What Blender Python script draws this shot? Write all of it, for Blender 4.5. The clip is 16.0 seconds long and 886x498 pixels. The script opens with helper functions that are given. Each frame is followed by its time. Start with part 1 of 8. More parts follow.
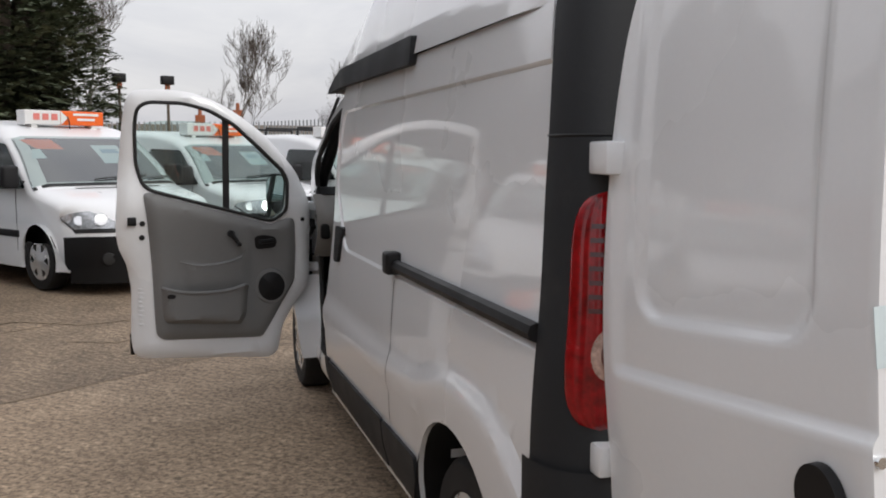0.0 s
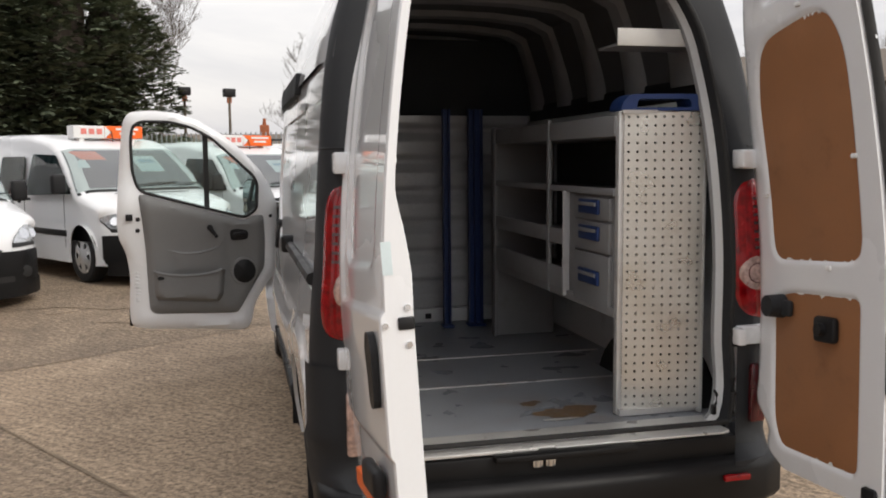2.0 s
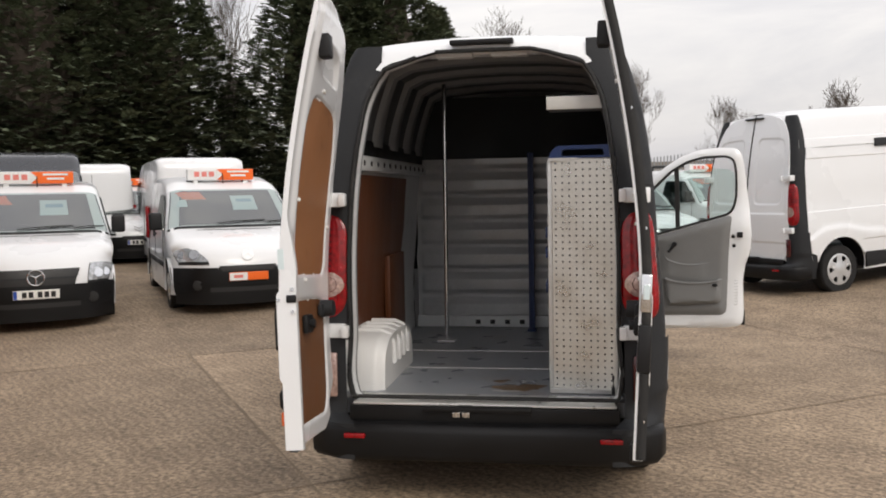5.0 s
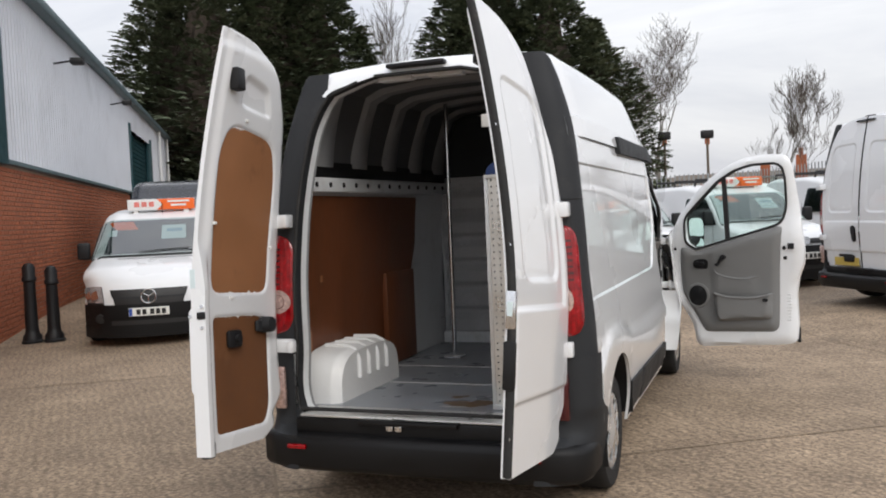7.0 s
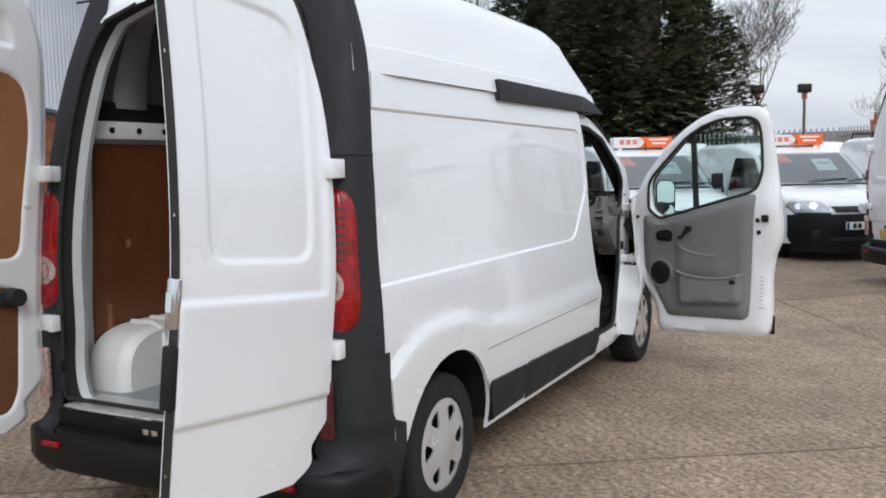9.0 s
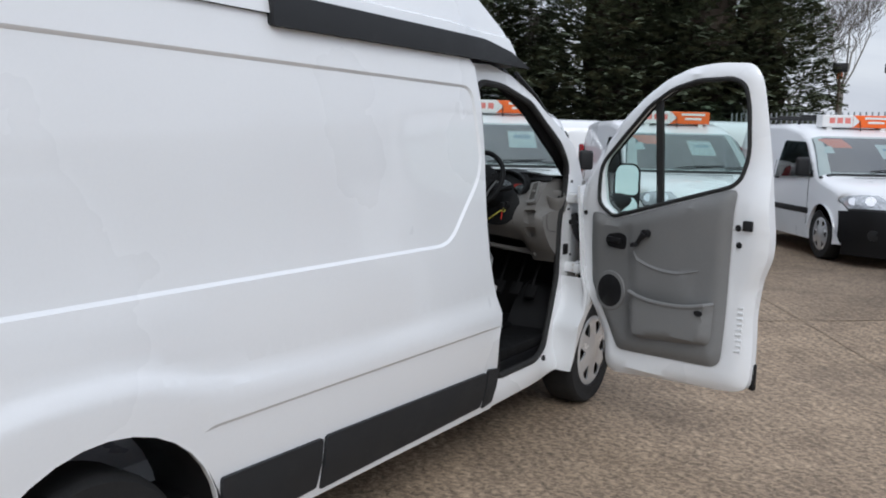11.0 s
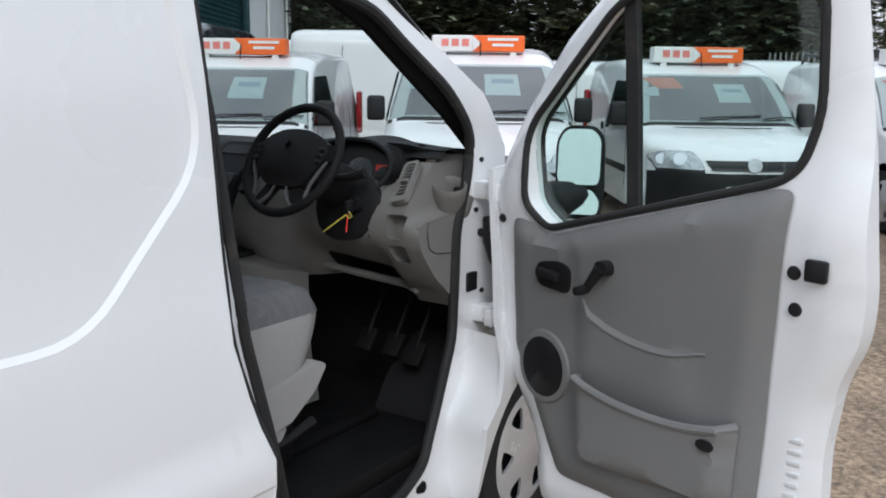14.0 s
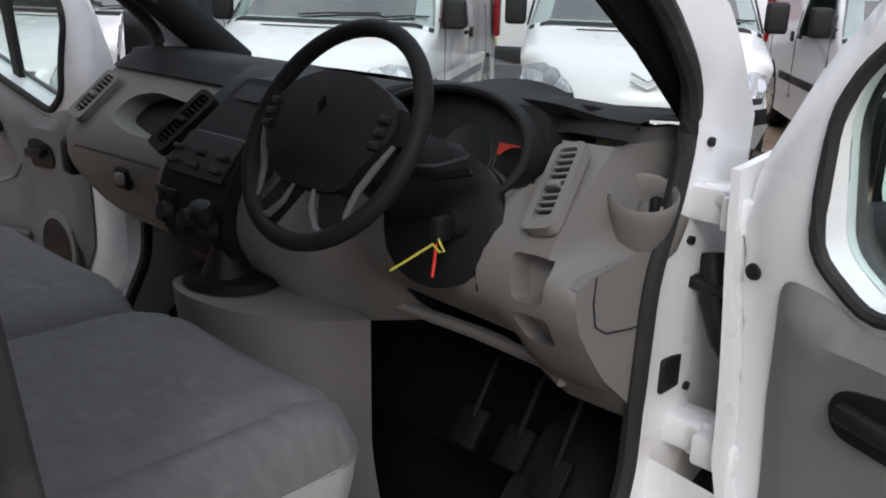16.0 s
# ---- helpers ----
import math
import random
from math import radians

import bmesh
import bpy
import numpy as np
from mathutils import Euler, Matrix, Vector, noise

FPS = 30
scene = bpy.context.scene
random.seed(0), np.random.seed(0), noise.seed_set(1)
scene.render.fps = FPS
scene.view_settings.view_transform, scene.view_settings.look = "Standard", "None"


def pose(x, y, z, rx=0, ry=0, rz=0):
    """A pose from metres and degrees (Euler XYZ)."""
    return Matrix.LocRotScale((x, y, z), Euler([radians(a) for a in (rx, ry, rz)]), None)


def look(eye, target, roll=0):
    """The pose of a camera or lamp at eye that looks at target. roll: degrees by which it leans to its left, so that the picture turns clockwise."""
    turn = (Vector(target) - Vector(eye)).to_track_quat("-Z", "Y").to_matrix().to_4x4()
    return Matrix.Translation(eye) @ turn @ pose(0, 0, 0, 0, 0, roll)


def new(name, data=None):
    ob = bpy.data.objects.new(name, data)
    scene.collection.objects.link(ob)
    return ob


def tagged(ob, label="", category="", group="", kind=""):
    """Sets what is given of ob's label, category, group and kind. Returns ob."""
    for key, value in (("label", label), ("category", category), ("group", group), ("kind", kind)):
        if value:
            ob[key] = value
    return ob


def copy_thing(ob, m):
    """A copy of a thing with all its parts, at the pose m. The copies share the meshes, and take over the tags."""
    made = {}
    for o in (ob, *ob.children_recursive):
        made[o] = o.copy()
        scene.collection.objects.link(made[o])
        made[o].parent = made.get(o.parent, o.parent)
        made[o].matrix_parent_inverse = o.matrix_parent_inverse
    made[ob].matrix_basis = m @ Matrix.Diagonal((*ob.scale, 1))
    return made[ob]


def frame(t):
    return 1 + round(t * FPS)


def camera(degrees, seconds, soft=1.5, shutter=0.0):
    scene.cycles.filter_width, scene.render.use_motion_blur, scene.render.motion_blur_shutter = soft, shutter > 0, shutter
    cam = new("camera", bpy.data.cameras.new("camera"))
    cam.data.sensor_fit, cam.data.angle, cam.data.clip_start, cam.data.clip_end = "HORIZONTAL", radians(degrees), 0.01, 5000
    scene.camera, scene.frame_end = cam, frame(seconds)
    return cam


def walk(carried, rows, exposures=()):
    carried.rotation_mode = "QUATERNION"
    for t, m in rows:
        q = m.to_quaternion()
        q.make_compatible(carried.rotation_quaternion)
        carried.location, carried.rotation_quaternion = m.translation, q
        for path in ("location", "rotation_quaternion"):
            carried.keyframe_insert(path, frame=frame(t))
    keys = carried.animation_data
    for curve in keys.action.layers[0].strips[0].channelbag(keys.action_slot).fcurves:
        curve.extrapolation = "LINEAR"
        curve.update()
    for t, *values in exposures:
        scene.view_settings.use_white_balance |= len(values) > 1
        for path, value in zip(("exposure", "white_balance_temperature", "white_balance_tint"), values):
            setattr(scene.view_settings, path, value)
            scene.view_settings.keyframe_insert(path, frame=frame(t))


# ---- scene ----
cam = camera(53.85, 16.0, soft=1.9)
# seconds, x, y, z, yaw, pitch, roll
ROWS = [
    (0.0, -1.787, -1.622, 1.613, -17.94, -6.28, 0.03),
    (0.5, -1.661, -2.024, 1.606, -16.70, -6.89, 1.13),
    (1.0, -1.562, -2.381, 1.602, -16.16, -5.69, 0.08),
    (1.5, -1.424, -2.661, 1.616, -15.60, -5.92, -0.06),
    (2.0, -1.192, -2.925, 1.610, -13.38, -5.83, -0.53),
    (2.5, -1.015, -3.219, 1.608, -9.67, -4.82, -1.31),
    (3.0, -0.801, -3.485, 1.618, -7.06, -4.80, -0.88),
    (3.5, -0.468, -3.734, 1.617, -3.07, -4.63, -0.19),
    (3.7, -0.366, -3.849, 1.623, -1.37, -4.39, -0.39),
    (5.8, 1.082, -4.420, 1.633, 14.24, -2.63, -1.52),
    (6.0, 1.213, -4.414, 1.630, 15.55, -1.94, -1.70),
    (6.5, 1.584, -4.337, 1.626, 20.14, -1.06, -2.03),
    (7.0, 1.803, -4.097, 1.609, 20.92, -2.33, -2.54),
    (7.5, 2.024, -3.779, 1.615, 22.93, -2.50, -2.70),
    (8.0, 2.325, -3.440, 1.610, 24.01, -4.49, -1.48),
    (8.5, 2.523, -3.042, 1.581, 25.82, -4.87, -0.92),
    (9.0, 2.729, -2.614, 1.597, 27.60, -5.30, -1.08),
    (9.2, 2.827, -2.440, 1.583, 28.46, -5.47, -0.97),
    (11.3, 2.905, -0.283, 1.602, 32.46, -7.85, 1.27),
    (11.5, 2.866, -0.121, 1.610, 32.05, -8.71, 1.26),
    (12.0, 2.820, 0.314, 1.604, 32.49, -9.67, 0.95),
    (12.5, 2.714, 0.708, 1.592, 32.38, -10.89, 1.28),
    (13.0, 2.573, 1.100, 1.594, 31.90, -11.83, 1.27),
    (13.5, 2.464, 1.474, 1.585, 33.54, -11.34, 1.14),
    (14.0, 2.284, 1.775, 1.594, 34.22, -10.69, 0.69),
    (14.5, 2.056, 2.045, 1.622, 34.62, -11.20, 0.25),
    (15.0, 1.879, 2.352, 1.609, 39.62, -12.70, -0.50),
    (15.5, 1.665, 2.613, 1.600, 42.23, -14.87, 0.18),
    (16.0, 1.442, 2.860, 1.598, 42.96, -17.39, 1.80),
]
EXPOSURES = [
    (0.0, 0.28, 6500, 10), (0.8, 0.30, 6550, 10), (1.6, 0.48, 6700, 10), (2.4, 0.56, 6900, 10), (3.5, 0.48, 7000, 11), (6.0, 0.42, 6600, 10), (7.5, 0.47, 6350, 9), (8.2, 0.42, 6250, 9),
    (9.0, 0.38, 6050, 8), (11.5, 0.24, 5900, 8), (13.5, 0.36, 5950, 8), (15.0, 0.55, 6000, 8), (16.0, 0.62, 6250, 11),
]
walk(cam, [(t, look((x, y, z), (x - math.sin(radians(a)) * math.cos(radians(b)), y + math.cos(radians(a)) * math.cos(radians(b)), z + math.sin(radians(b))), c)) for t, x, y, z, a, b, c in ROWS], EXPOSURES)

# ---- world, sun and exposure ----
world = bpy.data.worlds.new("overcast_sky")
scene.world = world
world.use_nodes = True
wt = world.node_tree
wt.nodes.clear()


def wnode(kind, **kw):
    n = wt.nodes.new(kind)
    for k, v in kw.items():
        if k in n.inputs:
            n.inputs[k].default_value = v
    return n


SUN_EL, SUN_AZ = 38.0, 142.0  # degrees above the horizon, clockwise from +y
sky = wnode("ShaderNodeTexSky")
sky.sky_type = "NISHITA"
sky.sun_disc = False
sky.sun_elevation, sky.sun_rotation = radians(SUN_EL), radians(SUN_AZ)
sky.dust_density, sky.air_density = 3.0, 1.5
coord = wnode("ShaderNodeTexCoord")
squash = wnode("ShaderNodeMapping")
squash.inputs["Scale"].default_value = (1.2, 1.2, 5.0)
clouds = wnode("ShaderNodeTexNoise", Scale=1.7, Detail=7.0, Roughness=0.62, Distortion=0.5)
shade = wnode("ShaderNodeValToRGB")
shade.color_ramp.elements[0].position, shade.color_ramp.elements[0].color = 0.32, (0.70, 0.71, 0.78, 1)
shade.color_ramp.elements[1].position, shade.color_ramp.elements[1].color = 0.66, (0.99, 0.98, 1.0, 1)
scale_up = wnode("ShaderNodeVectorMath")
scale_up.operation = "SCALE"
scale_up.inputs["Scale"].default_value = 8.2
veil = wnode("ShaderNodeMix")
veil.data_type = "RGBA"
veil.inputs["Factor"].default_value = 0.9
back = wnode("ShaderNodeBackground", Strength=0.105)
wout = wnode("ShaderNodeOutputWorld")
wt.links.new(coord.outputs["Generated"], squash.inputs["Vector"])
wt.links.new(squash.outputs["Vector"], clouds.inputs["Vector"])
wt.links.new(clouds.outputs["Fac"], shade.inputs["Fac"])
wt.links.new(shade.outputs["Color"], scale_up.inputs[0])
# an overcast sky is brighter overhead than at the horizon
height = wnode("ShaderNodeSeparateXYZ")
rise = wnode("ShaderNodeMapRange")
rise.inputs["From Max"].default_value, rise.inputs["To Min"].default_value, rise.inputs["To Max"].default_value = 0.7, 6.3, 10.2
wt.links.new(coord.outputs["Generated"], height.inputs[0])
wt.links.new(height.outputs["Z"], rise.inputs["Value"])
wt.links.new(rise.outputs["Result"], scale_up.inputs["Scale"])
wt.links.new(sky.outputs["Color"], veil.inputs["A"])
wt.links.new(scale_up.outputs["Vector"], veil.inputs["B"])
wt.links.new(veil.outputs["Result"], back.inputs["Color"])
wt.links.new(back.outputs["Background"], wout.inputs["Surface"])

sun_data = bpy.data.lights.new("sun", "SUN")
sun_data.energy, sun_data.angle, sun_data.color = 0.9, radians(24), (1.0, 0.96, 0.9)
sun = new("sun", sun_data)
az, el = radians(SUN_AZ), radians(SUN_EL)
sun.matrix_world = look((60 * math.sin(az) * math.cos(el), 60 * math.cos(az) * math.cos(el), 60 * math.sin(el)), (0, 0, 0))

# ---- materials ----
def material(name, base, rough=0.5, metal=0.0, coat=0.0, noise_amt=0.12, scale=6.0, fine=90.0, bump=0.0, bump_scale=120.0,
             dirt=None, dirt_amt=0.0, dirt_scale=2.0, stretch=(1, 1, 1), rough_var=0.08, spec=0.5, trans=0.0, ior=1.45, alpha=1.0, island=0.0):
    m = bpy.data.materials.new(name)
    m.use_nodes = True
    nt = m.node_tree
    p = nt.nodes["Principled BSDF"]
    tc = nt.nodes.new("ShaderNodeTexCoord")
    mp = nt.nodes.new("ShaderNodeMapping")
    mp.inputs["Scale"].default_value = stretch
    nt.links.new(tc.outputs["Object"], mp.inputs["Vector"])
    n1 = nt.nodes.new("ShaderNodeTexNoise")
    n1.inputs["Scale"].default_value, n1.inputs["Detail"].default_value = scale, 5.0
    n2 = nt.nodes.new("ShaderNodeTexNoise")
    n2.inputs["Scale"].default_value, n2.inputs["Detail"].default_value = fine, 3.0
    for n in (n1, n2):
        nt.links.new(mp.outputs["Vector"], n.inputs["Vector"])
    add = nt.nodes.new("ShaderNodeMath")
    add.operation = "MULTIPLY_ADD"
    add.inputs[1].default_value = 0.45
    nt.links.new(n2.outputs["Fac"], add.inputs[0])
    nt.links.new(n1.outputs["Fac"], add.inputs[2])
    ramp = nt.nodes.new("ShaderNodeMapRange")
    ramp.inputs["From Min"].default_value, ramp.inputs["From Max"].default_value = 0.45, 1.0
    ramp.inputs["To Min"].default_value, ramp.inputs["To Max"].default_value = 1 - noise_amt, 1 + noise_amt
    nt.links.new(add.outputs[0], ramp.inputs["Value"])
    mul = nt.nodes.new("ShaderNodeMix")
    mul.data_type, mul.blend_type = "RGBA", "MULTIPLY"
    mul.inputs["Factor"].default_value = 1.0
    mul.inputs["A"].default_value = (*base, 1)
    nt.links.new(ramp.outputs["Result"], mul.inputs["B"])
    colour = mul.outputs["Result"]
    if island:
        geo = nt.nodes.new("ShaderNodeNewGeometry")
        ir = nt.nodes.new("ShaderNodeMapRange")
        ir.inputs["To Min"].default_value, ir.inputs["To Max"].default_value = 1 - island, 1 + island
        nt.links.new(geo.outputs["Random Per Island"], ir.inputs["Value"])
        im = nt.nodes.new("ShaderNodeMix")
        im.data_type, im.blend_type = "RGBA", "MULTIPLY"
        im.inputs["Factor"].default_value = 1.0
        nt.links.new(colour, im.inputs["A"])
        nt.links.new(ir.outputs["Result"], im.inputs["B"])
        colour = im.outputs["Result"]
    if dirt:
        dn = nt.nodes.new("ShaderNodeTexNoise")
        dn.inputs["Scale"].default_value, dn.inputs["Detail"].default_value, dn.inputs["Roughness"].default_value = dirt_scale, (3.0 if dirt_scale < 2 else 8.0), (0.5 if dirt_scale < 2 else 0.68)
        nt.links.new(tc.outputs["Object"], dn.inputs["Vector"])
        dr = nt.nodes.new("ShaderNodeMapRange")
        dr.inputs["From Min"].default_value, dr.inputs["From Max"].default_value = 0.52, 0.78
        dr.inputs["To Max"].default_value = dirt_amt
        dr.interpolation_type = "SMOOTHSTEP"
        nt.links.new(dn.outputs["Fac"], dr.inputs["Value"])
        dm = nt.nodes.new("ShaderNodeMix")
        dm.data_type = "RGBA"
        dm.inputs["B"].default_value = (*dirt, 1)
        nt.links.new(dr.outputs["Result"], dm.inputs["Factor"])
        nt.links.new(colour, dm.inputs["A"])
        colour = dm.outputs["Result"]
    nt.links.new(colour, p.inputs["Base Color"])
    rr = nt.nodes.new("ShaderNodeMapRange")
    rr.inputs["From Min"].default_value, rr.inputs["From Max"].default_value = 0.3, 0.7
    rr.inputs["To Min"].default_value, rr.inputs["To Max"].default_value = max(0.01, rough - rough_var), min(1, rough + rough_var)
    nt.links.new(n1.outputs["Fac"], rr.inputs["Value"])
    nt.links.new(rr.outputs["Result"], p.inputs["Roughness"])
    p.inputs["Metallic"].default_value = metal
    p.inputs["Coat Weight"].default_value = coat
    p.inputs["Coat Roughness"].default_value = 0.04
    p.inputs["Specular IOR Level"].default_value = spec
    p.inputs["Transmission Weight"].default_value = trans
    p.inputs["IOR"].default_value = ior
    p.inputs["Alpha"].default_value = alpha
    if bump:
        bn = nt.nodes.new("ShaderNodeTexNoise")
        bn.inputs["Scale"].default_value, bn.inputs["Detail"].default_value = bump_scale, 3.0
        nt.links.new(mp.outputs["Vector"], bn.inputs["Vector"])
        b = nt.nodes.new("ShaderNodeBump")
        b.inputs["Strength"].default_value, b.inputs["Distance"].default_value = bump, 0.01
        nt.links.new(bn.outputs["Fac"], b.inputs["Height"])
        nt.links.new(b.outputs["Normal"], p.inputs["Normal"])
    return m


PAINT = material("white_paint", (0.80, 0.815, 0.83), 0.28, coat=1.0, noise_amt=0.02, scale=0.9, rough_var=0.03)
PAINT_FAR = material("white_van_paint", (0.78, 0.79, 0.80), 0.3, coat=0.5, noise_amt=0.02, scale=1.0, dirt=(0.5, 0.47, 0.42), dirt_amt=0.15, dirt_scale=1.2)
PAINT_IN = material("interior_white_paint", (0.70, 0.72, 0.73), 0.42, noise_amt=0.05, scale=3.0, dirt=(0.30, 0.27, 0.23), dirt_amt=0.4, dirt_scale=4.0)
PAINT_DARK = material("dark_van_paint", (0.015, 0.018, 0.025), 0.25, coat=0.5, noise_amt=0.05)
TRIM = material("dark_grey_plastic", (0.025, 0.0265, 0.029), 0.62, spec=0.28, noise_amt=0.10, scale=4.0, bump=0.10, bump_scale=900, dirt=(0.085, 0.08, 0.076), dirt_amt=0.30, dirt_scale=3.0)
BLACK = material("black_plastic", (0.011, 0.011, 0.012), 0.5, spec=0.35, noise_amt=0.1, bump=0.06, bump_scale=700)
RUBBER = material("black_rubber", (0.018, 0.018, 0.018), 0.75, noise_amt=0.2, bump=0.15, bump_scale=300, dirt=(0.09, 0.08, 0.07), dirt_amt=0.4, dirt_scale=9.0)


def pane_glass(name, tint, gloss, edge=0.7, rough=0.02):
    """A thin pane: tinted see-through, mirror-like at a slant."""
    m = bpy.data.materials.new(name)
    m.use_nodes = True
    nt = m.node_tree
    nt.nodes.clear()
    o = nt.nodes.new("ShaderNodeOutputMaterial")
    mix = nt.nodes.new("ShaderNodeMixShader")
    clear = nt.nodes.new("ShaderNodeBsdfTransparent")
    clear.inputs["Color"].default_value = (*tint, 1)
    shine = nt.nodes.new("ShaderNodeBsdfGlossy")
    shine.inputs["Roughness"].default_value = rough
    lw = nt.nodes.new("ShaderNodeLayerWeight")
    lw.inputs["Blend"].default_value = 0.5
    pw = nt.nodes.new("ShaderNodeMath")
    pw.operation = "POWER"
    pw.inputs[1].default_value = 3.5
    mr = nt.nodes.new("ShaderNodeMapRange")
    mr.inputs["To Min"].default_value, mr.inputs["To Max"].default_value = gloss, edge
    nt.links.new(lw.outputs["Facing"], pw.inputs[0])
    nt.links.new(pw.outputs[0], mr.inputs["Value"])
    nt.links.new(mr.outputs["Result"], mix.inputs["Fac"])
    nt.links.new(clear.outputs[0], mix.inputs[1])
    nt.links.new(shine.outputs[0], mix.inputs[2])
    nt.links.new(mix.outputs[0], o.inputs["Surface"])
    return m


GLASS = pane_glass("clear_tinted_glass", (0.86, 0.93, 0.91), 0.05, 0.35)
FARGLASS = pane_glass("windscreen_glass", (0.60, 0.68, 0.66), 0.22, 0.85, 0.05)
SIDEGLASS = pane_glass("side_window_glass", (0.55, 0.62, 0.61), 0.07, 0.40, 0.04)
# Near-black sheet colour; behind vehicle glass it stands in for unlit cabins.
CABIN_DARK = material("dark_inner_sheet", (0.03, 0.035, 0.04), 0.7, noise_amt=0.3, scale=3.0)
PLY = material("varnished_plywood", (0.140, 0.045, 0.017), 0.42, noise_amt=0.22, scale=3.0, fine=30, stretch=(1.5, 1.5, 0.25), dirt=(0.10, 0.035, 0.012), dirt_amt=0.6, dirt_scale=2.6, bump=0.05, bump_scale=60)
HARD = material("brown_hardboard", (0.31, 0.140, 0.062), 0.55, noise_amt=0.10, scale=5.0, fine=200, dirt=(0.10, 0.045, 0.022), dirt_amt=0.6, dirt_scale=3.2, bump=0.05, bump_scale=400)
HARDOLD = material("stained_brown_hardboard", (0.150, 0.062, 0.024), 0.6, noise_amt=0.18, scale=6.0, fine=200, dirt=(0.30, 0.15, 0.07), dirt_amt=0.6, dirt_scale=3.6, bump=0.05, bump_scale=400)
BULKHEAD = material("glossy_bulkhead_paint", (0.50, 0.51, 0.52), 0.24, coat=0.7, noise_amt=0.12, scale=3.0, dirt=(0.25, 0.25, 0.25), dirt_amt=0.4, dirt_scale=3.0, bump=0.04, bump_scale=14)
FLOORGREY = material("grey_load_floor", (0.245, 0.262, 0.285), 0.32, noise_amt=0.15, scale=5.0, fine=250, dirt=(0.22, 0.13, 0.05), dirt_amt=0.5, dirt_scale=3.2, bump=0.12, bump_scale=350)
ALU = material("scuffed_aluminium", (0.66, 0.66, 0.64), 0.34, metal=0.40, noise_amt=0.08, scale=9.0, dirt=(0.30, 0.29, 0.27), dirt_amt=0.4, dirt_scale=8.0)
PEG = material("perforated_aluminium_sheet", (0.68, 0.67, 0.63), 0.36, metal=0.8, noise_amt=0.10, scale=5.0, rough_var=0.14, bump=0.10, bump_scale=9.0, dirt=(0.35, 0.33, 0.28), dirt_amt=0.35, dirt_scale=6.0)
RACK = material("grey_white_rack_steel", (0.47, 0.48, 0.49), 0.45, noise_amt=0.06, scale=6.0, dirt=(0.26, 0.22, 0.17), dirt_amt=0.4, dirt_scale=6.0)
# Dusty rack steel, its colour darkened for the shade deep in the load space.
RACKDARK = material("dusty_shaded_rack_steel", (0.24, 0.245, 0.25), 0.5, noise_amt=0.08, scale=6.0, dirt=(0.16, 0.14, 0.11), dirt_amt=0.4, dirt_scale=6.0)
BLUE = material("dark_blue_plastic", (0.012, 0.035, 0.13), 0.42, noise_amt=0.1, bump=0.05, bump_scale=500)
RUSTY = material("rusty_white_steel", (0.62, 0.61, 0.58), 0.55, noise_amt=0.06, dirt=(0.42, 0.17, 0.03), dirt_amt=0.95, dirt_scale=5.5)
TYRE = material("tyre_rubber", (0.012, 0.012, 0.0125), 0.8, noise_amt=0.2, bump=0.25, bump_scale=150, dirt=(0.035, 0.032, 0.028), dirt_amt=0.35, dirt_scale=8.0)
SILVER = material("silver_wheel_trim", (0.66, 0.68, 0.70), 0.22, metal=0.5, coat=0.6, noise_amt=0.06, dirt=(0.2, 0.19, 0.17), dirt_amt=0.12, dirt_scale=9.0)
CHROME = material("bright_steel", (0.75, 0.76, 0.77), 0.18, metal=1.0, noise_amt=0.03)
REDLENS = material("red_lamp_lens", (0.25, 0.002, 0.005), 0.20, coat=0.25, noise_amt=0.55, scale=26.0, fine=70)
REDDARK = material("dark_red_lamp_cell", (0.06, 0.004, 0.006), 0.2, coat=0.6, noise_amt=0.2)
CLEARLENS = material("clear_lamp_lens", (0.56, 0.40, 0.36), 0.16, metal=0.55, coat=1.0, noise_amt=0.5, scale=60.0)
HEADLENS = material("clear_headlamp_lens", (0.50, 0.52, 0.54), 0.12, metal=0.45, coat=1.0, noise_amt=0.45, scale=34.0, fine=90)
BUMPERBLACK = material("satin_black_bumper_plastic", (0.0075, 0.0075, 0.008), 0.45, spec=0.30, noise_amt=0.15, scale=4.0, bump=0.06, bump_scale=700)
CARDBLUE = material("pale_blue_ink", (0.22, 0.38, 0.50), 0.6)
CRATE = material("faded_red_plastic", (0.36, 0.13, 0.09), 0.6, noise_amt=0.15)
HOOP = material("pale_grey_primer", (0.25, 0.255, 0.26), 0.6, noise_amt=0.15, scale=4.0, dirt=(0.08, 0.08, 0.08), dirt_amt=0.5, dirt_scale=3.0)
GREYTRIM = material("grey_door_trim_plastic", (0.185, 0.186, 0.184), 0.62, noise_amt=0.06, scale=5.0, bump=0.16, bump_scale=750, dirt=(0.20, 0.19, 0.18), dirt_amt=0.25, dirt_scale=5.0)
DASHGREY = material("light_grey_dash_plastic", (0.180, 0.173, 0.163), 0.6, noise_amt=0.05, scale=5.0, bump=0.14, bump_scale=800)
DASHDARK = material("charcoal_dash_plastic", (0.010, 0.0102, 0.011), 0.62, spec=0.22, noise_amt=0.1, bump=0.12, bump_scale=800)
CLOTH = material("grey_seat_cloth", (0.142, 0.140, 0.143), 0.95, noise_amt=0.16, scale=22.0, fine=240, stretch=(1, 2.5, 1), bump=0.35, bump_scale=500, dirt=(0.30, 0.295, 0.29), dirt_amt=0.45, dirt_scale=12.0)
SPOKEGREY = material("satin_grey_plastic", (0.10, 0.10, 0.105), 0.35, noise_amt=0.08)
SEATVINYL = material("pale_grey_seat_vinyl", (0.36, 0.355, 0.345), 0.6, noise_amt=0.06, bump=0.12, bump_scale=400)
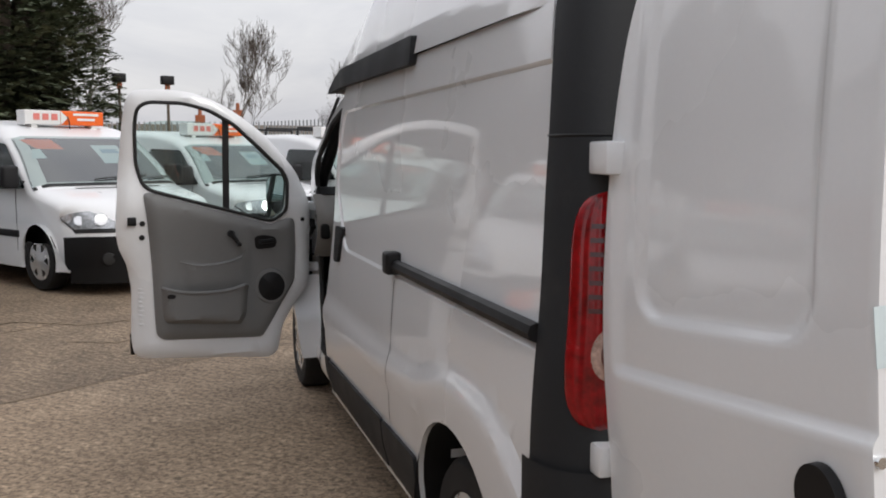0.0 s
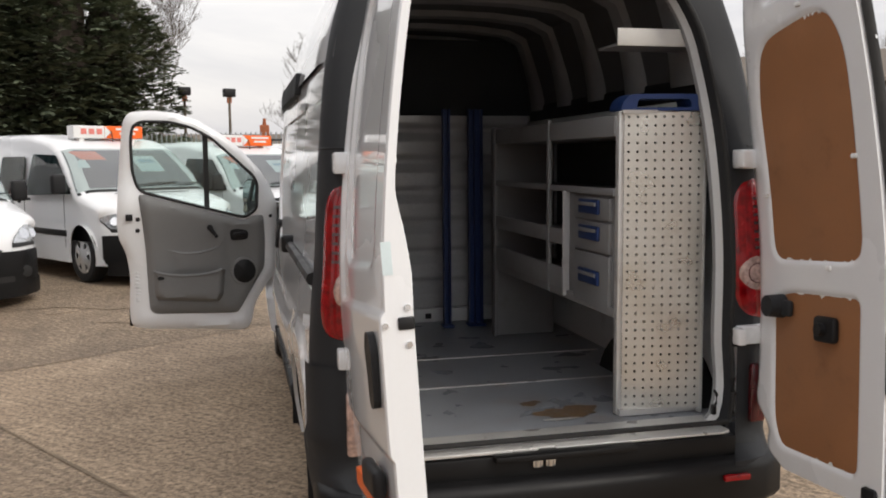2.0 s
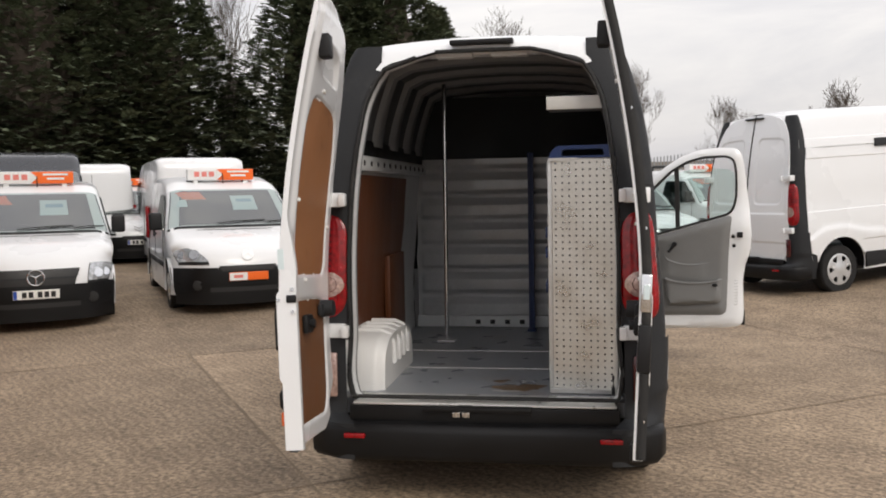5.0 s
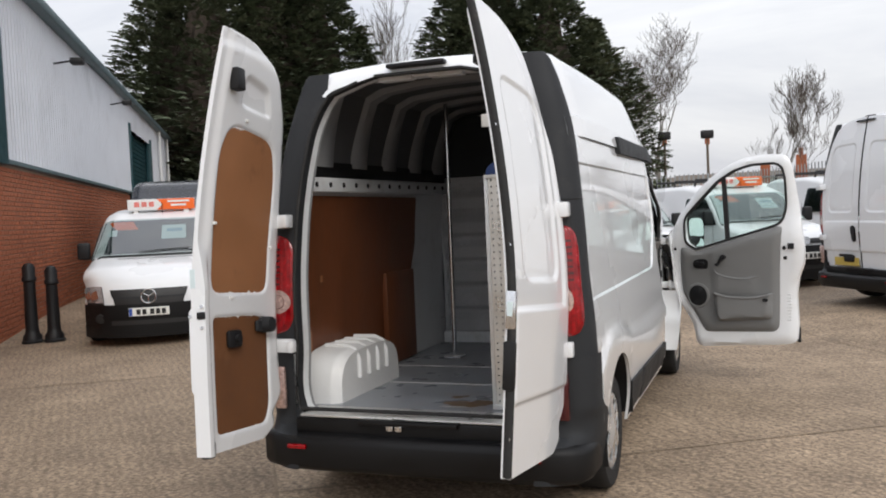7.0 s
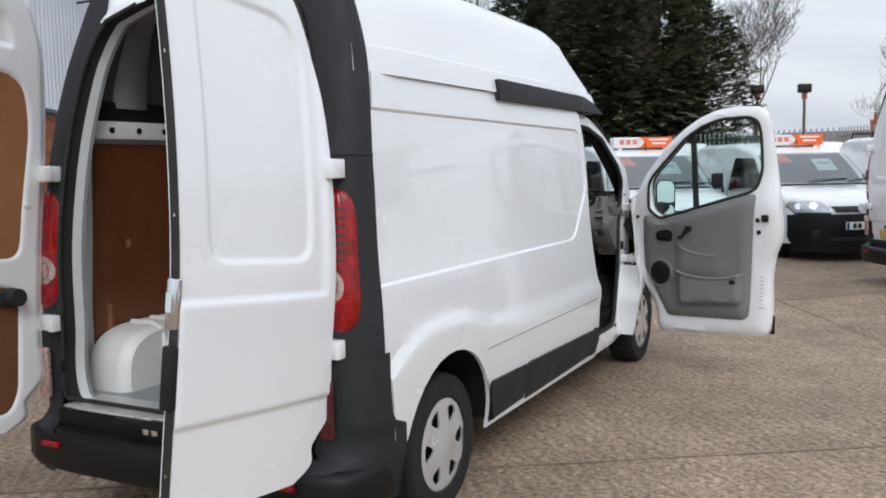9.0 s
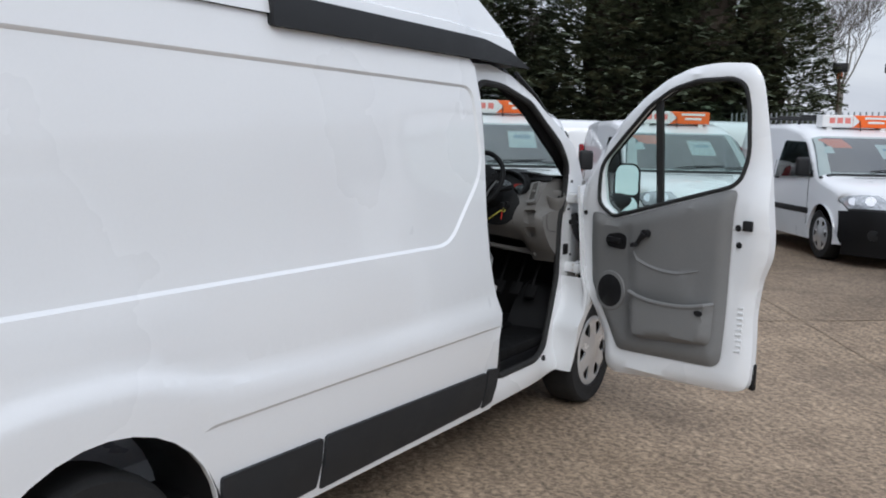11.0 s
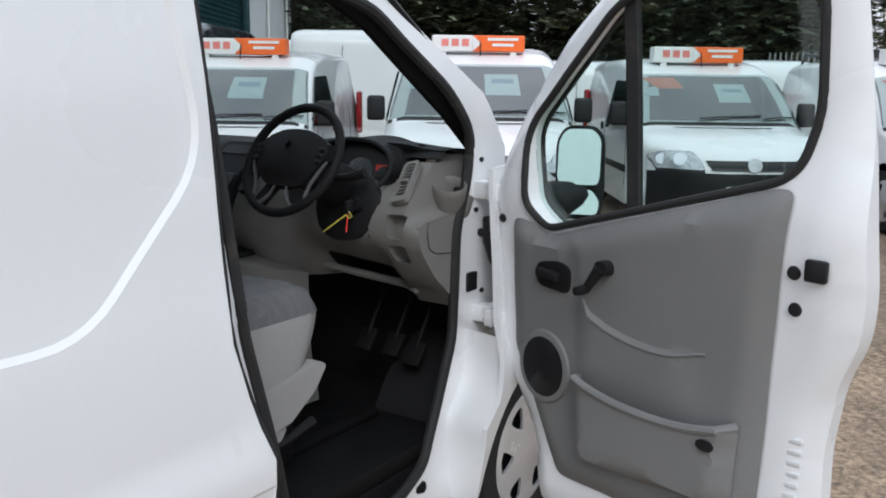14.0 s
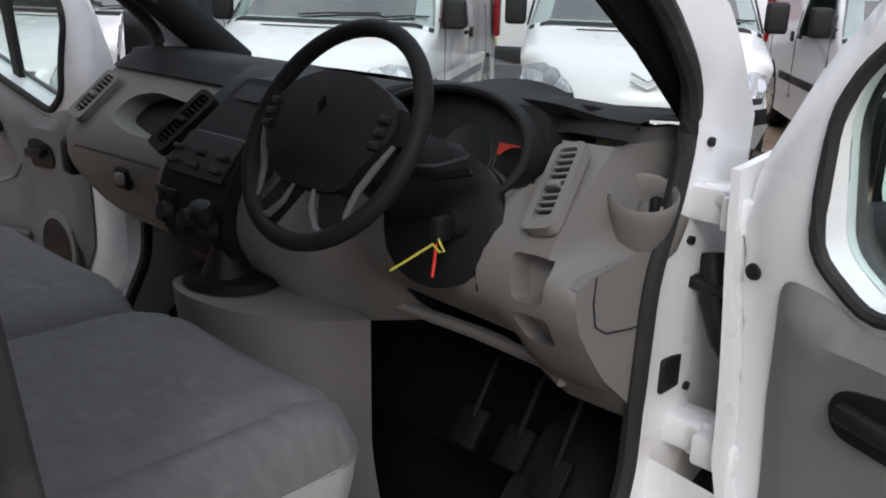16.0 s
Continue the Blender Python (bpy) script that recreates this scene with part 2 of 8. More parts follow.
MAT = material("black_rubber_mat", (0.004, 0.004, 0.0045), 0.7, spec=0.25, noise_amt=0.3, scale=12, bump=0.25, bump_scale=120)
MIRROR = material("mirror_glass", (0.92, 0.93, 0.93), 0.015, metal=1.0, noise_amt=0.0, rough_var=0.0)
WHITEPLASTIC = material("white_plastic", (0.78, 0.78, 0.77), 0.4, noise_amt=0.03)
ORANGE = material("orange_sign_plastic", (0.85, 0.145, 0.02), 0.4, noise_amt=0.05)
REDTEXT = material("red_sign_ink", (0.72, 0.22, 0.19), 0.5)
YELLOWTAG = material("yellow_tag", (0.66, 0.60, 0.10), 0.5)
REDTAG = material("red_tag", (0.7, 0.05, 0.03), 0.5)
PAPER = material("pale_price_card", (0.62, 0.72, 0.74), 0.6, noise_amt=0.05)
PLATEW = material("white_number_plate", (0.78, 0.78, 0.74), 0.4)
PLATEY = material("yellow_number_plate", (0.56, 0.42, 0.10), 0.4)
INK = material("black_ink", (0.015, 0.015, 0.015), 0.5)
BLUEINK = material("blue_ink", (0.02, 0.07, 0.35), 0.5)
BRICK = material("red_brick", (0.36, 0.115, 0.052), 0.85, noise_amt=0.22, scale=5.0, fine=120, bump=0.3, bump_scale=140, island=0.18)
MORTAR = material("mortar", (0.30, 0.23, 0.18), 0.9, noise_amt=0.15, bump=0.3, bump_scale=200)
CLADDING = material("white_profiled_cladding", (0.66, 0.68, 0.72), 0.45, noise_amt=0.05, scale=1.0, dirt=(0.36, 0.37, 0.38), dirt_amt=0.35, dirt_scale=0.7)
TEAL = material("dark_teal_steel", (0.012, 0.055, 0.065), 0.45, noise_amt=0.12, dirt=(0.08, 0.1, 0.1), dirt_amt=0.4)
GUTTER = material("grey_green_gutter", (0.09, 0.13, 0.14), 0.5, noise_amt=0.12)
# Bark of the trunks, and the dark shade hull in the conifer crowns.
BARK = material("bark", (0.075, 0.058, 0.045), 0.9, noise_amt=0.3, scale=8.0, bump=0.5, bump_scale=40)
PALEBARK = material("pale_bark", (0.20, 0.185, 0.165), 0.9, noise_amt=0.3, scale=8.0, bump=0.4, bump_scale=40)
TWIG = material("bare_twigs", (0.13, 0.11, 0.095), 0.9, noise_amt=0.3, scale=3.0)
CONIFER = material("conifer_foliage", (0.118, 0.138, 0.090), 0.95, spec=0.15, noise_amt=0.5, scale=0.5, fine=5.0, island=0.40)
HEDGE = material("far_hedge", (0.05, 0.052, 0.035), 0.9, noise_amt=0.5, scale=0.6, fine=6.0, island=0.4)
GALV = material("galvanised_steel", (0.34, 0.36, 0.37), 0.5, metal=0.5, noise_amt=0.1)
ROOFBROWN = material("brown_weathered_sheet", (0.13, 0.105, 0.08), 0.8, noise_amt=0.2, scale=2.0)


def concrete():
    m = bpy.data.materials.new("brushed_concrete")
    m.use_nodes = True
    nt = m.node_tree
    p = nt.nodes["Principled BSDF"]

    def node(kind, **kw):
        n = nt.nodes.new(kind)
        for k, v in kw.items():
            n.inputs[k].default_value = v
        return n
    tc = node("ShaderNodeTexCoord")
    turn = node("ShaderNodeMapping")
    turn.inputs["Rotation"].default_value = (0, 0, radians(136))
    big = node("ShaderNodeTexNoise", Scale=0.22, Detail=6.0, Roughness=0.6)
    mid = node("ShaderNodeTexNoise", Scale=1.9, Detail=7.0, Roughness=0.7)
    fine = node("ShaderNodeTexNoise", Scale=34.0, Detail=4.0, Roughness=0.62, Distortion=0.6)
    grit = node("ShaderNodeTexVoronoi", Scale=70.0)
    ridge = node("ShaderNodeTexWave", Scale=4.2, Distortion=7.0, Detail=6.0)
    ridge.inputs["Detail Scale"].default_value = 1.3
    for n in (big, mid, fine, grit):
        nt.links.new(tc.outputs["Object"], n.inputs["Vector"])
    nt.links.new(tc.outputs["Object"], turn.inputs["Vector"])
    nt.links.new(turn.outputs["Vector"], ridge.inputs["Vector"])
    c1 = node("ShaderNodeValToRGB")
    e = c1.color_ramp.elements
    e[0].position, e[0].color = 0.32, (0.150, 0.108, 0.072, 1)
    e[1].position, e[1].color = 0.70, (0.40, 0.300, 0.205, 1)
    e.new(0.5).color = (0.260, 0.193, 0.131, 1)
    mixf = node("ShaderNodeMath")
    mixf.operation = "MULTIPLY_ADD"
    mixf.inputs[1].default_value = 0.55
    nt.links.new(mid.outputs["Fac"], mixf.inputs[0])
    half = node("ShaderNodeMath")
    half.operation = "MULTIPLY"
    half.inputs[1].default_value = 0.45
    nt.links.new(big.outputs["Fac"], half.inputs[0])
    nt.links.new(half.outputs[0], mixf.inputs[2])
    nt.links.new(mixf.outputs[0], c1.inputs["Fac"])
    g = node("ShaderNodeMapRange")
    g.inputs["From Min"].default_value, g.inputs["From Max"].default_value = 0.34, 0.68
    g.inputs["To Min"].default_value, g.inputs["To Max"].default_value = 0.46, 1.68
    nt.links.new(fine.outputs["Fac"], g.inputs["Value"])
    w = node("ShaderNodeMapRange")
    w.inputs["To Min"].default_value, w.inputs["To Max"].default_value = 0.87, 1.09
    nt.links.new(ridge.outputs["Fac"], w.inputs["Value"])
    gw = node("ShaderNodeMath")
    gw.operation = "MULTIPLY"
    nt.links.new(g.outputs["Result"], gw.inputs[0])
    nt.links.new(w.outputs["Result"], gw.inputs[1])
    mul = node("ShaderNodeMix")
    mul.data_type, mul.blend_type = "RGBA", "MULTIPLY"
    mul.inputs["Factor"].default_value = 1.0
    nt.links.new(c1.outputs["Color"], mul.inputs["A"])
    nt.links.new(gw.outputs[0], mul.inputs["B"])
    # each slab was poured from its own mix
    sep = node("ShaderNodeSeparateXYZ")
    cell = node("ShaderNodeCombineXYZ")
    nt.links.new(tc.outputs["Object"], sep.inputs[0])

    def along_axis(ax, offset, pitch):
        a = node("ShaderNodeMath")
        a.operation = "MULTIPLY"
        a.inputs[1].default_value = ax[0] / pitch
        nt.links.new(sep.outputs["X"], a.inputs[0])
        c = node("ShaderNodeMath")
        c.operation = "MULTIPLY_ADD"
        c.inputs[1].default_value = ax[1] / pitch
        nt.links.new(sep.outputs["Y"], c.inputs[0])
        nt.links.new(a.outputs[0], c.inputs[2])
        d = node("ShaderNodeMath")
        d.operation = "SUBTRACT"
        d.inputs[1].default_value = offset / pitch
        nt.links.new(c.outputs[0], d.inputs[0])
        f = node("ShaderNodeMath")
        f.operation = "FLOOR"
        nt.links.new(d.outputs[0], f.inputs[0])
        return f.outputs[0]
    nt.links.new(along_axis((.835, .55), -.67, 6.05), cell.inputs["X"])
    nt.links.new(along_axis((.55, -.835), -.8, 4.475), cell.inputs["Y"])
    rnd_cell = node("ShaderNodeTexWhiteNoise")
    rnd_cell.noise_dimensions = "2D"
    nt.links.new(cell.outputs[0], rnd_cell.inputs["Vector"])
    tone = node("ShaderNodeMapRange")
    tone.inputs["To Min"].default_value, tone.inputs["To Max"].default_value = 0.82, 1.16
    nt.links.new(rnd_cell.outputs["Value"], tone.inputs["Value"])
    tone_out = tone.outputs["Result"]
    # two areas by the van, half a slab long: one paler, one slightly darker
    for cx, cy, gain in ((0, -1, .22), (-1, -1, -.06)):
        same = []
        for source, want in ((along_axis((.835, .55), -.67, 3.025), cx), (cell.inputs["Y"].links[0].from_socket, cy)):
            cmp_ = node("ShaderNodeMath")
            cmp_.operation = "COMPARE"
            cmp_.inputs[1].default_value, cmp_.inputs[2].default_value = want, .1
            nt.links.new(source, cmp_.inputs[0])
            same.append(cmp_)
        both = node("ShaderNodeMath")
        both.operation = "MULTIPLY"
        nt.links.new(same[0].outputs[0], both.inputs[0])
        nt.links.new(same[1].outputs[0], both.inputs[1])
        add = node("ShaderNodeMath")
        add.operation = "MULTIPLY_ADD"
        add.inputs[1].default_value = gain
        nt.links.new(both.outputs[0], add.inputs[0])
        nt.links.new(tone_out, add.inputs[2])
        tone_out = add.outputs[0]
    slab = node("ShaderNodeMix")
    slab.data_type, slab.blend_type = "RGBA", "MULTIPLY"
    slab.inputs["Factor"].default_value = 1.0
    nt.links.new(mul.outputs["Result"], slab.inputs["A"])
    nt.links.new(tone_out, slab.inputs["B"])
    stain = node("ShaderNodeTexNoise", Scale=0.55, Detail=9.0, Roughness=0.72, Distortion=0.8)
    nt.links.new(tc.outputs["Object"], stain.inputs["Vector"])
    sr = node("ShaderNodeMapRange")
    sr.inputs["From Min"].default_value, sr.inputs["From Max"].default_value = 0.56, 0.72
    sr.inputs["To Max"].default_value = 0.55
    nt.links.new(stain.outputs["Fac"], sr.inputs["Value"])
    worn = node("ShaderNodeMix")
    worn.data_type = "RGBA"
    worn.inputs["B"].default_value = (0.115, 0.085, 0.062, 1)
    nt.links.new(sr.outputs["Result"], worn.inputs["Factor"])
    nt.links.new(slab.outputs["Result"], worn.inputs["A"])
    nt.links.new(worn.outputs["Result"], p.inputs["Base Color"])
    p.inputs["Roughness"].default_value = 0.82
    h = node("ShaderNodeMath")
    h.operation = "MULTIPLY_ADD"
    h.inputs[1].default_value = 0.22
    nt.links.new(ridge.outputs["Fac"], h.inputs[0])
    nt.links.new(fine.outputs["Fac"], h.inputs[2])
    h2 = node("ShaderNodeMath")
    h2.operation = "MULTIPLY_ADD"
    h2.inputs[1].default_value = 0.35
    nt.links.new(grit.outputs["Distance"], h2.inputs[0])
    nt.links.new(h.outputs[0], h2.inputs[2])
    b = node("ShaderNodeBump", Strength=0.55, Distance=0.012)
    nt.links.new(h2.outputs[0], b.inputs["Height"])
    nt.links.new(b.outputs["Normal"], p.inputs["Normal"])
    return m


CONCRETE = concrete()


# ---- mesh tools ----
from mathutils.geometry import delaunay_2d_cdt


def part(name, bm, mat, parent=None, label="", smooth=True, angle=40):
    me = bpy.data.meshes.new(name)
    bmesh.ops.remove_doubles(bm, verts=bm.verts, dist=1e-5) if len(bm.verts) < 4000 else None
    bmesh.ops.recalc_face_normals(bm, faces=bm.faces) if len(bm.faces) < 60000 else None
    if smooth:
        lim = radians(angle)
        for f in bm.faces:
            f.smooth = True
        for e in bm.edges:
            if len(e.link_faces) == 2 and e.calc_face_angle(0) > lim:
                e.smooth = False
    bm.to_mesh(me)
    bm.free()
    me.materials.append(mat)
    ob = new(name, me)
    if parent:
        ob.parent = parent
    if label:
        tagged(ob, label)
    return ob


def thing(name, label, category, group="", kind=""):
    return tagged(new(name), label, category, group, kind)


def merge(*bms):
    out = bmesh.new()
    for b in bms:
        me = bpy.data.meshes.new("tmp")
        b.to_mesh(me)
        b.free()
        out.from_mesh(me)
        bpy.data.meshes.remove(me)
    return out


def moved(bm, m):
    bmesh.ops.transform(bm, matrix=m, verts=bm.verts)
    return bm


def box(x0, x1, y0, y1, z0, z1, bevel=0.0, seg=2):
    x0, x1 = min(x0, x1), max(x0, x1)
    bm = bmesh.new()
    bmesh.ops.create_cube(bm, size=1.0)
    for v in bm.verts:
        v.co = Vector(((x0 + x1) / 2 + v.co.x * (x1 - x0), (y0 + y1) / 2 + v.co.y * (y1 - y0), (z0 + z1) / 2 + v.co.z * (z1 - z0)))
    if bevel:
        bmesh.ops.bevel(bm, geom=bm.edges[:], offset=bevel, segments=seg, affect="EDGES", profile=0.5, clamp_overlap=True)
    return bm


def rod(a, b, r, r2=None, seg=16):
    a, b = Vector(a), Vector(b)
    bm = bmesh.new()
    bmesh.ops.create_cone(bm, cap_ends=True, segments=seg, radius1=r, radius2=r if r2 is None else r2, depth=(b - a).length)
    m = Matrix.Translation((a + b) / 2) @ (b - a).to_track_quat("Z", "Y").to_matrix().to_4x4()
    return moved(bm, m)


def tube(pts, r, seg=10, closed=False, flat=1.0):
    """A round bar along points."""
    pts = [Vector(p) for p in pts]
    bm = bmesh.new()
    rings = []
    n = len(pts)
    up = Vector((0, 0, 1))
    for i, p in enumerate(pts):
        a = pts[(i - 1) % n] if (closed or i) else p
        b = pts[(i + 1) % n] if (closed or i < n - 1) else p
        t = (b - a).normalized()
        side = t.cross(up)
        if side.length < 1e-3:
            side = t.cross(Vector((1, 0, 0)))
        side.normalize()
        top = side.cross(t).normalized()
        ri = r[i] if isinstance(r, (list, tuple)) else r
        rings.append([bm.verts.new(p + (side * math.cos(k * math.tau / seg) + top * flat * math.sin(k * math.tau / seg)) * ri) for k in range(seg)])
    for i in range(n if closed else n - 1):
        r0, r1 = rings[i], rings[(i + 1) % n]
        for k in range(seg):
            bm.faces.new((r0[k], r0[(k + 1) % seg], r1[(k + 1) % seg], r1[k]))
    if not closed:
        bm.faces.new(rings[0])
        bm.faces.new(rings[-1])
    return bm


def lathe(profile, m, seg=36):
    """profile: (radius, height) turned about z, then laid by m."""
    bm = bmesh.new()
    rings = [[bm.verts.new((r * math.cos(k * math.tau / seg), r * math.sin(k * math.tau / seg), h)) for k in range(seg)] for r, h in profile]
    for r0, r1 in zip(rings, rings[1:]):
        for k in range(seg):
            bm.faces.new((r0[k], r0[(k + 1) % seg], r1[(k + 1) % seg], r1[k]))
    if profile[0][0] > 1e-4:
        bm.faces.new(rings[0])
    if profile[-1][0] > 1e-4:
        bm.faces.new(rings[-1])
    bmesh.ops.remove_doubles(bm, verts=bm.verts, dist=1e-6)
    return moved(bm, m)


def grid(fn, us, vs):
    bm = bmesh.new()
    vv = [[bm.verts.new(fn(u, v)) for v in vs] for u in us]
    for i in range(len(us) - 1):
        for j in range(len(vs) - 1):
            bm.faces.new((vv[i][j], vv[i + 1][j], vv[i + 1][j + 1], vv[i][j + 1]))
    return bm


def span(a, b, n):
    return [a + (b - a) * i / n for i in range(n + 1)]


def rounded(pts, r=0.03, n=4):
    """A polygon with its corners rounded."""
    out = []
    m = len(pts)
    for i in range(m):
        p, a, b = Vector(pts[i]), Vector(pts[i - 1]), Vector(pts[(i + 1) % m])
        rr = r[i] if isinstance(r, (list, tuple)) else r
        da, db = (a - p), (b - p)
        ra, rb = min(rr, da.length * 0.45), min(rr, db.length * 0.45)
        s, e = p + da.normalized() * ra, p + db.normalized() * rb
        for k in range(n + 1):
            t = k / n
            out.append(tuple(s * (1 - t) ** 2 + p * 2 * t * (1 - t) + e * t * t))
    return out


def dense(pts, step, closed=True):
    out = []
    n = len(pts)
    for i in range(n if closed else n - 1):
        a, b = Vector(pts[i]), Vector(pts[(i + 1) % n])
        k = max(1, int((b - a).length / step + 0.5))
        out += [tuple(a.lerp(b, j / k)) for j in range(k)]
    if not closed:
        out.append(tuple(pts[-1]))
    return out


def inside(p, poly):
    c = False
    x, y = p
    for (x0, y0), (x1, y1) in zip(poly, poly[1:] + poly[:1]):
        if (y0 > y) != (y1 > y) and x < (x1 - x0) * (y - y0) / (y1 - y0) + x0:
            c = not c
    return c


def flat_mesh(outline, holes=(), step=0.08, lines=(), keep=None):
    """A triangulated flat region: 2D points and faces, with inner points every step."""
    pts, edges = [], []

    def add(poly, closed=True):
        s = len(pts)
        pts.extend(Vector(p) for p in poly)
        n = len(poly)
        edges.extend((s + i, s + (i + 1) % n) for i in range(n if closed else n - 1))
    rings = [dense(outline, step)] + [dense(h, step) for h in holes]
    for r in rings:
        add(r)
    for l in lines:
        add(dense(l, step, False), False)
    xs, ys = [p[0] for p in outline], [p[1] for p in outline]
    nx, ny = int((max(xs) - min(xs)) / step), int((max(ys) - min(ys)) / step)
    for i in range(1, nx + 1):
        for j in range(1, ny + 1):
            q = (min(xs) + (i - 0.5 * (j % 2)) * (max(xs) - min(xs)) / (nx + 1), min(ys) + j * (max(ys) - min(ys)) / (ny + 1))
            if inside(q, list(outline)):
                pts.append(Vector(q))
    v, _, f, *_ = delaunay_2d_cdt(pts, edges, [], 0, 1e-5)
    out = []
    ol = list(rings[0])
    hs = [list(r) for r in rings[1:]]
    for tri in f:
        c = sum((v[i] for i in tri), Vector((0, 0))) / len(tri)
        if inside(c, ol) and not any(inside(c, h) for h in hs):
            out.append(tri)
    return v, out


def skin(outline, fn, holes=(), step=0.08, lines=(), thick=0.0, normal=None):
    """A flat region bent by fn(u, v) -> place; with thick, a second skin that far along normal(u, v) or below the surface, and the rim between."""
    v, faces = flat_mesh(outline, holes, step, lines)
    bm = bmesh.new()
    top = [bm.verts.new(fn(*p)) for p in v]
    for f in faces:
        try:
            bm.faces.new([top[i] for i in f])
        except ValueError:
            pass
    for q in [q for q in bm.verts if not q.link_faces]:
        bm.verts.remove(q)
    bmesh.ops.recalc_face_normals(bm, faces=bm.faces)
    if thick:
        d = Vector(normal) * thick if normal else None
        bm.normal_update()
        rim = [e for e in bm.edges if len(e.link_faces) == 1]
        twin = {}
        for q in list(bm.verts):
            twin[q] = bm.verts.new(q.co + (d if d else -q.normal * thick))
        for f in list(bm.faces):
            bm.faces.new([twin[q] for q in reversed(f.verts)])
        for e in rim:
            a, b = e.verts
            bm.faces.new((a, b, twin[b], twin[a]))
    return bm


def smooth_step(x):
    x = max(0.0, min(1.0, x))
    return x * x * (3 - 2 * x)


def curve_of(points):
    """A smooth function through (x, y) points."""
    xs = np.array([p[0] for p in points], float)
    ys = np.array([p[1] for p in points], float)
    d = np.diff(ys) / np.diff(xs)
    m = np.concatenate([[d[0]], (d[:-1] * np.diff(xs)[1:] + d[1:] * np.diff(xs)[:-1]) / (xs[2:] - xs[:-2]), [d[-1]]])

    def f(x):
        x = min(max(x, xs[0]), xs[-1])
        i = min(int(np.searchsorted(xs, x, side="right")) - 1, len(xs) - 2)
        h = xs[i + 1] - xs[i]
        t = (x - xs[i]) / h
        return float((2 * t**3 - 3 * t**2 + 1) * ys[i] + (t**3 - 2 * t**2 + t) * h * m[i] + (3 * t**2 - 2 * t**3) * ys[i + 1] + (t**3 - t**2) * h * m[i + 1])
    return f

# ---- the yard: ground, joints, building, fence ----
AX, BX = Vector((0.835, 0.55)), Vector((0.55, -0.835))  # the two ways in which slabs, wall and parked rows run


def rise(x, y):
    return 0.13 * smooth_step((y - 4.9) / 3.6) + 0.27 * smooth_step((x - 1.8) / 5.2) * smooth_step((y - 4.9) / 4.0)


def spread(near, far, n):
    return [-far * (1 - i / n) ** 3 - near * (i / n) for i in range(n)] + span(-near, near, 48) + [near * (1 - i / n) + far * (i / n) ** 3 for i in range(1, n + 1)]


ground_steps = spread(16.0, 900.0, 14)
ground = part("ground", grid(lambda x, y: (x, y, rise(x, y)), ground_steps, ground_steps), CONCRETE)
tagged(ground, "worn tan brushed concrete yard with joints and stains", "ground", kind="structure")


def strip(p, q, width, lift, n=60):
    p, q = Vector(p), Vector(q)
    d = (q - p).normalized()
    s = Vector((-d.y, d.x))
    rnd = random.Random(int(p.x * 97 + q.y * 31))
    w = [width * (0.6 + 0.8 * rnd.random()) for _ in range(n + 1)]

    def at(u, v):
        i = int(u)
        c = p.lerp(q, i / n) + s * w[i] * v
        return (c.x, c.y, rise(c.x, c.y) + lift)
    return grid(at, list(range(n + 1)), (-0.5, 0.5))


JOINT = material("dusty_joint_filler", (0.235, 0.178, 0.122), 0.9, noise_amt=0.35, scale=3.0, dirt=(0.30, 0.23, 0.16), dirt_amt=1.0, dirt_scale=2.4)
for i, b0 in enumerate((-14.2, -9.75, -5.28, -0.8, 3.7)):
    j = part("slab_joint", strip(AX * -16 + BX * b0, AX * 20 + BX * b0, 0.022, 0.004), JOINT, smooth=False)
    tagged(j, "dark filled joint between concrete slabs", "joint", "slab joints", "structure")
for i, a0 in enumerate((-12.77, -6.72, -0.67, 5.38, 11.43)):
    j = part("slab_joint", strip(AX * a0 + BX * -18, AX * a0 + BX * 9, 0.020, 0.005), JOINT, smooth=False)
    tagged(j, "dark filled joint between concrete slabs", "joint", "slab joints", "structure")


def crack(points, width, seed):
    rnd = random.Random(seed)
    bm = bmesh.new()
    pts = dense(points, 0.05, False)
    left, right = [], []
    for k, (x, y) in enumerate(pts):
        x += rnd.uniform(-0.02, 0.02)
        y += rnd.uniform(-0.02, 0.02)
        w = width * rnd.uniform(0.3, 1.0)
        left.append(bm.verts.new((x, y + w, rise(x, y) + 0.0045)))
        right.append(bm.verts.new((x, y - w, rise(x, y) + 0.0045)))
    for k in range(len(pts) - 1):
        bm.faces.new((left[k], left[k + 1], right[k + 1], right[k]))
    return bm


for seed, pts in enumerate([[(-3.6, 6.9), (-3.0, 7.0), (-2.5, 6.75), (-2.1, 6.85)], [(-3.1, 6.6), (-2.7, 6.9), (-2.6, 7.1)], [(-2.6, 6.2), (-2.2, 6.05), (-1.9, 6.2)]]):
    tagged(part("ground_crack", crack(pts, 0.03, seed), JOINT, smooth=False), "broken dark crack in the concrete surface", "crack", "cracks in the yard", "structure")

# the workshop building: brick below, white sheet above
W0, WD = Vector((-8.9, 5.6)), Vector((-0.55, 0.835))  # a point at its foot, and along it
WN = Vector((0.835, 0.55))  # out of it
BASE = Matrix(((WD.x, -WN.x, 0, W0.x), (WD.y, -WN.y, 0, W0.y), (0, 0, 1, 0), (0, 0, 0, 1)))  # local: x along, y into the wall, z up


def placed(ob, m=BASE):
    ob.matrix_basis = m
    return ob


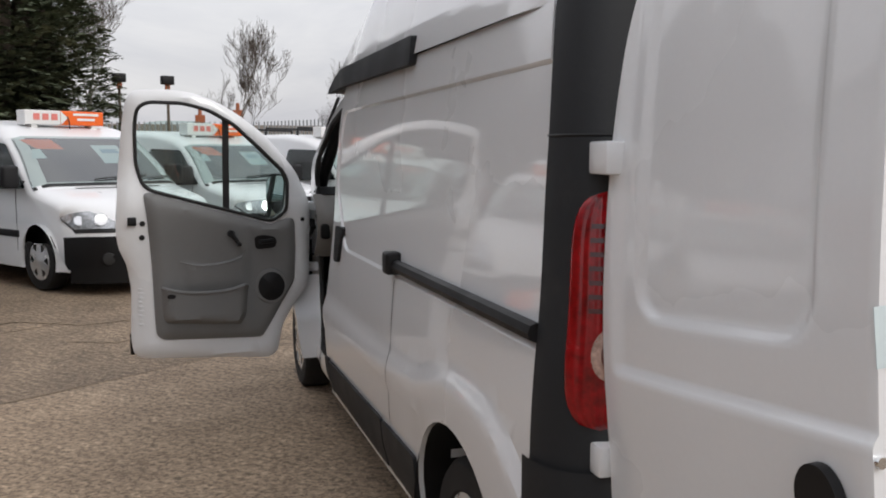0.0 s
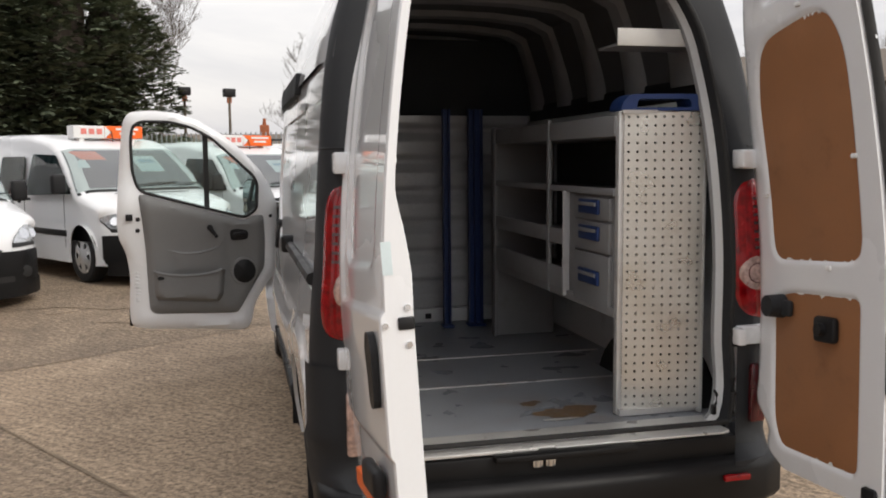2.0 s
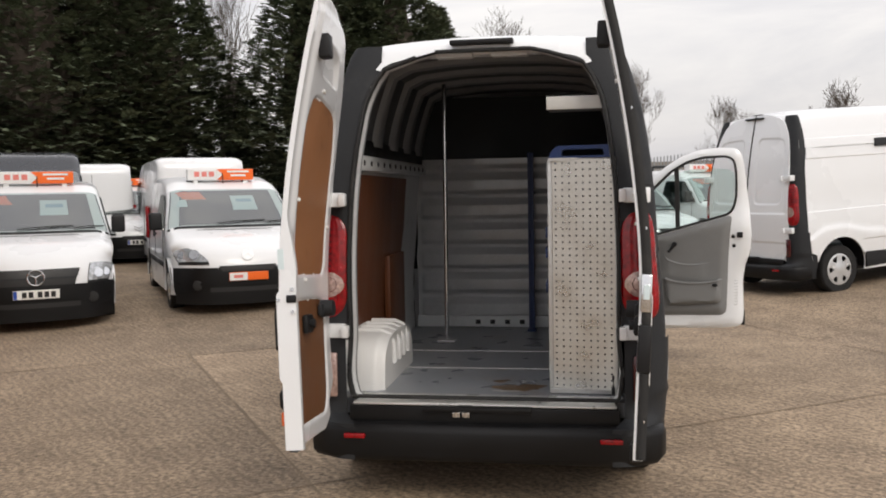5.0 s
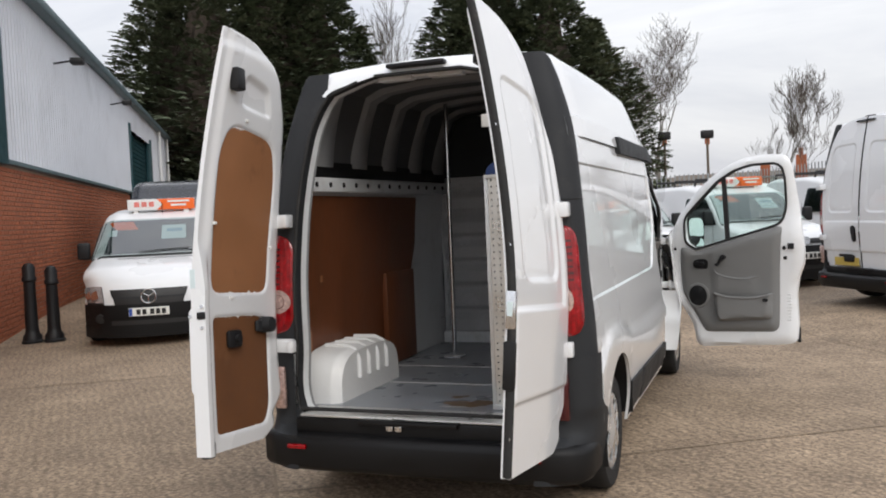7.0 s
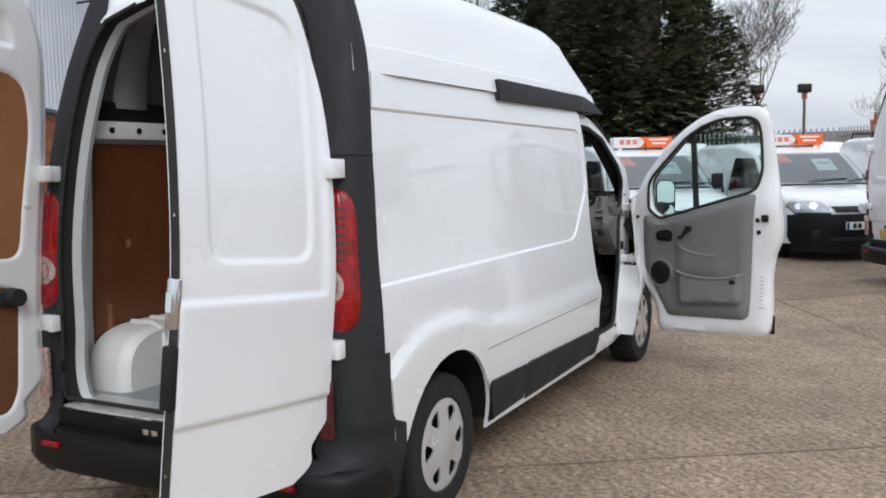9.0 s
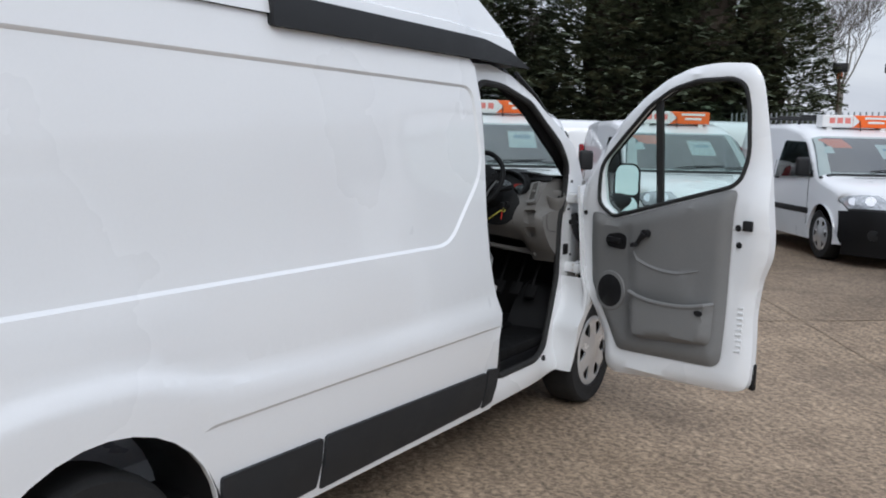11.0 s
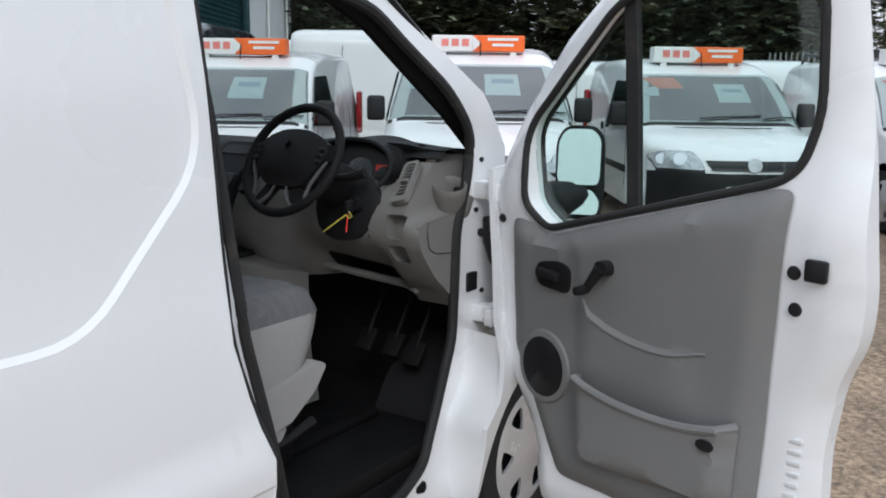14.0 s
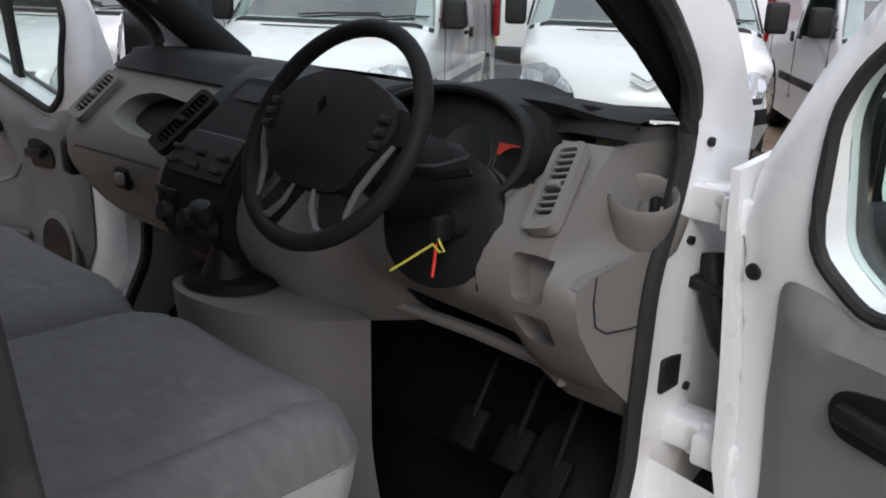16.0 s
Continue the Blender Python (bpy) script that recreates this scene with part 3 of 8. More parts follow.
building = thing("workshop_building", "long workshop with red brick base and white sheet cladding", "building", kind="structure")
placed(building)
EAVES, BRICK_TOP, DOOR0, DOOR1 = 5.6, 2.68, 15.2, 21.0
part("brick_backing", box(-9, DOOR0, 0.02, 0.3, -0.3, BRICK_TOP), MORTAR, building, "pale mortar bed of the brick wall", smooth=False)
part("brick_backing", box(DOOR1, 29, 0.02, 0.3, -0.3, BRICK_TOP), MORTAR, building, "pale mortar bed of the brick wall", smooth=False)


def ribs(x0, x1, z0, z1, y=-0.06, pitch=0.2, deep=0.035):
    bm = bmesh.new()
    xs, ys = [], []
    x = x0
    while x < x1:
        for dx, dy in ((0, 0), (0.06, 0), (0.085, deep), (0.175, deep)):
            xs.append(min(x + dx, x1))
            ys.append(y + dy)
        x += pitch
    lo = [bm.verts.new((a, b, z0)) for a, b in zip(xs, ys)]
    hi = [bm.verts.new((a, b, z1)) for a, b in zip(xs, ys)]
    for k in range(len(lo) - 1):
        bm.faces.new((lo[k], lo[k + 1], hi[k + 1], hi[k]))
    return bm


part("cladding", merge(ribs(-9, DOOR0, BRICK_TOP + 0.02, EAVES), ribs(DOOR0, DOOR1, 4.75, EAVES), ribs(DOOR1, 29, BRICK_TOP + 0.02, EAVES)), CLADDING, building, "white ribbed sheet cladding", smooth=False)
part("drip_flashing", box(-9, 29, -0.09, 0.02, BRICK_TOP - 0.02, BRICK_TOP + 0.05, 0.006), GUTTER, building)
part("gutter", merge(box(-9, 29, -0.28, -0.05, EAVES - 0.08, EAVES + 0.10, 0.03), box(-9, 29, -0.14, 0.25, EAVES + 0.1, EAVES + 0.2, 0.02)), GUTTER, building, "grey-green eaves gutter")
part("roof", grid(lambda u, v: (u, v, EAVES + 0.15 + 0.12 * v), (-9, 29), (-0.1, 14)), ROOFBROWN, building)
part("end_wall", box(28.7, 29, 0.3, 14, -0.3, EAVES + 0.4), CLADDING, building)
part("back_wall", box(-9, 29, 14, 14.3, -0.3, EAVES + 1.6), CLADDING, building)
part("near_end_wall", box(-9, -8.7, 0.3, 14, -0.3, EAVES + 0.4), CLADDING, building)
door = part("roller_door", merge(box(DOOR0, DOOR1, 0.15, 0.25, -0.3, 4.75), *[box(DOOR0, DOOR1, 0.11, 0.16, z, z + 0.10, 0.02) for z in span(0.1, 4.6, 30)]), TEAL, building, "dark teal steel roller door")
part("door_post", merge(box(DOOR0 - 0.18, DOOR0 + 0.05, -0.12, 0.1, -0.3, 4.9, 0.02), box(DOOR1 - 0.05, DOOR1 + 0.18, -0.12, 0.1, -0.3, 4.9, 0.02)), TEAL, building, "teal steel door posts")
part("corner_panel", box(-3.4, 0.35, -0.12, 0.0, BRICK_TOP - 0.05, 4.7, 0.02), TEAL, building, "dark teal panel on the cladding")
for x in (24.0, 27.5):
    part("downpipe", rod((x, -0.16, 0), (x, -0.16, EAVES), 0.055), WHITEPLASTIC, building, "white rainwater downpipe")
for x, z in ((4.3, 4.85), (11.5, 5.0)):
    part("wall_lamp", merge(rod((x, -0.06, z), (x, -0.45, z + 0.06), 0.02), box(x - 0.13, x + 0.13, -0.62, -0.38, z - 0.02, z + 0.10, 0.02)), BLACK, building, "small black wall floodlight")


def bollard(x, y, h):
    ob = thing("bollard", "black cast iron bollard beside the brick wall", "bollard", "bollards by the wall")
    prof = [(0.0, 0), (0.13, 0), (0.13, 0.10), (0.10, 0.14), (0.09, 0.2), (0.08, h - 0.28), (0.10, h - 0.26), (0.10, h - 0.22), (0.085, h - 0.2), (0.09, h - 0.08), (0.06, h - 0.02), (0.0, h)]
    part("post", lathe(prof, pose(0, 0, 0), 20), BLACK, ob)
    part("base_ring", lathe([(0.0, -0.02), (0.15, -0.02), (0.15, 0.03), (0.13, 0.05), (0, 0.05)], pose(0, 0, 0), 20), BLACK, ob)
    ob.matrix_basis = pose(x, y, rise(x, y))


bollard(-8.25, 5.48, 1.16)
bollard(-7.98, 5.62, 1.10)

# palisade fence beyond the parked vans
FENCE = [(-4.0, 26.5), (1.2, 24.7), (8.75, 12.2), (12.9, 5.33)]
for p, q in zip(FENCE, FENCE[1:]):
    p, q = Vector(p), Vector(q)
    fence = thing("palisade_fence", "grey galvanised palisade fence behind the vans", "fence", "palisade fence", "structure")
    n = int((q - p).length / 0.16)
    pale = box(-0.035, 0.035, -0.008, 0.008, 0.05, 2.40)
    for v in pale.verts:
        if v.co.z > 2.2:
            v.co.x *= 0.55
    first = part("pale", pale, GALV, fence, smooth=False)
    ang = math.atan2(q.y - p.y, q.x - p.x)
    for k in range(n):
        c = p.lerp(q, k / n)
        o = first if k == 0 else first.copy()
        if k:
            scene.collection.objects.link(o)
        o.parent = fence
        o.matrix_basis = Matrix.Translation((c.x, c.y, rise(c.x, c.y))) @ Matrix.Rotation(ang, 4, "Z")
    for z in (0.4, 1.95):
        c = (p + q) / 2
        rail = part("rail", box(-(q - p).length / 2, (q - p).length / 2, 0.01, 0.05, z, z + 0.05), GALV, fence, smooth=False)
        rail.matrix_basis = Matrix.Translation((c.x, c.y, rise(c.x, c.y))) @ Matrix.Rotation(ang, 4, "Z")

banner = thing("banner", "blue advertising banner tied to the fence", "banner")
part("sheet", grid(lambda u, v: (u, 0.02 * math.sin(u * 5), v), span(-.62, .62, 10), span(0, 0.49, 3)), BLUEINK, banner)
for q0, q1, zz in ((-.50, -.08, .30), (-.45, -.2, .18), (.12, .52, .16), (.08, .36, .32)):
    part("white_mark", box(q0, q1, -0.035, -0.03, zz, zz + .045), WHITEPLASTIC, banner, "white unreadable lettering", smooth=False)
_bd = (Vector(FENCE[2]) - Vector(FENCE[1])).normalized()
banner.matrix_basis = Matrix.Translation((8.27, 12.86, 1.72)) @ Matrix.Rotation(math.atan2(_bd.y, _bd.x), 4, "Z")

crates = thing("crate_stack", "stack of faded red plastic crates behind the fence", "crates")
for k in range(7):
    part("crate", merge(box(-.40, .40, -.30, .30, k * .24 + .02, k * .24 + .235, .015), *[box(-.405, .405, -.305 + q, -.295 + q, k * .24 + .06, k * .24 + .08) for q in (0, .6)]), CRATE, crates, smooth=False)
crates.matrix_basis = pose(9.75, 12.1, rise(9.75, 12.1), 0, 0, -58)

shed = thing("far_shed", "long brown-roofed industrial shed behind the fence", "building", kind="structure")
part("wall", box(-14, 14, -6, 6, 0, 4.2), ROOFBROWN, shed)
part("roof", grid(lambda u, v: (u, v, 5.8 - 0.27 * abs(v)), (-14.4, 14.4), (-6.4, 0, 6.4)), ROOFBROWN, shed)
shed.matrix_basis = pose(26, 25, 0, 0, 0, -40)

for x, y, w, h, r in ((-16, 82, 18, 2.6, 6), (14, 88, 22, 2.2, -4), (34, 76, 20, 2.8, 10), (4, 105, 26, 3.4, 0)):
    far = thing("far_warehouse", "pale distant warehouse on the skyline", "building", "distant warehouses", "structure")
    part("wall", box(-w / 2, w / 2, -5, 5, 0, h), CLADDING, far)
    part("roof", grid(lambda u, v: (u, v, h + 1.5 - 0.25 * abs(v)), (-w / 2 - 0.3, w / 2 + 0.3), (-5.3, 0, 5.3)), ROOFBROWN, far)
    far.matrix_basis = pose(x, y, 0, 0, 0, r)


# floodlight masts, and brick shafts standing in for a far orange crane on the skyline
def mast(x, y, h):
    ob = thing("floodlight_mast", "dark floodlight on a tall post", "floodlight", "floodlight masts")
    part("post", rod((0, 0, 0), (0, 0, h), 0.09, 0.06, 12), ROOFBROWN, ob)
    part("lamp_head", box(-0.30, 0.30, -0.16, 0.16, h - 0.05, h + 0.36, 0.05), BLACK, ob)
    part("bracket", box(-0.12, 0.12, -0.05, 0.05, h - 0.35, h, 0.02), BRICK, ob, "rust-coloured bracket")
    ob.matrix_basis = pose(x, y, 0, 0, 0, 20)


mast(-1.3, 42.0, 4.85)
mast(-3.45, 42.4, 4.95)
for x, y, z in ((3.6, 62, 4.6), (1.2, 66, 4.4)):
    stack = thing("chimney_stack", "brick-coloured stand-in for a far crane on the skyline", "chimney", "far chimneys")
    part("shaft", box(-0.35, 0.35, -0.35, 0.35, 0, z, 0.03), BRICK, stack)
    part("pot", rod((0, 0, z), (0, 0, z + 0.5), 0.15, 0.12), BRICK, stack)
    stack.matrix_basis = pose(x, y, 0)


# ---- trees ----
def conifer_mesh(seed, h, r):
    rnd = random.Random(seed)
    verts, faces = [], []
    lobes = [(rnd.uniform(0, math.tau), rnd.uniform(0.1, 0.95), rnd.uniform(0.70, 1.45)) for _ in range(40)]
    for k in range(4300):
        z = h * (0.01 + 0.98 * rnd.random() ** 1.1)
        f = z / h
        prof = r * (0.72 + 0.28 * math.sin(f * 2.6 + 0.5)) * (1 - max(0, (f - 0.40) / 0.60) ** 1.9)
        a = rnd.uniform(0, math.tau)
        bulge = 1.0
        for la, lf, lw in lobes:
            d = abs((a - la + math.pi) % math.tau - math.pi)
            if d < 0.7 and abs(f - lf) < 0.10:
                bulge = max(bulge * 0.9, lw * (1 - 0.3 * d))
        rad = prof * bulge * (1 - 0.45 * rnd.random() ** 2.0)
        c = Vector((rad * math.cos(a), rad * math.sin(a), z))
        a2 = a + rnd.uniform(-.7, .7)
        out = Vector((math.cos(a2), math.sin(a2), rnd.uniform(-.15, .75) + .5 * f)).normalized()
        side = out.cross(Vector((0, 0, 1))).normalized()
        side = (side + Vector((0, 0, rnd.uniform(-.5, .5)))).normalized()
        n = rnd.choice((4, 5, 6))
        length = rnd.uniform(.55, 1.15) * (1.0 - .35 * f)
        for q in range(n):
            g = (q + 1) / n
            root = c + out * length * g * .8 - Vector((0, 0, .22 * length * g * g))
            for sg in (-1, 1):
                tip = root + (out * .55 + side * sg * (1.05 - .75 * g) - Vector((0, 0, .16))) * length * rnd.uniform(.30, .50)
                wid = (tip - root).cross(Vector((rnd.uniform(-.4, .4), rnd.uniform(-.4, .4), 1))).normalized() * length * .105
                mid = root.lerp(tip, .45)
                i = len(verts)
                verts += [root, mid + wid, tip, mid - wid]
                faces.append((i, i + 1, i + 2, i + 3))
    # Dark hull inside the sprays stands in for the crown's inner shade.
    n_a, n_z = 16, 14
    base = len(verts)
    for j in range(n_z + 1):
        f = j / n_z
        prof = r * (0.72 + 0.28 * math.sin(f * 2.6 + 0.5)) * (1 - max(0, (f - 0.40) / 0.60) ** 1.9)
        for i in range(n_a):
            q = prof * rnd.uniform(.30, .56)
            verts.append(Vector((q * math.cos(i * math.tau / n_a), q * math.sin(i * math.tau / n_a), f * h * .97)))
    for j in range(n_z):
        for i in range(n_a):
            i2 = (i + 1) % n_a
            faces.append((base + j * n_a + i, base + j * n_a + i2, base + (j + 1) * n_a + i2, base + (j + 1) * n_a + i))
    me = bpy.data.meshes.new("crown")
    me.from_pydata([tuple(v) for v in verts], [], faces)
    me.materials.append(CONIFER)
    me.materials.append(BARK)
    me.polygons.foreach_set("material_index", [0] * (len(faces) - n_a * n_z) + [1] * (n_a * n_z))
    return me


def conifer(seed, h, r):
    ob = thing("conifer", "tall dense dark green conifer behind the yard", "tree", "conifers along the yard")
    part("trunk", rod((0, 0, -0.2), (0, 0, h * 0.9), 0.28, 0.04, 10), BARK, ob)
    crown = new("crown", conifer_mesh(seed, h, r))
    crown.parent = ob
    tagged(crown, "dark green sprays over a dark core that stands for inner shade")
    return ob


conifers = [conifer(3, 15.0, 3.6), conifer(8, 16.5, 3.3), conifer(15, 13.0, 3.0)]
spots = [(-28.5, 27.5, 2, 0.72), (-27.0, 33.5, 1, 0.88), (-24.6, 33.2, 0, 1.02), (-22.7, 35.4, 1, 1.0), (-20.9, 37.4, 2, 1.12), (-24.0, 40.5, 0, 1.1), (-18.6, 43.0, 2, 0.60), (-13.5, 40.6, 1, 0.88),
         (-12.0, 39.0, 0, 0.88), (-11.0, 40.5, 1, 0.82), (-8.8, 40.0, 2, 0.98), (-6.9, 41.5, 2, 0.82)]
used = set()
for x, y, k, s in spots:
    src = conifers[k]
    m = Matrix.Translation((x, y, 0)) @ Matrix.Rotation(x * 1.7, 4, "Z")
    if k in used:
        c = copy_thing(src, m)
        c.scale = (s * 1.12, s * 1.12, s * 1.06)
    else:
        src.matrix_basis = m
        src.scale = (s * 1.12, s * 1.12, s * 1.06)
        used.add(k)


def bare_tree(seed, h, name_label, bark=PALEBARK, spread_=0.5, levels=5):
    rnd = random.Random(seed)
    ob = thing("bare_tree", name_label, "tree", "bare winter trees")
    limbs, twigs = [], []

    def grow(p, d, length, r, lev):
        pts, rad = [p], [r]
        for k in range(3):
            d = (d + Vector((rnd.uniform(-1, 1), rnd.uniform(-1, 1), rnd.uniform(-0.3, 0.7))) * 0.16).normalized()
            p = p + d * length / 3
            pts.append(p)
            rad.append(r * (1 - 0.17 * (k + 1)))
        (limbs if lev < 3 else twigs).append((pts, rad))
        if lev >= levels:
            return
        for k in range(rnd.choice((3, 3, 4)) if lev else 5):
            side = Vector((rnd.uniform(-1, 1), rnd.uniform(-1, 1), rnd.uniform(-0.1, 0.8))).normalized()
            at = pts[-1] if k == 0 else pts[1].lerp(pts[3], rnd.random())
            grow(at, (d * (1 - spread_) + side * spread_).normalized(), length * rnd.uniform(0.55, 0.78), rad[-1] * (0.8 if k == 0 else 0.58), lev + 1)
    grow(Vector((0, 0, -0.2)), Vector((0, 0, 1)), h * 0.36, h * 0.016, 0)
    part("trunk", merge(*[tube(p, r, 6) for p, r in limbs[:60]]), bark, ob)
    verts, faces = [], []
    for p, r in twigs + limbs[60:]:
        for a, b, ra, rb in zip(p, p[1:], r, r[1:]):
            s = (b - a).cross(Vector((0.3, 1, 0.2))).normalized()
            t = (b - a).cross(s).normalized()
            for w in (s, t):
                i = len(verts)
                verts += [a - w * max(ra, .008), a + w * max(ra, .008), b + w * max(rb, .006), b - w * max(rb, .006)]
                faces.append((i, i + 1, i + 2, i + 3))
    me = bpy.data.meshes.new("twigs")
    me.from_pydata([tuple(v) for v in verts], [], faces)
    me.materials.append(TWIG)
    tw = new("twig_crown", me)
    tw.parent = ob
    tagged(tw, "fine leafless grey-brown twigs")
    return ob


t1 = bare_tree(5, 14.5, "tall leafless tree beside the conifers", levels=6)
t1.matrix_basis = pose(-6.3, 60, 0) @ Matrix.Diagonal((1.0, 1.0, 1.14, 1))
copy_thing(t1, pose(-9.5, 66, 0, 0, 0, 130)).scale = (1.02, 1.02, 1.02)
t2 = bare_tree(11, 9.0, "small leafless tree standing over the skyline", spread_=0.50, levels=6)
t2.matrix_basis = pose(2.7, 49, 0) @ Matrix.Diagonal((.78, .78, 1.12, 1))
for x, y, s, r in ((9.2, 55, 0.85, 60), (17, 52, 0.9, 200), (24, 50, 0.95, 20), (30, 44, 1.0, 100), (36, 40, 1.05, 300), (13, 62, 0.8, 140)):
    copy_thing(t2, pose(x, y, 0, 0, 0, r)).scale = (s * .78, s * .78, s * 1.12)
t3 = bare_tree(21, 15.0, "pale slender leafless trees in a gap between the conifers", spread_=0.3)
t3.matrix_basis = pose(-17.9, 40.0, 0)
copy_thing(t3, pose(-18.3, 41.6, 0, 0, 0, 77))


def hedge_mesh(x0, x1, h, seed, n):
    rnd = random.Random(seed)
    verts, faces = [], []
    for k in range(n):
        x = rnd.uniform(x0, x1)
        top = h * (0.75 + 0.25 * math.sin(x * 0.7 + seed) + 0.12 * math.sin(x * 2.3))
        c = Vector((x, rnd.uniform(-1.2, 1.2), top * rnd.random() ** 0.6))
        s = rnd.uniform(0.2, 0.5)
        for _ in range(2):
            d = Vector((rnd.uniform(-1, 1), rnd.uniform(-1, 1), rnd.uniform(-0.3, 1))) * s
            w = d.cross(Vector((rnd.uniform(-1, 1), 1, rnd.uniform(-1, 1)))).normalized() * s * 0.4
            i = len(verts)
            verts += [c, c + d * 0.5 + w, c + d, c + d * 0.5 - w]
            faces.append((i, i + 1, i + 2, i + 3))
    me = bpy.data.meshes.new("hedge")
    me.from_pydata([tuple(v) for v in verts], [], faces)
    me.materials.append(HEDGE)
    return me


for x, y, w, h, r, s in ((12, 70, 60, 2.6, 0, 4), (-14, 58, 30, 3.0, 12, 9), (52, 52, 44, 3.2, -35, 2)):
    hd = tagged(new("hedge", hedge_mesh(-w / 2, w / 2, h, s, 5200)), "far dark winter hedge along the skyline", "hedge", "far hedges", "stuff")
    hd.matrix_basis = pose(x, y, 0, 0, 0, r)

# ---- parked vans ----
WHEEL_CACHE = {}


def wheel_meshes(r, w):
    """Tyre, rim and hub trim about the x axis, outer side at +x."""
    key = (r, w)
    if key not in WHEEL_CACHE:
        rr = r * 0.66
        turn_x = pose(0, 0, 0, 0, 90, 0)
        tyre = lathe([(rr, -w / 2), (r * 0.93, -w / 2), (r * 0.985, -w * 0.42), (r, -w * 0.3), (r, w * 0.3), (r * 0.985, w * 0.42), (r * 0.93, w / 2), (rr + 0.005, w / 2), (rr - 0.01, w * 0.42), (rr - 0.01, -w * 0.3)], turn_x, 40)
        t = part("tyre", tyre, TYRE)
        rim = lathe([(0.0, w * 0.30), (rr * 0.95, w * 0.30), (rr * 0.99, w * 0.47), (rr * 0.96, w * 0.44), (rr * 0.9, w * 0.24)], turn_x, 40)
        b = part("rim", rim, BLACK)
        face = curve_of([(0, .54), (.15, .56), (.30, .53), (.55, .50), (.80, .485), (.93, .50), (1.0, .455)])
        holes = [rounded([(rr * q * math.cos(k * math.tau / 6 + d), rr * q * math.sin(k * math.tau / 6 + d)) for q, d in ((.46, 0), (.62, .19), (.80, .25), (.86, .10), (.86, -.10), (.80, -.25), (.62, -.19))], rr * .05, 2) for k in range(6)]
        disc = [(rr * math.cos(a), rr * math.sin(a)) for a in span(0, math.tau, 41)[:-1]]
        trim = part("wheel_trim", skin(disc, lambda a, c: (w * face(min(1, math.hypot(a, c) / rr)), a, c), holes, step=rr * .16, thick=.010, normal=(-1, 0, 0)), SILVER, None)
        WHEEL_CACHE[key] = [o.data for o in (t, b, trim)]
        for o in (t, b, trim):
            bpy.data.objects.remove(o)
    return WHEEL_CACHE[key]


def wheel(parent, x, y, z, r, w, side, steer=0.0):
    holder = None
    m = Matrix.Translation((x, y, z)) @ Matrix.Rotation(radians(steer), 4, "Z") @ Matrix.Diagonal((side, 1, 1, 1))
    tyre, rim, trim = wheel_meshes(r, w)
    holder = new("wheel", tyre)
    holder.parent, holder.matrix_basis = parent, m
    for n, me in (("rim", rim), ("wheel_trim", trim)):
        o = new(n, me)
        o.parent = holder
    return holder


STYLES = {
    "mid": dict(L=4.80, H=1.90, W=1.90, top=[(0, .20), (0.0, .58), (-.03, .72), (-.13, .86), (-.45, .99), (-1.02, 1.12), (-1.40, 1.42), (-1.80, 1.67), (-2.10, 1.79), (-2.7, 1.88), (-4.2, 1.90), (-4.6, 1.86), (-4.73, 1.72), (-4.80, 1.0), (-4.80, .34)], axles=(-.93, -3.93), cowl=5, brow=7,
                bumper=.62, grille=(.57, .635, .42), bars=1, badge=.76, plate=.50, lamp=(.68, .87), lamp_in=(.56, .80)),
    "small": dict(L=4.40, H=1.79, W=1.79, top=[(0, .20), (0.0, .56), (-.03, .74), (-.12, .86), (-.60, 1.00), (-1.05, 1.08), (-1.40, 1.37), (-1.74, 1.60), (-2.05, 1.71), (-2.6, 1.79), (-4.0, 1.79), (-4.25, 1.74), (-4.35, 1.63), (-4.40, 1.0), (-4.40, .32)], axles=(-.88, -3.56), cowl=5, brow=7,
                  bumper=.69, grille=(.715, .80, .50), bars=2, badge=.76, plate=.52, lamp=(.70, .87), lamp_in=(.52, .62)),
    "star": dict(L=5.00, H=1.90, W=1.90, top=[(0, .20), (0.0, .58), (-.03, .74), (-.14, .90), (-.50, 1.06), (-1.08, 1.17), (-1.42, 1.45), (-1.80, 1.72), (-2.10, 1.83), (-2.7, 1.89), (-4.4, 1.90), (-4.8, 1.86), (-4.93, 1.72), (-5.0, 1.0), (-5.0, .34)], axles=(-.93, -4.13), cowl=5, brow=7,
                 bumper=.56, grille=(.575, .76, .56), bars=2, badge=.67, plate=.47, lamp=(.60, .80), lamp_in=(.66, .70)),
    "tall": dict(L=5.90, H=2.46, W=1.96, top=[(0, .28), (0.0, .65), (-.06, .88), (-.25, 1.06), (-.65, 1.22), (-.95, 1.32), (-1.45, 1.78), (-1.85, 2.04), (-2.25, 2.36), (-2.7, 2.45), (-5.4, 2.46), (-5.7, 2.42), (-5.82, 2.28), (-5.90, 1.1), (-5.90, .36)], axles=(-.95, -4.6), cowl=5, brow=7, bumper=.60, grille=(.64, .76, .45), bars=2, badge=.72, plate=.44, lamp=(.72, .95), lamp_in=(.55, .68)),
    "car": dict(L=4.30, H=1.80, W=1.83, top=[(0, .22), (0.03, .46), (0.02, .66), (-.06, .84), (-.24, .97), (-.95, 1.14), (-1.32, 1.42), (-1.66, 1.66), (-2.0, 1.76), (-2.6, 1.80), (-3.7, 1.80), (-4.1, 1.74), (-4.22, 1.6), (-4.30, 1.0), (-4.30, .32)], axles=(-.86, -3.5), cowl=5, brow=7,
                bumper=.40, grille=(.56, .80, .50), bars=4, badge=.80, plate=.50, lamp=(.74, .90), lamp_in=(.60, .66)),
}


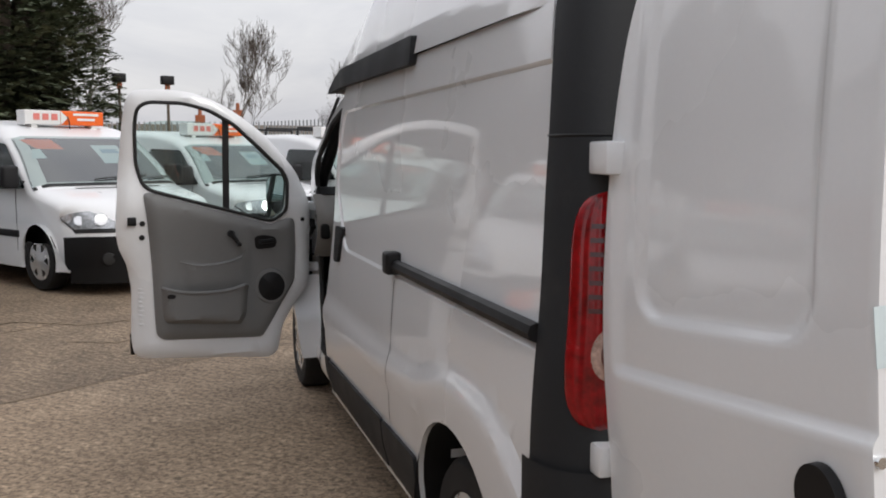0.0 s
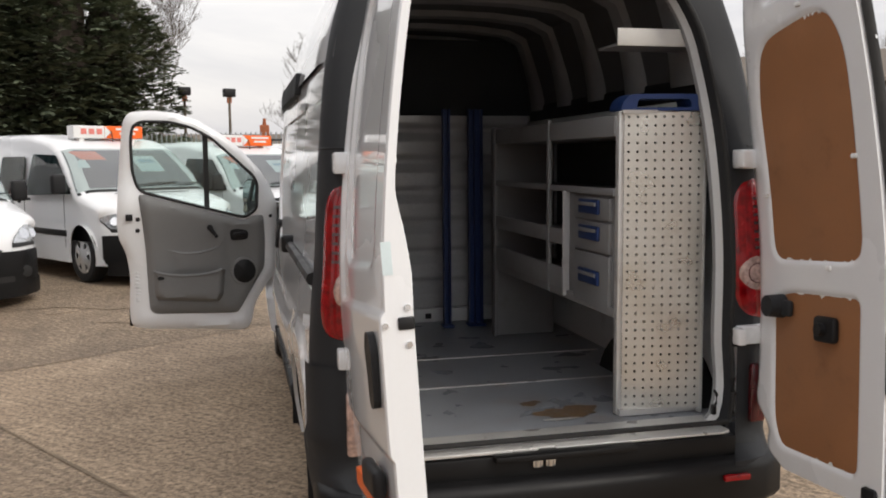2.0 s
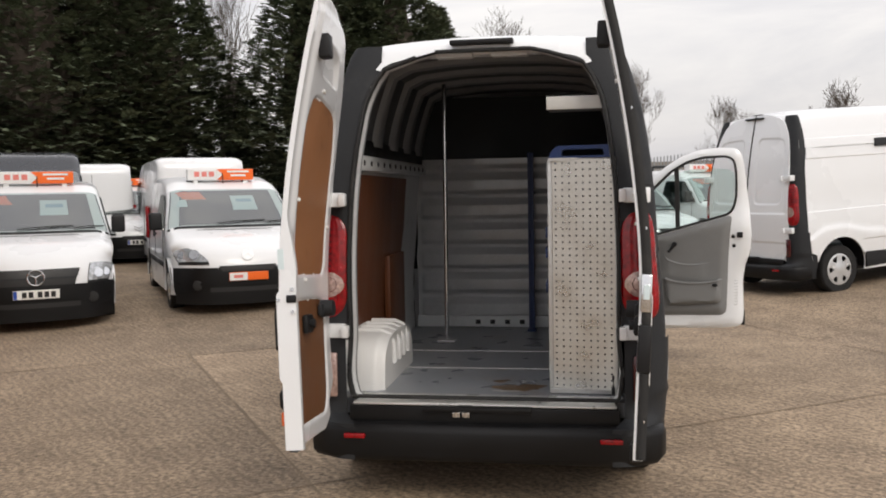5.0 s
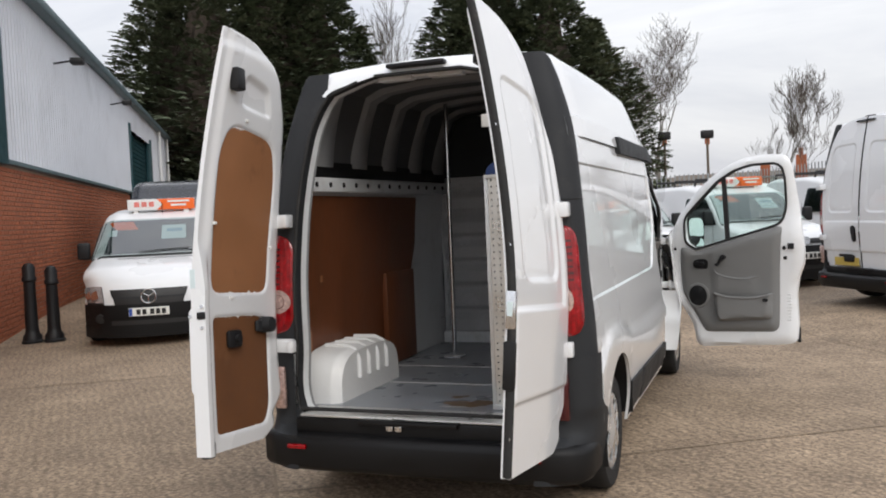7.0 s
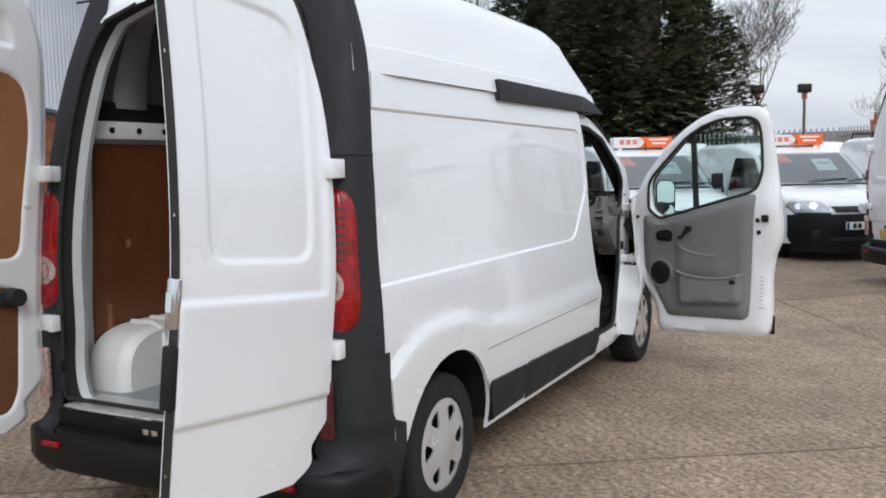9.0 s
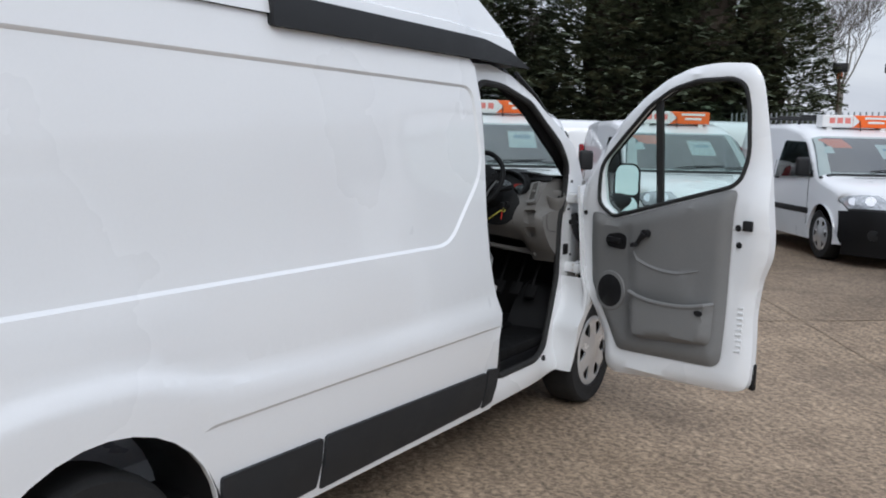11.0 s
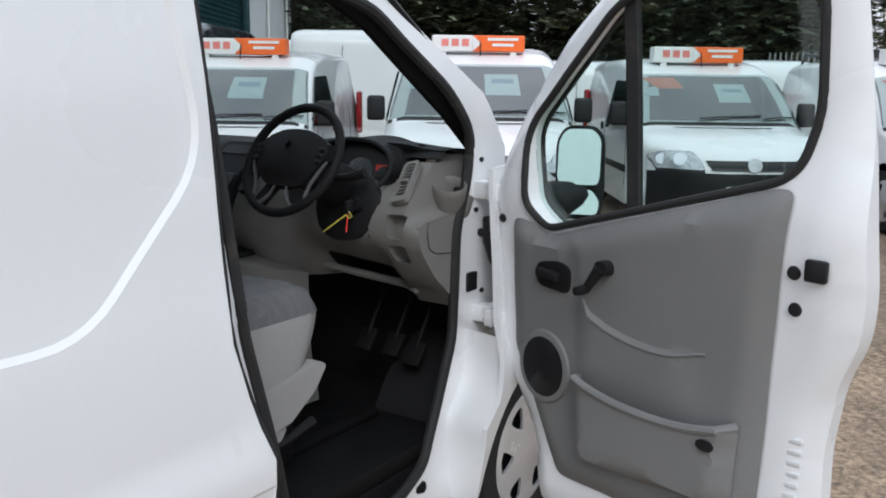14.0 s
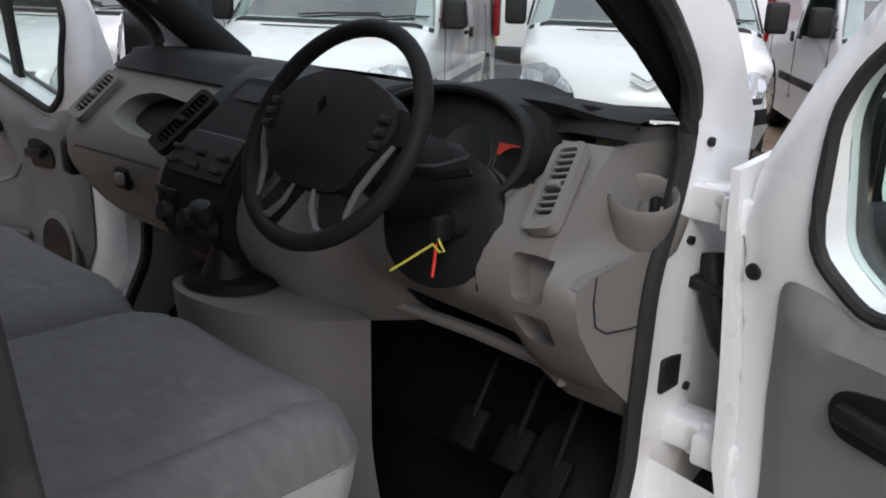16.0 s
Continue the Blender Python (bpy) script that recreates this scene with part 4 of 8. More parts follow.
def parked_van(style, label, paint=None, sign=True, plate=PLATEW, rear_windows=False, price=True, group="parked vans in the yard", rack=False, chevrons=False):
    paint = paint or PAINT_FAR
    S = STYLES[style]
    L, H, W = S["L"], S["H"], S["W"]
    RW = 0.33
    ob = thing("parked_van", label, "van", group)
    top = [Vector(p) for p in rounded([(0.0, S["top"][0][1] - .3)] + S["top"] + [(-L, S["top"][-1][1] - .3)], 0.10, 3)][4:-4]
    top = [p for p in top if p.x < -1.0 or p.y > S["top"][0][1] - .001]
    prof = dense(top, 0.09, False)
    arc = []
    yf, yr = S["axles"]
    for yc in (yr, yf):
        arc += [(yc + (RW + .06) * math.cos(a), RW + (RW + .06) * math.sin(a)) for a in span(math.pi + 0.25, -0.25, 14)]
    prof = [tuple(p) for p in prof] + [(-L, .30)] + arc + [(0.0, .25)]
    n = len(prof)
    nrm = []
    for i in range(n):
        a, b = Vector(prof[i - 1]), Vector(prof[(i + 1) % n])
        t = (b - a).normalized()
        nrm.append(Vector((t.y, -t.x)))

    def tum(y, z):
        return (1 - 0.13 * smooth_step((z - 0.95) / (H - 0.95)) * (0.7 if style == "tall" else 1)) * (1 - 0.05 * smooth_step((y + 0.75) / 0.75)) * (1 - 0.03 * smooth_step((-L + 0.4 - y) / 0.4))

    def at(s, y, z, ny=0.0, nz=0.0, off=0.0):
        a = abs(s)
        e = 0.10 * (1 - math.sqrt(max(0, 1 - ((a - 0.75) / 0.25) ** 2))) if a > 0.75 else 0.0
        k1 = smooth_step((y + 0.46) / 0.40)
        yy = y - (e - off) * ny - 0.13 * s * s * smooth_step((y + 1.9) / 1.2) - 0.34 * k1 * a ** 4
        zz = z - (e - off) * nz
        x = s * W / 2 * tum(y, z)
        return (x + (off if s > 0 else -off) * (a > 0.98), yy, zz)
    ss = [-1, -.985, -.95, -.9, -.84, -.76, -.66, -.5, -.25, 0, .25, .5, .66, .76, .84, .9, .95, .985, 1]
    bm = bmesh.new()
    rows = []
    for s in ss:
        rows.append([bm.verts.new(at(s, p[0], p[1], q.x, q.y) if i < n - 31 else at(s, p[0], p[1])) for i, (p, q) in enumerate(zip(prof, nrm))])
    for r0, r1 in zip(rows, rows[1:]):
        for i in range(n):
            j = (i + 1) % n
            bm.faces.new((r0[i], r0[j], r1[j], r1[i]))
    for r in (rows[0], rows[-1]):
        bm.faces.new(r)
    part("body", bm, paint, ob, angle=35)
    # positions along the profile for things on the front
    line = dense([Vector(p) for p in top], 0.03, False)
    ys = [p[0] for p in line]

    def along(k):
        k = min(max(int(k), 1), len(line) - 2)
        a, b = Vector(line[k - 1]), Vector(line[k + 1])
        t = (b - a).normalized()
        return line[k][0], line[k][1], -t.y * -1, t.x * -1

    def index_near(y, z):
        return min(range(len(line)), key=lambda i: (line[i][0] - y) ** 2 + (line[i][1] - z) ** 2)

    def patch(name, k0, k1, s0, s1, off, mat, label="", n=10, parent=None, wide=None):
        ks = span(k0, k1, n)

        def f(u, v):
            k = k0 + (k1 - k0) * u
            y, z, ny, nz = along(k)
            a, b = (s0(u), s1(u)) if callable(s0) else (s0, s1)
            return at(a + (b - a) * v, y, z, ny, nz, off)
        return part(name, grid(f, span(0, 1, n), span(0, 1, n)), mat, parent or ob, label)
    kc, kb = index_near(*S["top"][S["cowl"]]), index_near(*S["top"][S["brow"]])
    zk = lambda z: min(range(len(line) // 2), key=lambda i: abs(line[i][1] - z) if line[i][0] > -.6 else 9)
    # Dark sheet just under the glass replaces the shade of a cab interior.
    patch("cabin_lining", kc + 2, kb - 1, lambda u: -0.965 + .03 * u, lambda u: 0.965 - .03 * u, 0.004, CABIN_DARK, "dark sheet in place of cabin shade")
    if price:
        patch("price_card", kc + (kb - kc) * .42, kc + (kb - kc) * .80, -0.46, -0.06, 0.008, PAPER, "pale price card inside the windscreen", 4)
        patch("card_mark", kc + (kb - kc) * .60, kc + (kb - kc) * .70, -0.40, -0.14, 0.0095, CARDBLUE, "blue unreadable figures on the card", 3)
        patch("corner_sticker", kc + (kb - kc) * .70, kc + (kb - kc) * .95, lambda u: .34 + .10 * u, lambda u: .70 + .16 * u, 0.007, ORANGE, "orange corner sticker inside the windscreen", 4)
        patch("side_sticker", kc + (kb - kc) * .52, kc + (kb - kc) * .72, lambda u: .66 + .02 * u, lambda u: .84 - .06 * u, 0.0072, PAPER, "pale green sticker inside the windscreen", 4)
    patch("windscreen", kc + 1, kb, lambda u: -0.975 + .03 * u, lambda u: 0.975 - .03 * u, 0.013, FARGLASS, "dark reflective windscreen", 14)
    patch("screen_seal", kc - .3, kc + 1.3, -0.975, 0.975, 0.010, BLACK, "black foot of the windscreen", 12)
    patch("bonnet_slot", kc - 3.4, kc - 2.3, -0.56, 0.56, 0.006, BLACK, "black slot across the bonnet", 10)
    patch("bonnet_seam", zk(S["badge"] + .10), zk(S["badge"] + .10) + .35, -0.66, 0.66, 0.004, BLACK, "", 10)
    b_top = S["bumper"]
    patch("bumper", 1, zk(b_top), -.998, .998, 0.014, BUMPERBLACK, "black plastic front bumper", 18)
    patch("bumper_crease", zk(.40), zk(.43), -.97, .97, 0.030, BUMPERBLACK, "", 8)
    part("bumper_skirt", grid(lambda u, z: Vector(at(u, 0, .25)) + Vector((0, .012 - .05 * (.30 - z), z - .25)), span(-.998, .998, 24), (.13, .20, .30)), BUMPERBLACK, ob)
    patch("bumper_lip", 1, zk(.27), -.93, .93, 0.034, BUMPERBLACK, "", 10)
    patch("lower_intake", zk(.31), zk(.37), -.55, .55, 0.018, INK, "dark air intake", 8)
    g0, g1, gw = S["grille"]
    lo, hi = (lambda u: -gw * (.86 + .14 * u)), (lambda u: gw * (.86 + .14 * u))
    patch("grille", zk(g0), zk(g1), lo, hi, 0.017, INK, "black front grille", 10)
    for k in range(S["bars"] + 1):
        q = zk(g0) + (zk(g1) - zk(g0)) * (k + .5) / (S["bars"] + 1)
        patch("grille_bar", q - .20, q + .20, -gw * .92, gw * .92, 0.024, TRIM if style in ("small", "star") else SILVER if k == S["bars"] else TRIM, "grille bar", 6)
    by, bz, bny, bnz = along(zk(S["badge"]))
    tilt = Matrix.Translation(at(0, by, bz, bny, bnz, .024)) @ Matrix.Rotation(radians(-78), 4, "X")
    if style == "star":
        bd = part("badge", moved(tube([(.095 * math.cos(q), .095 * math.sin(q), 0) for q in span(0, math.tau, 28)[:-1]], .009, 8, closed=True), tilt), CHROME, ob, "large round chrome badge")
        for q in (90, 210, 330):
            part("badge_arm", moved(rod((0, 0, 0), (.088 * math.cos(radians(q)), .088 * math.sin(radians(q)), 0), .011, .005, 8), tilt), CHROME, bd)
    elif chevrons:
        for q in (0, -.055):
            part("badge", moved(tube([(-.115, q - .035, 0), (0, q + .02, .006), (.115, q - .035, 0)], .011, 8), tilt), CHROME, ob, "chrome chevron badge")
    else:
        bd = part("badge", moved(lathe([(.048, 0), (.066, .004), (.066, .012), (.048, .012)], Matrix.Diagonal((1.2 if style == "mid" else 1, 1, 1, 1)), 26), tilt), CHROME, ob, "round chrome badge")
        part("badge_bar", moved(tube([(-.05, .02, .01), (0, -.03, .012), (.05, .02, .01)], .007, 6), tilt), CHROME, bd)
    h0, h1 = S["lamp"]
    i0, i1 = S["lamp_in"]
    for s in (-1, 1):
        low = lambda u: s * (i0 + (i1 - i0) * u ** 1.6)
        out_ = lambda u: s * (.985 - .05 * (1 - u) ** 2)
        patch("headlight_seal", zk(h0) - .35, zk(h1) + .35, lambda u: low(u) - s * .010, lambda u: out_(u) + s * .007, 0.007, INK, "")
        hl = patch("headlight", zk(h0), zk(h1), low, out_, 0.016, HEADLENS, "clear headlamp", 14)
        hy, hz, hny, hnz = along(zk(h0) + (zk(h1) - zk(h0)) * .48)
        for q, rr_ in ((.74 if i0 < .6 else .79, .062), (.90, .050)):
            part("headlamp_bowl", moved(lathe([(0, -.01), (rr_ * .6, 0), (rr_, .010), (rr_ * 1.12, .010)], pose(0, 0, 0), 18), Matrix.Translation(at(s * q, hy, hz, hny, hnz, .020)) @ Matrix.Rotation(radians(-s * 34 * q), 4, "Z") @ Matrix.Rotation(radians(-70), 4, "X")), CHROME, hl)
        fy, fz, fny, fnz = along(zk(.40))
        part("fog_lamp", moved(lathe([(0, .006), (.035, .008), (.048, .0), (.05, -.01)], pose(0, 0, 0), 18), Matrix.Translation(at(s * .72, fy, fz, fny, fnz, .026)) @ Matrix.Rotation(radians(-s * 18), 4, "Z") @ Matrix.Rotation(radians(-90), 4, "X")), HEADLENS, ob, "round fog lamp")
        part("fog_ring", moved(lathe([(.05, .012), (.062, .010), (.066, -.01)], pose(0, 0, 0), 18), Matrix.Translation(at(s * .72, fy, fz, fny, fnz, .022)) @ Matrix.Rotation(radians(-s * 18), 4, "Z") @ Matrix.Rotation(radians(-90), 4, "X")), INK, ob)
    py_ = along(zk(S["plate"]))[0]
    z_p = S["plate"]
    fp = part("front_plate", box(-.26, .26, py_ + .014, py_ + .036, z_p - .055, z_p + .055, .006), plate, ob, "number plate" if plate is not ORANGE else "orange and white advertising plate", smooth=False)
    if plate is ORANGE:
        part("white_half", box(.02, .255, py_ + .0365, py_ + .0395, z_p - .05, z_p + .05), WHITEPLASTIC, fp, "white half of the plate", smooth=False)
        part("red_mark", box(.08, .20, py_ + .040, py_ + .042, z_p - .02, z_p + .02), REDTEXT, fp, smooth=False)
    else:
        part("plate_band", box(.215, .255, py_ + .0365, py_ + .039, z_p - .05, z_p + .05), BLUEINK, fp, "blue band on the plate", smooth=False)
        for q in (-.19, -.115, -.04, .06, .135):
            part("plate_bar", box(q - .026, q + .026, py_ + .0365, py_ + .040, z_p - .035, z_p + .035), INK, fp, smooth=False)
    for s in (-.5, .25):
        part("wiper", tube([at(s, *along(kc + 2), off=0.03), at(s - .25, *along(kc + 3), off=0.03), at(s - .75 if s > 0 else s - .42, *along(kc + 4), off=0.026)], 0.008, 6), BLACK, ob, "black wiper")

    def side_poly(name, pts, s, off, mat, label="", r=0.06):
        poly = rounded(pts, r, 4)

        def f(y, z):
            return (s * (W / 2 * tum(y, z) + off), y, z)
        return part(name, skin(poly, f, step=0.2, thick=0.004, normal=(-s, 0, 0)), mat, ob, label)
    # windscreen foot and head
    y0, z0 = S["top"][S["cowl"]]
    y1, z1 = S["top"][S["brow"]]
    zt = z1 - 0.08
    for s in (-1, 1):
        win = [(y0 - .22, z0 - 0.02), (y1 - .02, zt), (y1 - .72, zt + .02), (y1 - .80, z0 - .06)]
        side_poly("side_window", win, s, 0.006, SIDEGLASS, "dark cab door window")
        # Side windows get the same dark sheet instead of a shaded interior.
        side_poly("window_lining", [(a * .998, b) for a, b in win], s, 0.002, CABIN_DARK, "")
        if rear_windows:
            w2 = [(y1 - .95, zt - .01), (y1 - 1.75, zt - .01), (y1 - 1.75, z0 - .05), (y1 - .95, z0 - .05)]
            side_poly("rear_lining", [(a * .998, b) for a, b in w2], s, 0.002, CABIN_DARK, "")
            side_poly("rear_side_window", w2, s, 0.006, SIDEGLASS, "dark rear side window")
        part("mirror", merge(box(s * (W / 2 * .95) - .02, s * (W / 2 * .95) + .02, y0 - .36, y0 - .28, z0 + .02, z0 + .06), moved(box(-.09, .09, -.05, .05, -.12, .13, .035, 3), Matrix.Translation((s * (W / 2 + .10), y0 - .34, z0 + .10)))), BLACK, ob, "black door mirror")
        for a0, b0 in ((yr + .45, y1 - .92), (y1 - .88, yf - .48)):
            part("rubbing_strip", box(s * (W / 2 * .995) - .016, s * (W / 2 * .995) + .016, a0, b0, .56, .64, .012), BLACK, ob, "black side rubbing strip")
        for q in (yf - .52, y1 - .86, y1 - 1.95):
            part("door_seam", tube([(s * (W / 2 * tum(q, zz) + .0005), q, zz) for zz in span(.42, 1.25, 9)], .004, 5), BLACK, ob)
        for a0, b0, c0, d0 in ((y1 - .80, y1 - .66, .99, 1.03), (y1 - 1.06, y1 - .98, .95, 1.05)):
            part("door_handle", box(s * (W / 2 * tum(a0, 1.0)) - .01, s * (W / 2 * tum(a0, 1.0)) + .018, a0, b0, c0, d0, .012), BLACK, ob, "black door handle")
        for yc in (yf, yr):
            part("arch_liner", grid(lambda u, v: (s * (W / 2 - .30 + .285 * v), yc - .13 * smooth_step((yc + 1.9) / 1.2) + (RW + .055) * math.cos(u), RW + (RW + .055) * math.sin(u)), span(-.25, math.pi + .25, 14), (0, 1)), BLACK, ob, "black wheel arch liner")
        for yc in (yf, yr):
            wheel(ob, s * (W / 2 - .12), yc - .13 * smooth_step((yc + 1.9) / 1.2), RW, RW, 0.2, s)
        # rear corner: lamp and pillar
        xl = W / 2 * tum(-L + .15, 1.15)
        lamp = box(s * xl - .06, s * xl + .016, -L + .05, -L + .20, 0.85, 1.42, .03, 3)
        part("tail_lamp", lamp, REDLENS, ob, "red tail lamp")
    back_y = curve_of([(p[1], p[0]) for p in reversed(S["top"][-4:])])
    part("rear_seam", tube([(0, back_y(zz) - .003, zz) for zz in span(.5, H - .3, 12)], .006, 5), BLACK, ob)
    part("rear_handle", box(.06, .13, -L - .03, -L + .02, .86, 1.08, .02), BLACK, ob, "black rear door handle")
    part("rear_plate", box(-.27, .27, -L - .03, -L - .012, .56, .67, .004), PLATEY, ob, "yellow number plate", smooth=False)
    part("rear_bumper", box(-W / 2 * .96, W / 2 * .96, -L - .06, -L + .18, .28, .54, .05, 3), TRIM, ob, "dark grey rear bumper")
    if rack:
        for q in (-2.4, -3.2, -4.0):
            part("roof_bar", tube([(-.66, q, H - .02), (-.64, q, H + .10), (.64, q, H + .10), (.66, q, H - .02)], 0.022, 8), BLACK, ob, "black roof bar")
    return ob, S


def roof_sign(van_matrix, S, label="orange and white advertising box on the van roof"):
    ob = thing("roof_sign", label, "sign", "roof signs")
    y = S["top"][S["brow"]][0] - .36
    z = curve_of([(-p[0], p[1]) for p in S["top"][7:11]])(-y) + .012
    h = .17
    part("orange_panel", box(-.50, .06, y - .10, y + .10, z, z + h, .012), ORANGE, ob, "orange half of the box", smooth=False)
    part("white_panel", box(.06, .50, y - .101, y + .101, z, z + h, .012), WHITEPLASTIC, ob, "white half of the box", smooth=False)
    tip = bmesh.new()
    vs = [tip.verts.new(p) for p in ((.062, y + .105, z), (.062, y + .105, z + h), (-.03, y + .105, z + h / 2))]
    tip.faces.new(vs)
    part("arrow_tip", tip, WHITEPLASTIC, ob, smooth=False)
    for q in (.36, .25, .14):
        part("red_mark", box(q - .038, q + .038, y + .1015, y + .107, z + .055, z + .13), REDTEXT, ob, "red mark", smooth=False)
    for q0, q1, zz in ((-.43, -.10, .115), (-.38, -.15, .055)):
        part("white_mark", box(q0, q1, y + .1005, y + .106, z + zz, z + zz + .03), WHITEPLASTIC, ob, "white unreadable lettering", smooth=False)
    for q in (-.38, .38):
        part("foot", box(q - .035, q + .035, y - .08, y + .08, z - .06, z), WHITEPLASTIC, ob, smooth=False)
    part("aerial", tube([(-.02, y + .16, z - .05), (-.02, y + .15, z + .02), (-.02, y + .12, z + .10)], .007, 6), BLACK, ob, "short black aerial")
    ob.matrix_basis = van_matrix
    return ob


def park(x, y, yaw):
    return Matrix.Translation((x, y, rise(x, y))) @ Matrix.Rotation(radians(yaw), 4, "Z")


made = {}
for key, style, label, x, y, yaw, kw in (
        ("A", "mid", "white panel van with black bumper and a roof sign", -3.88, 6.75, 212.0, dict(plate=ORANGE)),
        ("B", "mid", "white crew van with side windows and black bumper", -1.70, 8.25, 214.0, dict(rear_windows=True, chevrons=True)),
        ("V1", "small", "small white van with price card in its windscreen", 0.16, 9.95, 214.8, dict()),
        ("V2", "small", "small white van with roof bars at the end of the row", 2.28, 11.35, 213.5, dict(rack=True)),
        ("M", "star", "white panel van with dark bumper beside the brick building", -6.07, 5.38, 212.5, dict()),
        ("car", "car", "small white van with slatted black grille at the yard edge", 3.70, 3.22, 92, dict(price=False, plate=ORANGE))):
    v, S = parked_van(style, label, **kw)
    m = park(x, y, yaw)
    v.matrix_basis = m
    made[key] = (v, S, m)
    if key in ("A", "B", "V1", "V2", "M"):
        roof_sign(m, S)

# the rows behind
for key, style, x, y, yaw, kw in (
        ("dark", "tall", -8.9, 9.4, 212, dict(paint=PAINT_DARK, price=False)),
        ("t1", "tall", -10.4, 17.7, 33, dict(price=False)),
        ("t2", "mid", -7.0, 19.6, 33, dict(price=False)),
        ("t3", "mid", -3.9, 19.8, 33, dict(price=False)),
        ("s1", "small", 4.4, 14.6, 210, dict(rack=True))):
    v, S = parked_van(style, "dark tall van in the row behind" if key == "dark" else "white van in the row behind", **kw)
    m = park(x, y, yaw)
    v.matrix_basis = m
    made[key] = (v, S, m)
    if key == "s1":
        roof_sign(m, S)
    if key == "t1":
        v.scale = (1, 1, .95)
for src, x, y, yaw in (("B", -9.4, 14.2, 212), ("t1", -14.0, 19.6, 33), ("t2", -1.4, 22.2, 33), ("V2", 1.2, 17.2, 212), ("V1", -0.9, 19.6, 210)):
    v, S, _ = made[src]
    m = park(x, y, yaw)
    c = copy_thing(v, m)
    if src[0] != "t":
        roof_sign(m, S)

# ---- the high-roof panel van ----
half_width = curve_of([(.22, .885), (.45, .922), (.70, .938), (.87, .940), (1.10, .926), (1.20, .915), (1.6, .888), (1.86, .862), (1.98, .845), (2.05, .832), (2.2, .792), (2.34, .745), (2.42, .705), (2.47, .65)])
rear_y = curve_of([(.4, .12), (.9, .12), (1.2, .125), (1.6, .17), (2.0, .245), (2.4, .345), (2.5, .375)])
gap_x = curve_of([(.5, .66), (.56, .685), (.9, .69), (1.4, .69), (1.75, .672), (1.95, .648), (2.15, .605), (2.27, .54), (2.34, .45), (2.37, .30)])

van = thing("panel_van", "white high-roof panel van with front and rear doors open", "van")
AXLE_R, AXLE_F, R_WHEEL = 0.86, 4.36, 0.328
ARCH = 0.44


def arch_points(yc, a0, a1, n=16, r=ARCH):
    return [(yc + r * math.cos(a), 0.33 + r * math.sin(a)) for a in span(a0, a1, n)]


BORDER = [(0.20, 1.130)] + rounded([(0.2, 1.130), (2.657, 1.128), (2.965, 1.445), (2.895, 1.83), (0.20, 1.845)], [0, .10, .12, .08, 0], 5)[6:-6] + [(0.20, 1.845)]


def offset_in(poly, d):
    area = sum(a[0] * b[1] - b[0] * a[1] for a, b in zip(poly, poly[1:] + poly[:1]))
    g = 1 if area > 0 else -1
    out = []
    for i in range(len(poly)):
        a, b, c = Vector(poly[i - 1]), Vector(poly[i]), Vector(poly[(i + 1) % len(poly)])
        e, f = (b - a), (c - b)
        n = Vector((-e.y - f.y, e.x + f.x))
        out.append(tuple(b + (n.normalized() if n.length > 1e-9 else Vector((0, 0))) * d * g))
    return out


SHOULDER = curve_of([(-.2, .74), (.20, .76), (.36, .84), (.457, .895), (.60, .942), (.75, .955), (.95, .952), (1.14, .915), (1.27, .882), (1.5, .872), (3.2, .873), (6.0, .873)])  # over the arch, then level forward


def seg_dist(p, a, b):
    p, a, b = Vector(p), Vector(a), Vector(b)
    t = max(0.0, min(1.0, (p - a).dot(b - a) / max((b - a).length_squared, 1e-12)))
    return (p - a - (b - a) * t).length


def side_x(y, z):
    """Half the width of the body at a place on its side."""
    x = half_width(z)
    x *= 1 - 0.20 * smooth_step((y - 4.25) / 0.95) ** 1.3
    if inside((y, z), BORDER):
        d = min(seg_dist((y, z), a, b) for a, b in zip(BORDER, BORDER[1:]))
        x -= 0.009 * smooth_step(d / 0.012)
    if 1.0 < y < 3.6 and z < 0.712:
        x -= 0.010 * max(0.0, min(1.0, (0.712 - z) / 0.012)) * smooth_step((y - 1.02) / 0.35)
    for yc in (AXLE_R, AXLE_F):
        r = math.hypot(y - yc, z - 0.33)
        if yc == AXLE_F and r < 0.58:
            x += 0.022 * smooth_step((0.58 - r) / 0.10)
    if z < 1.0:
        x += 0.024 * smooth_step((SHOULDER(y) - z) / (.075 + .05 * smooth_step((y - 1.0) / 1.0)))
    return x


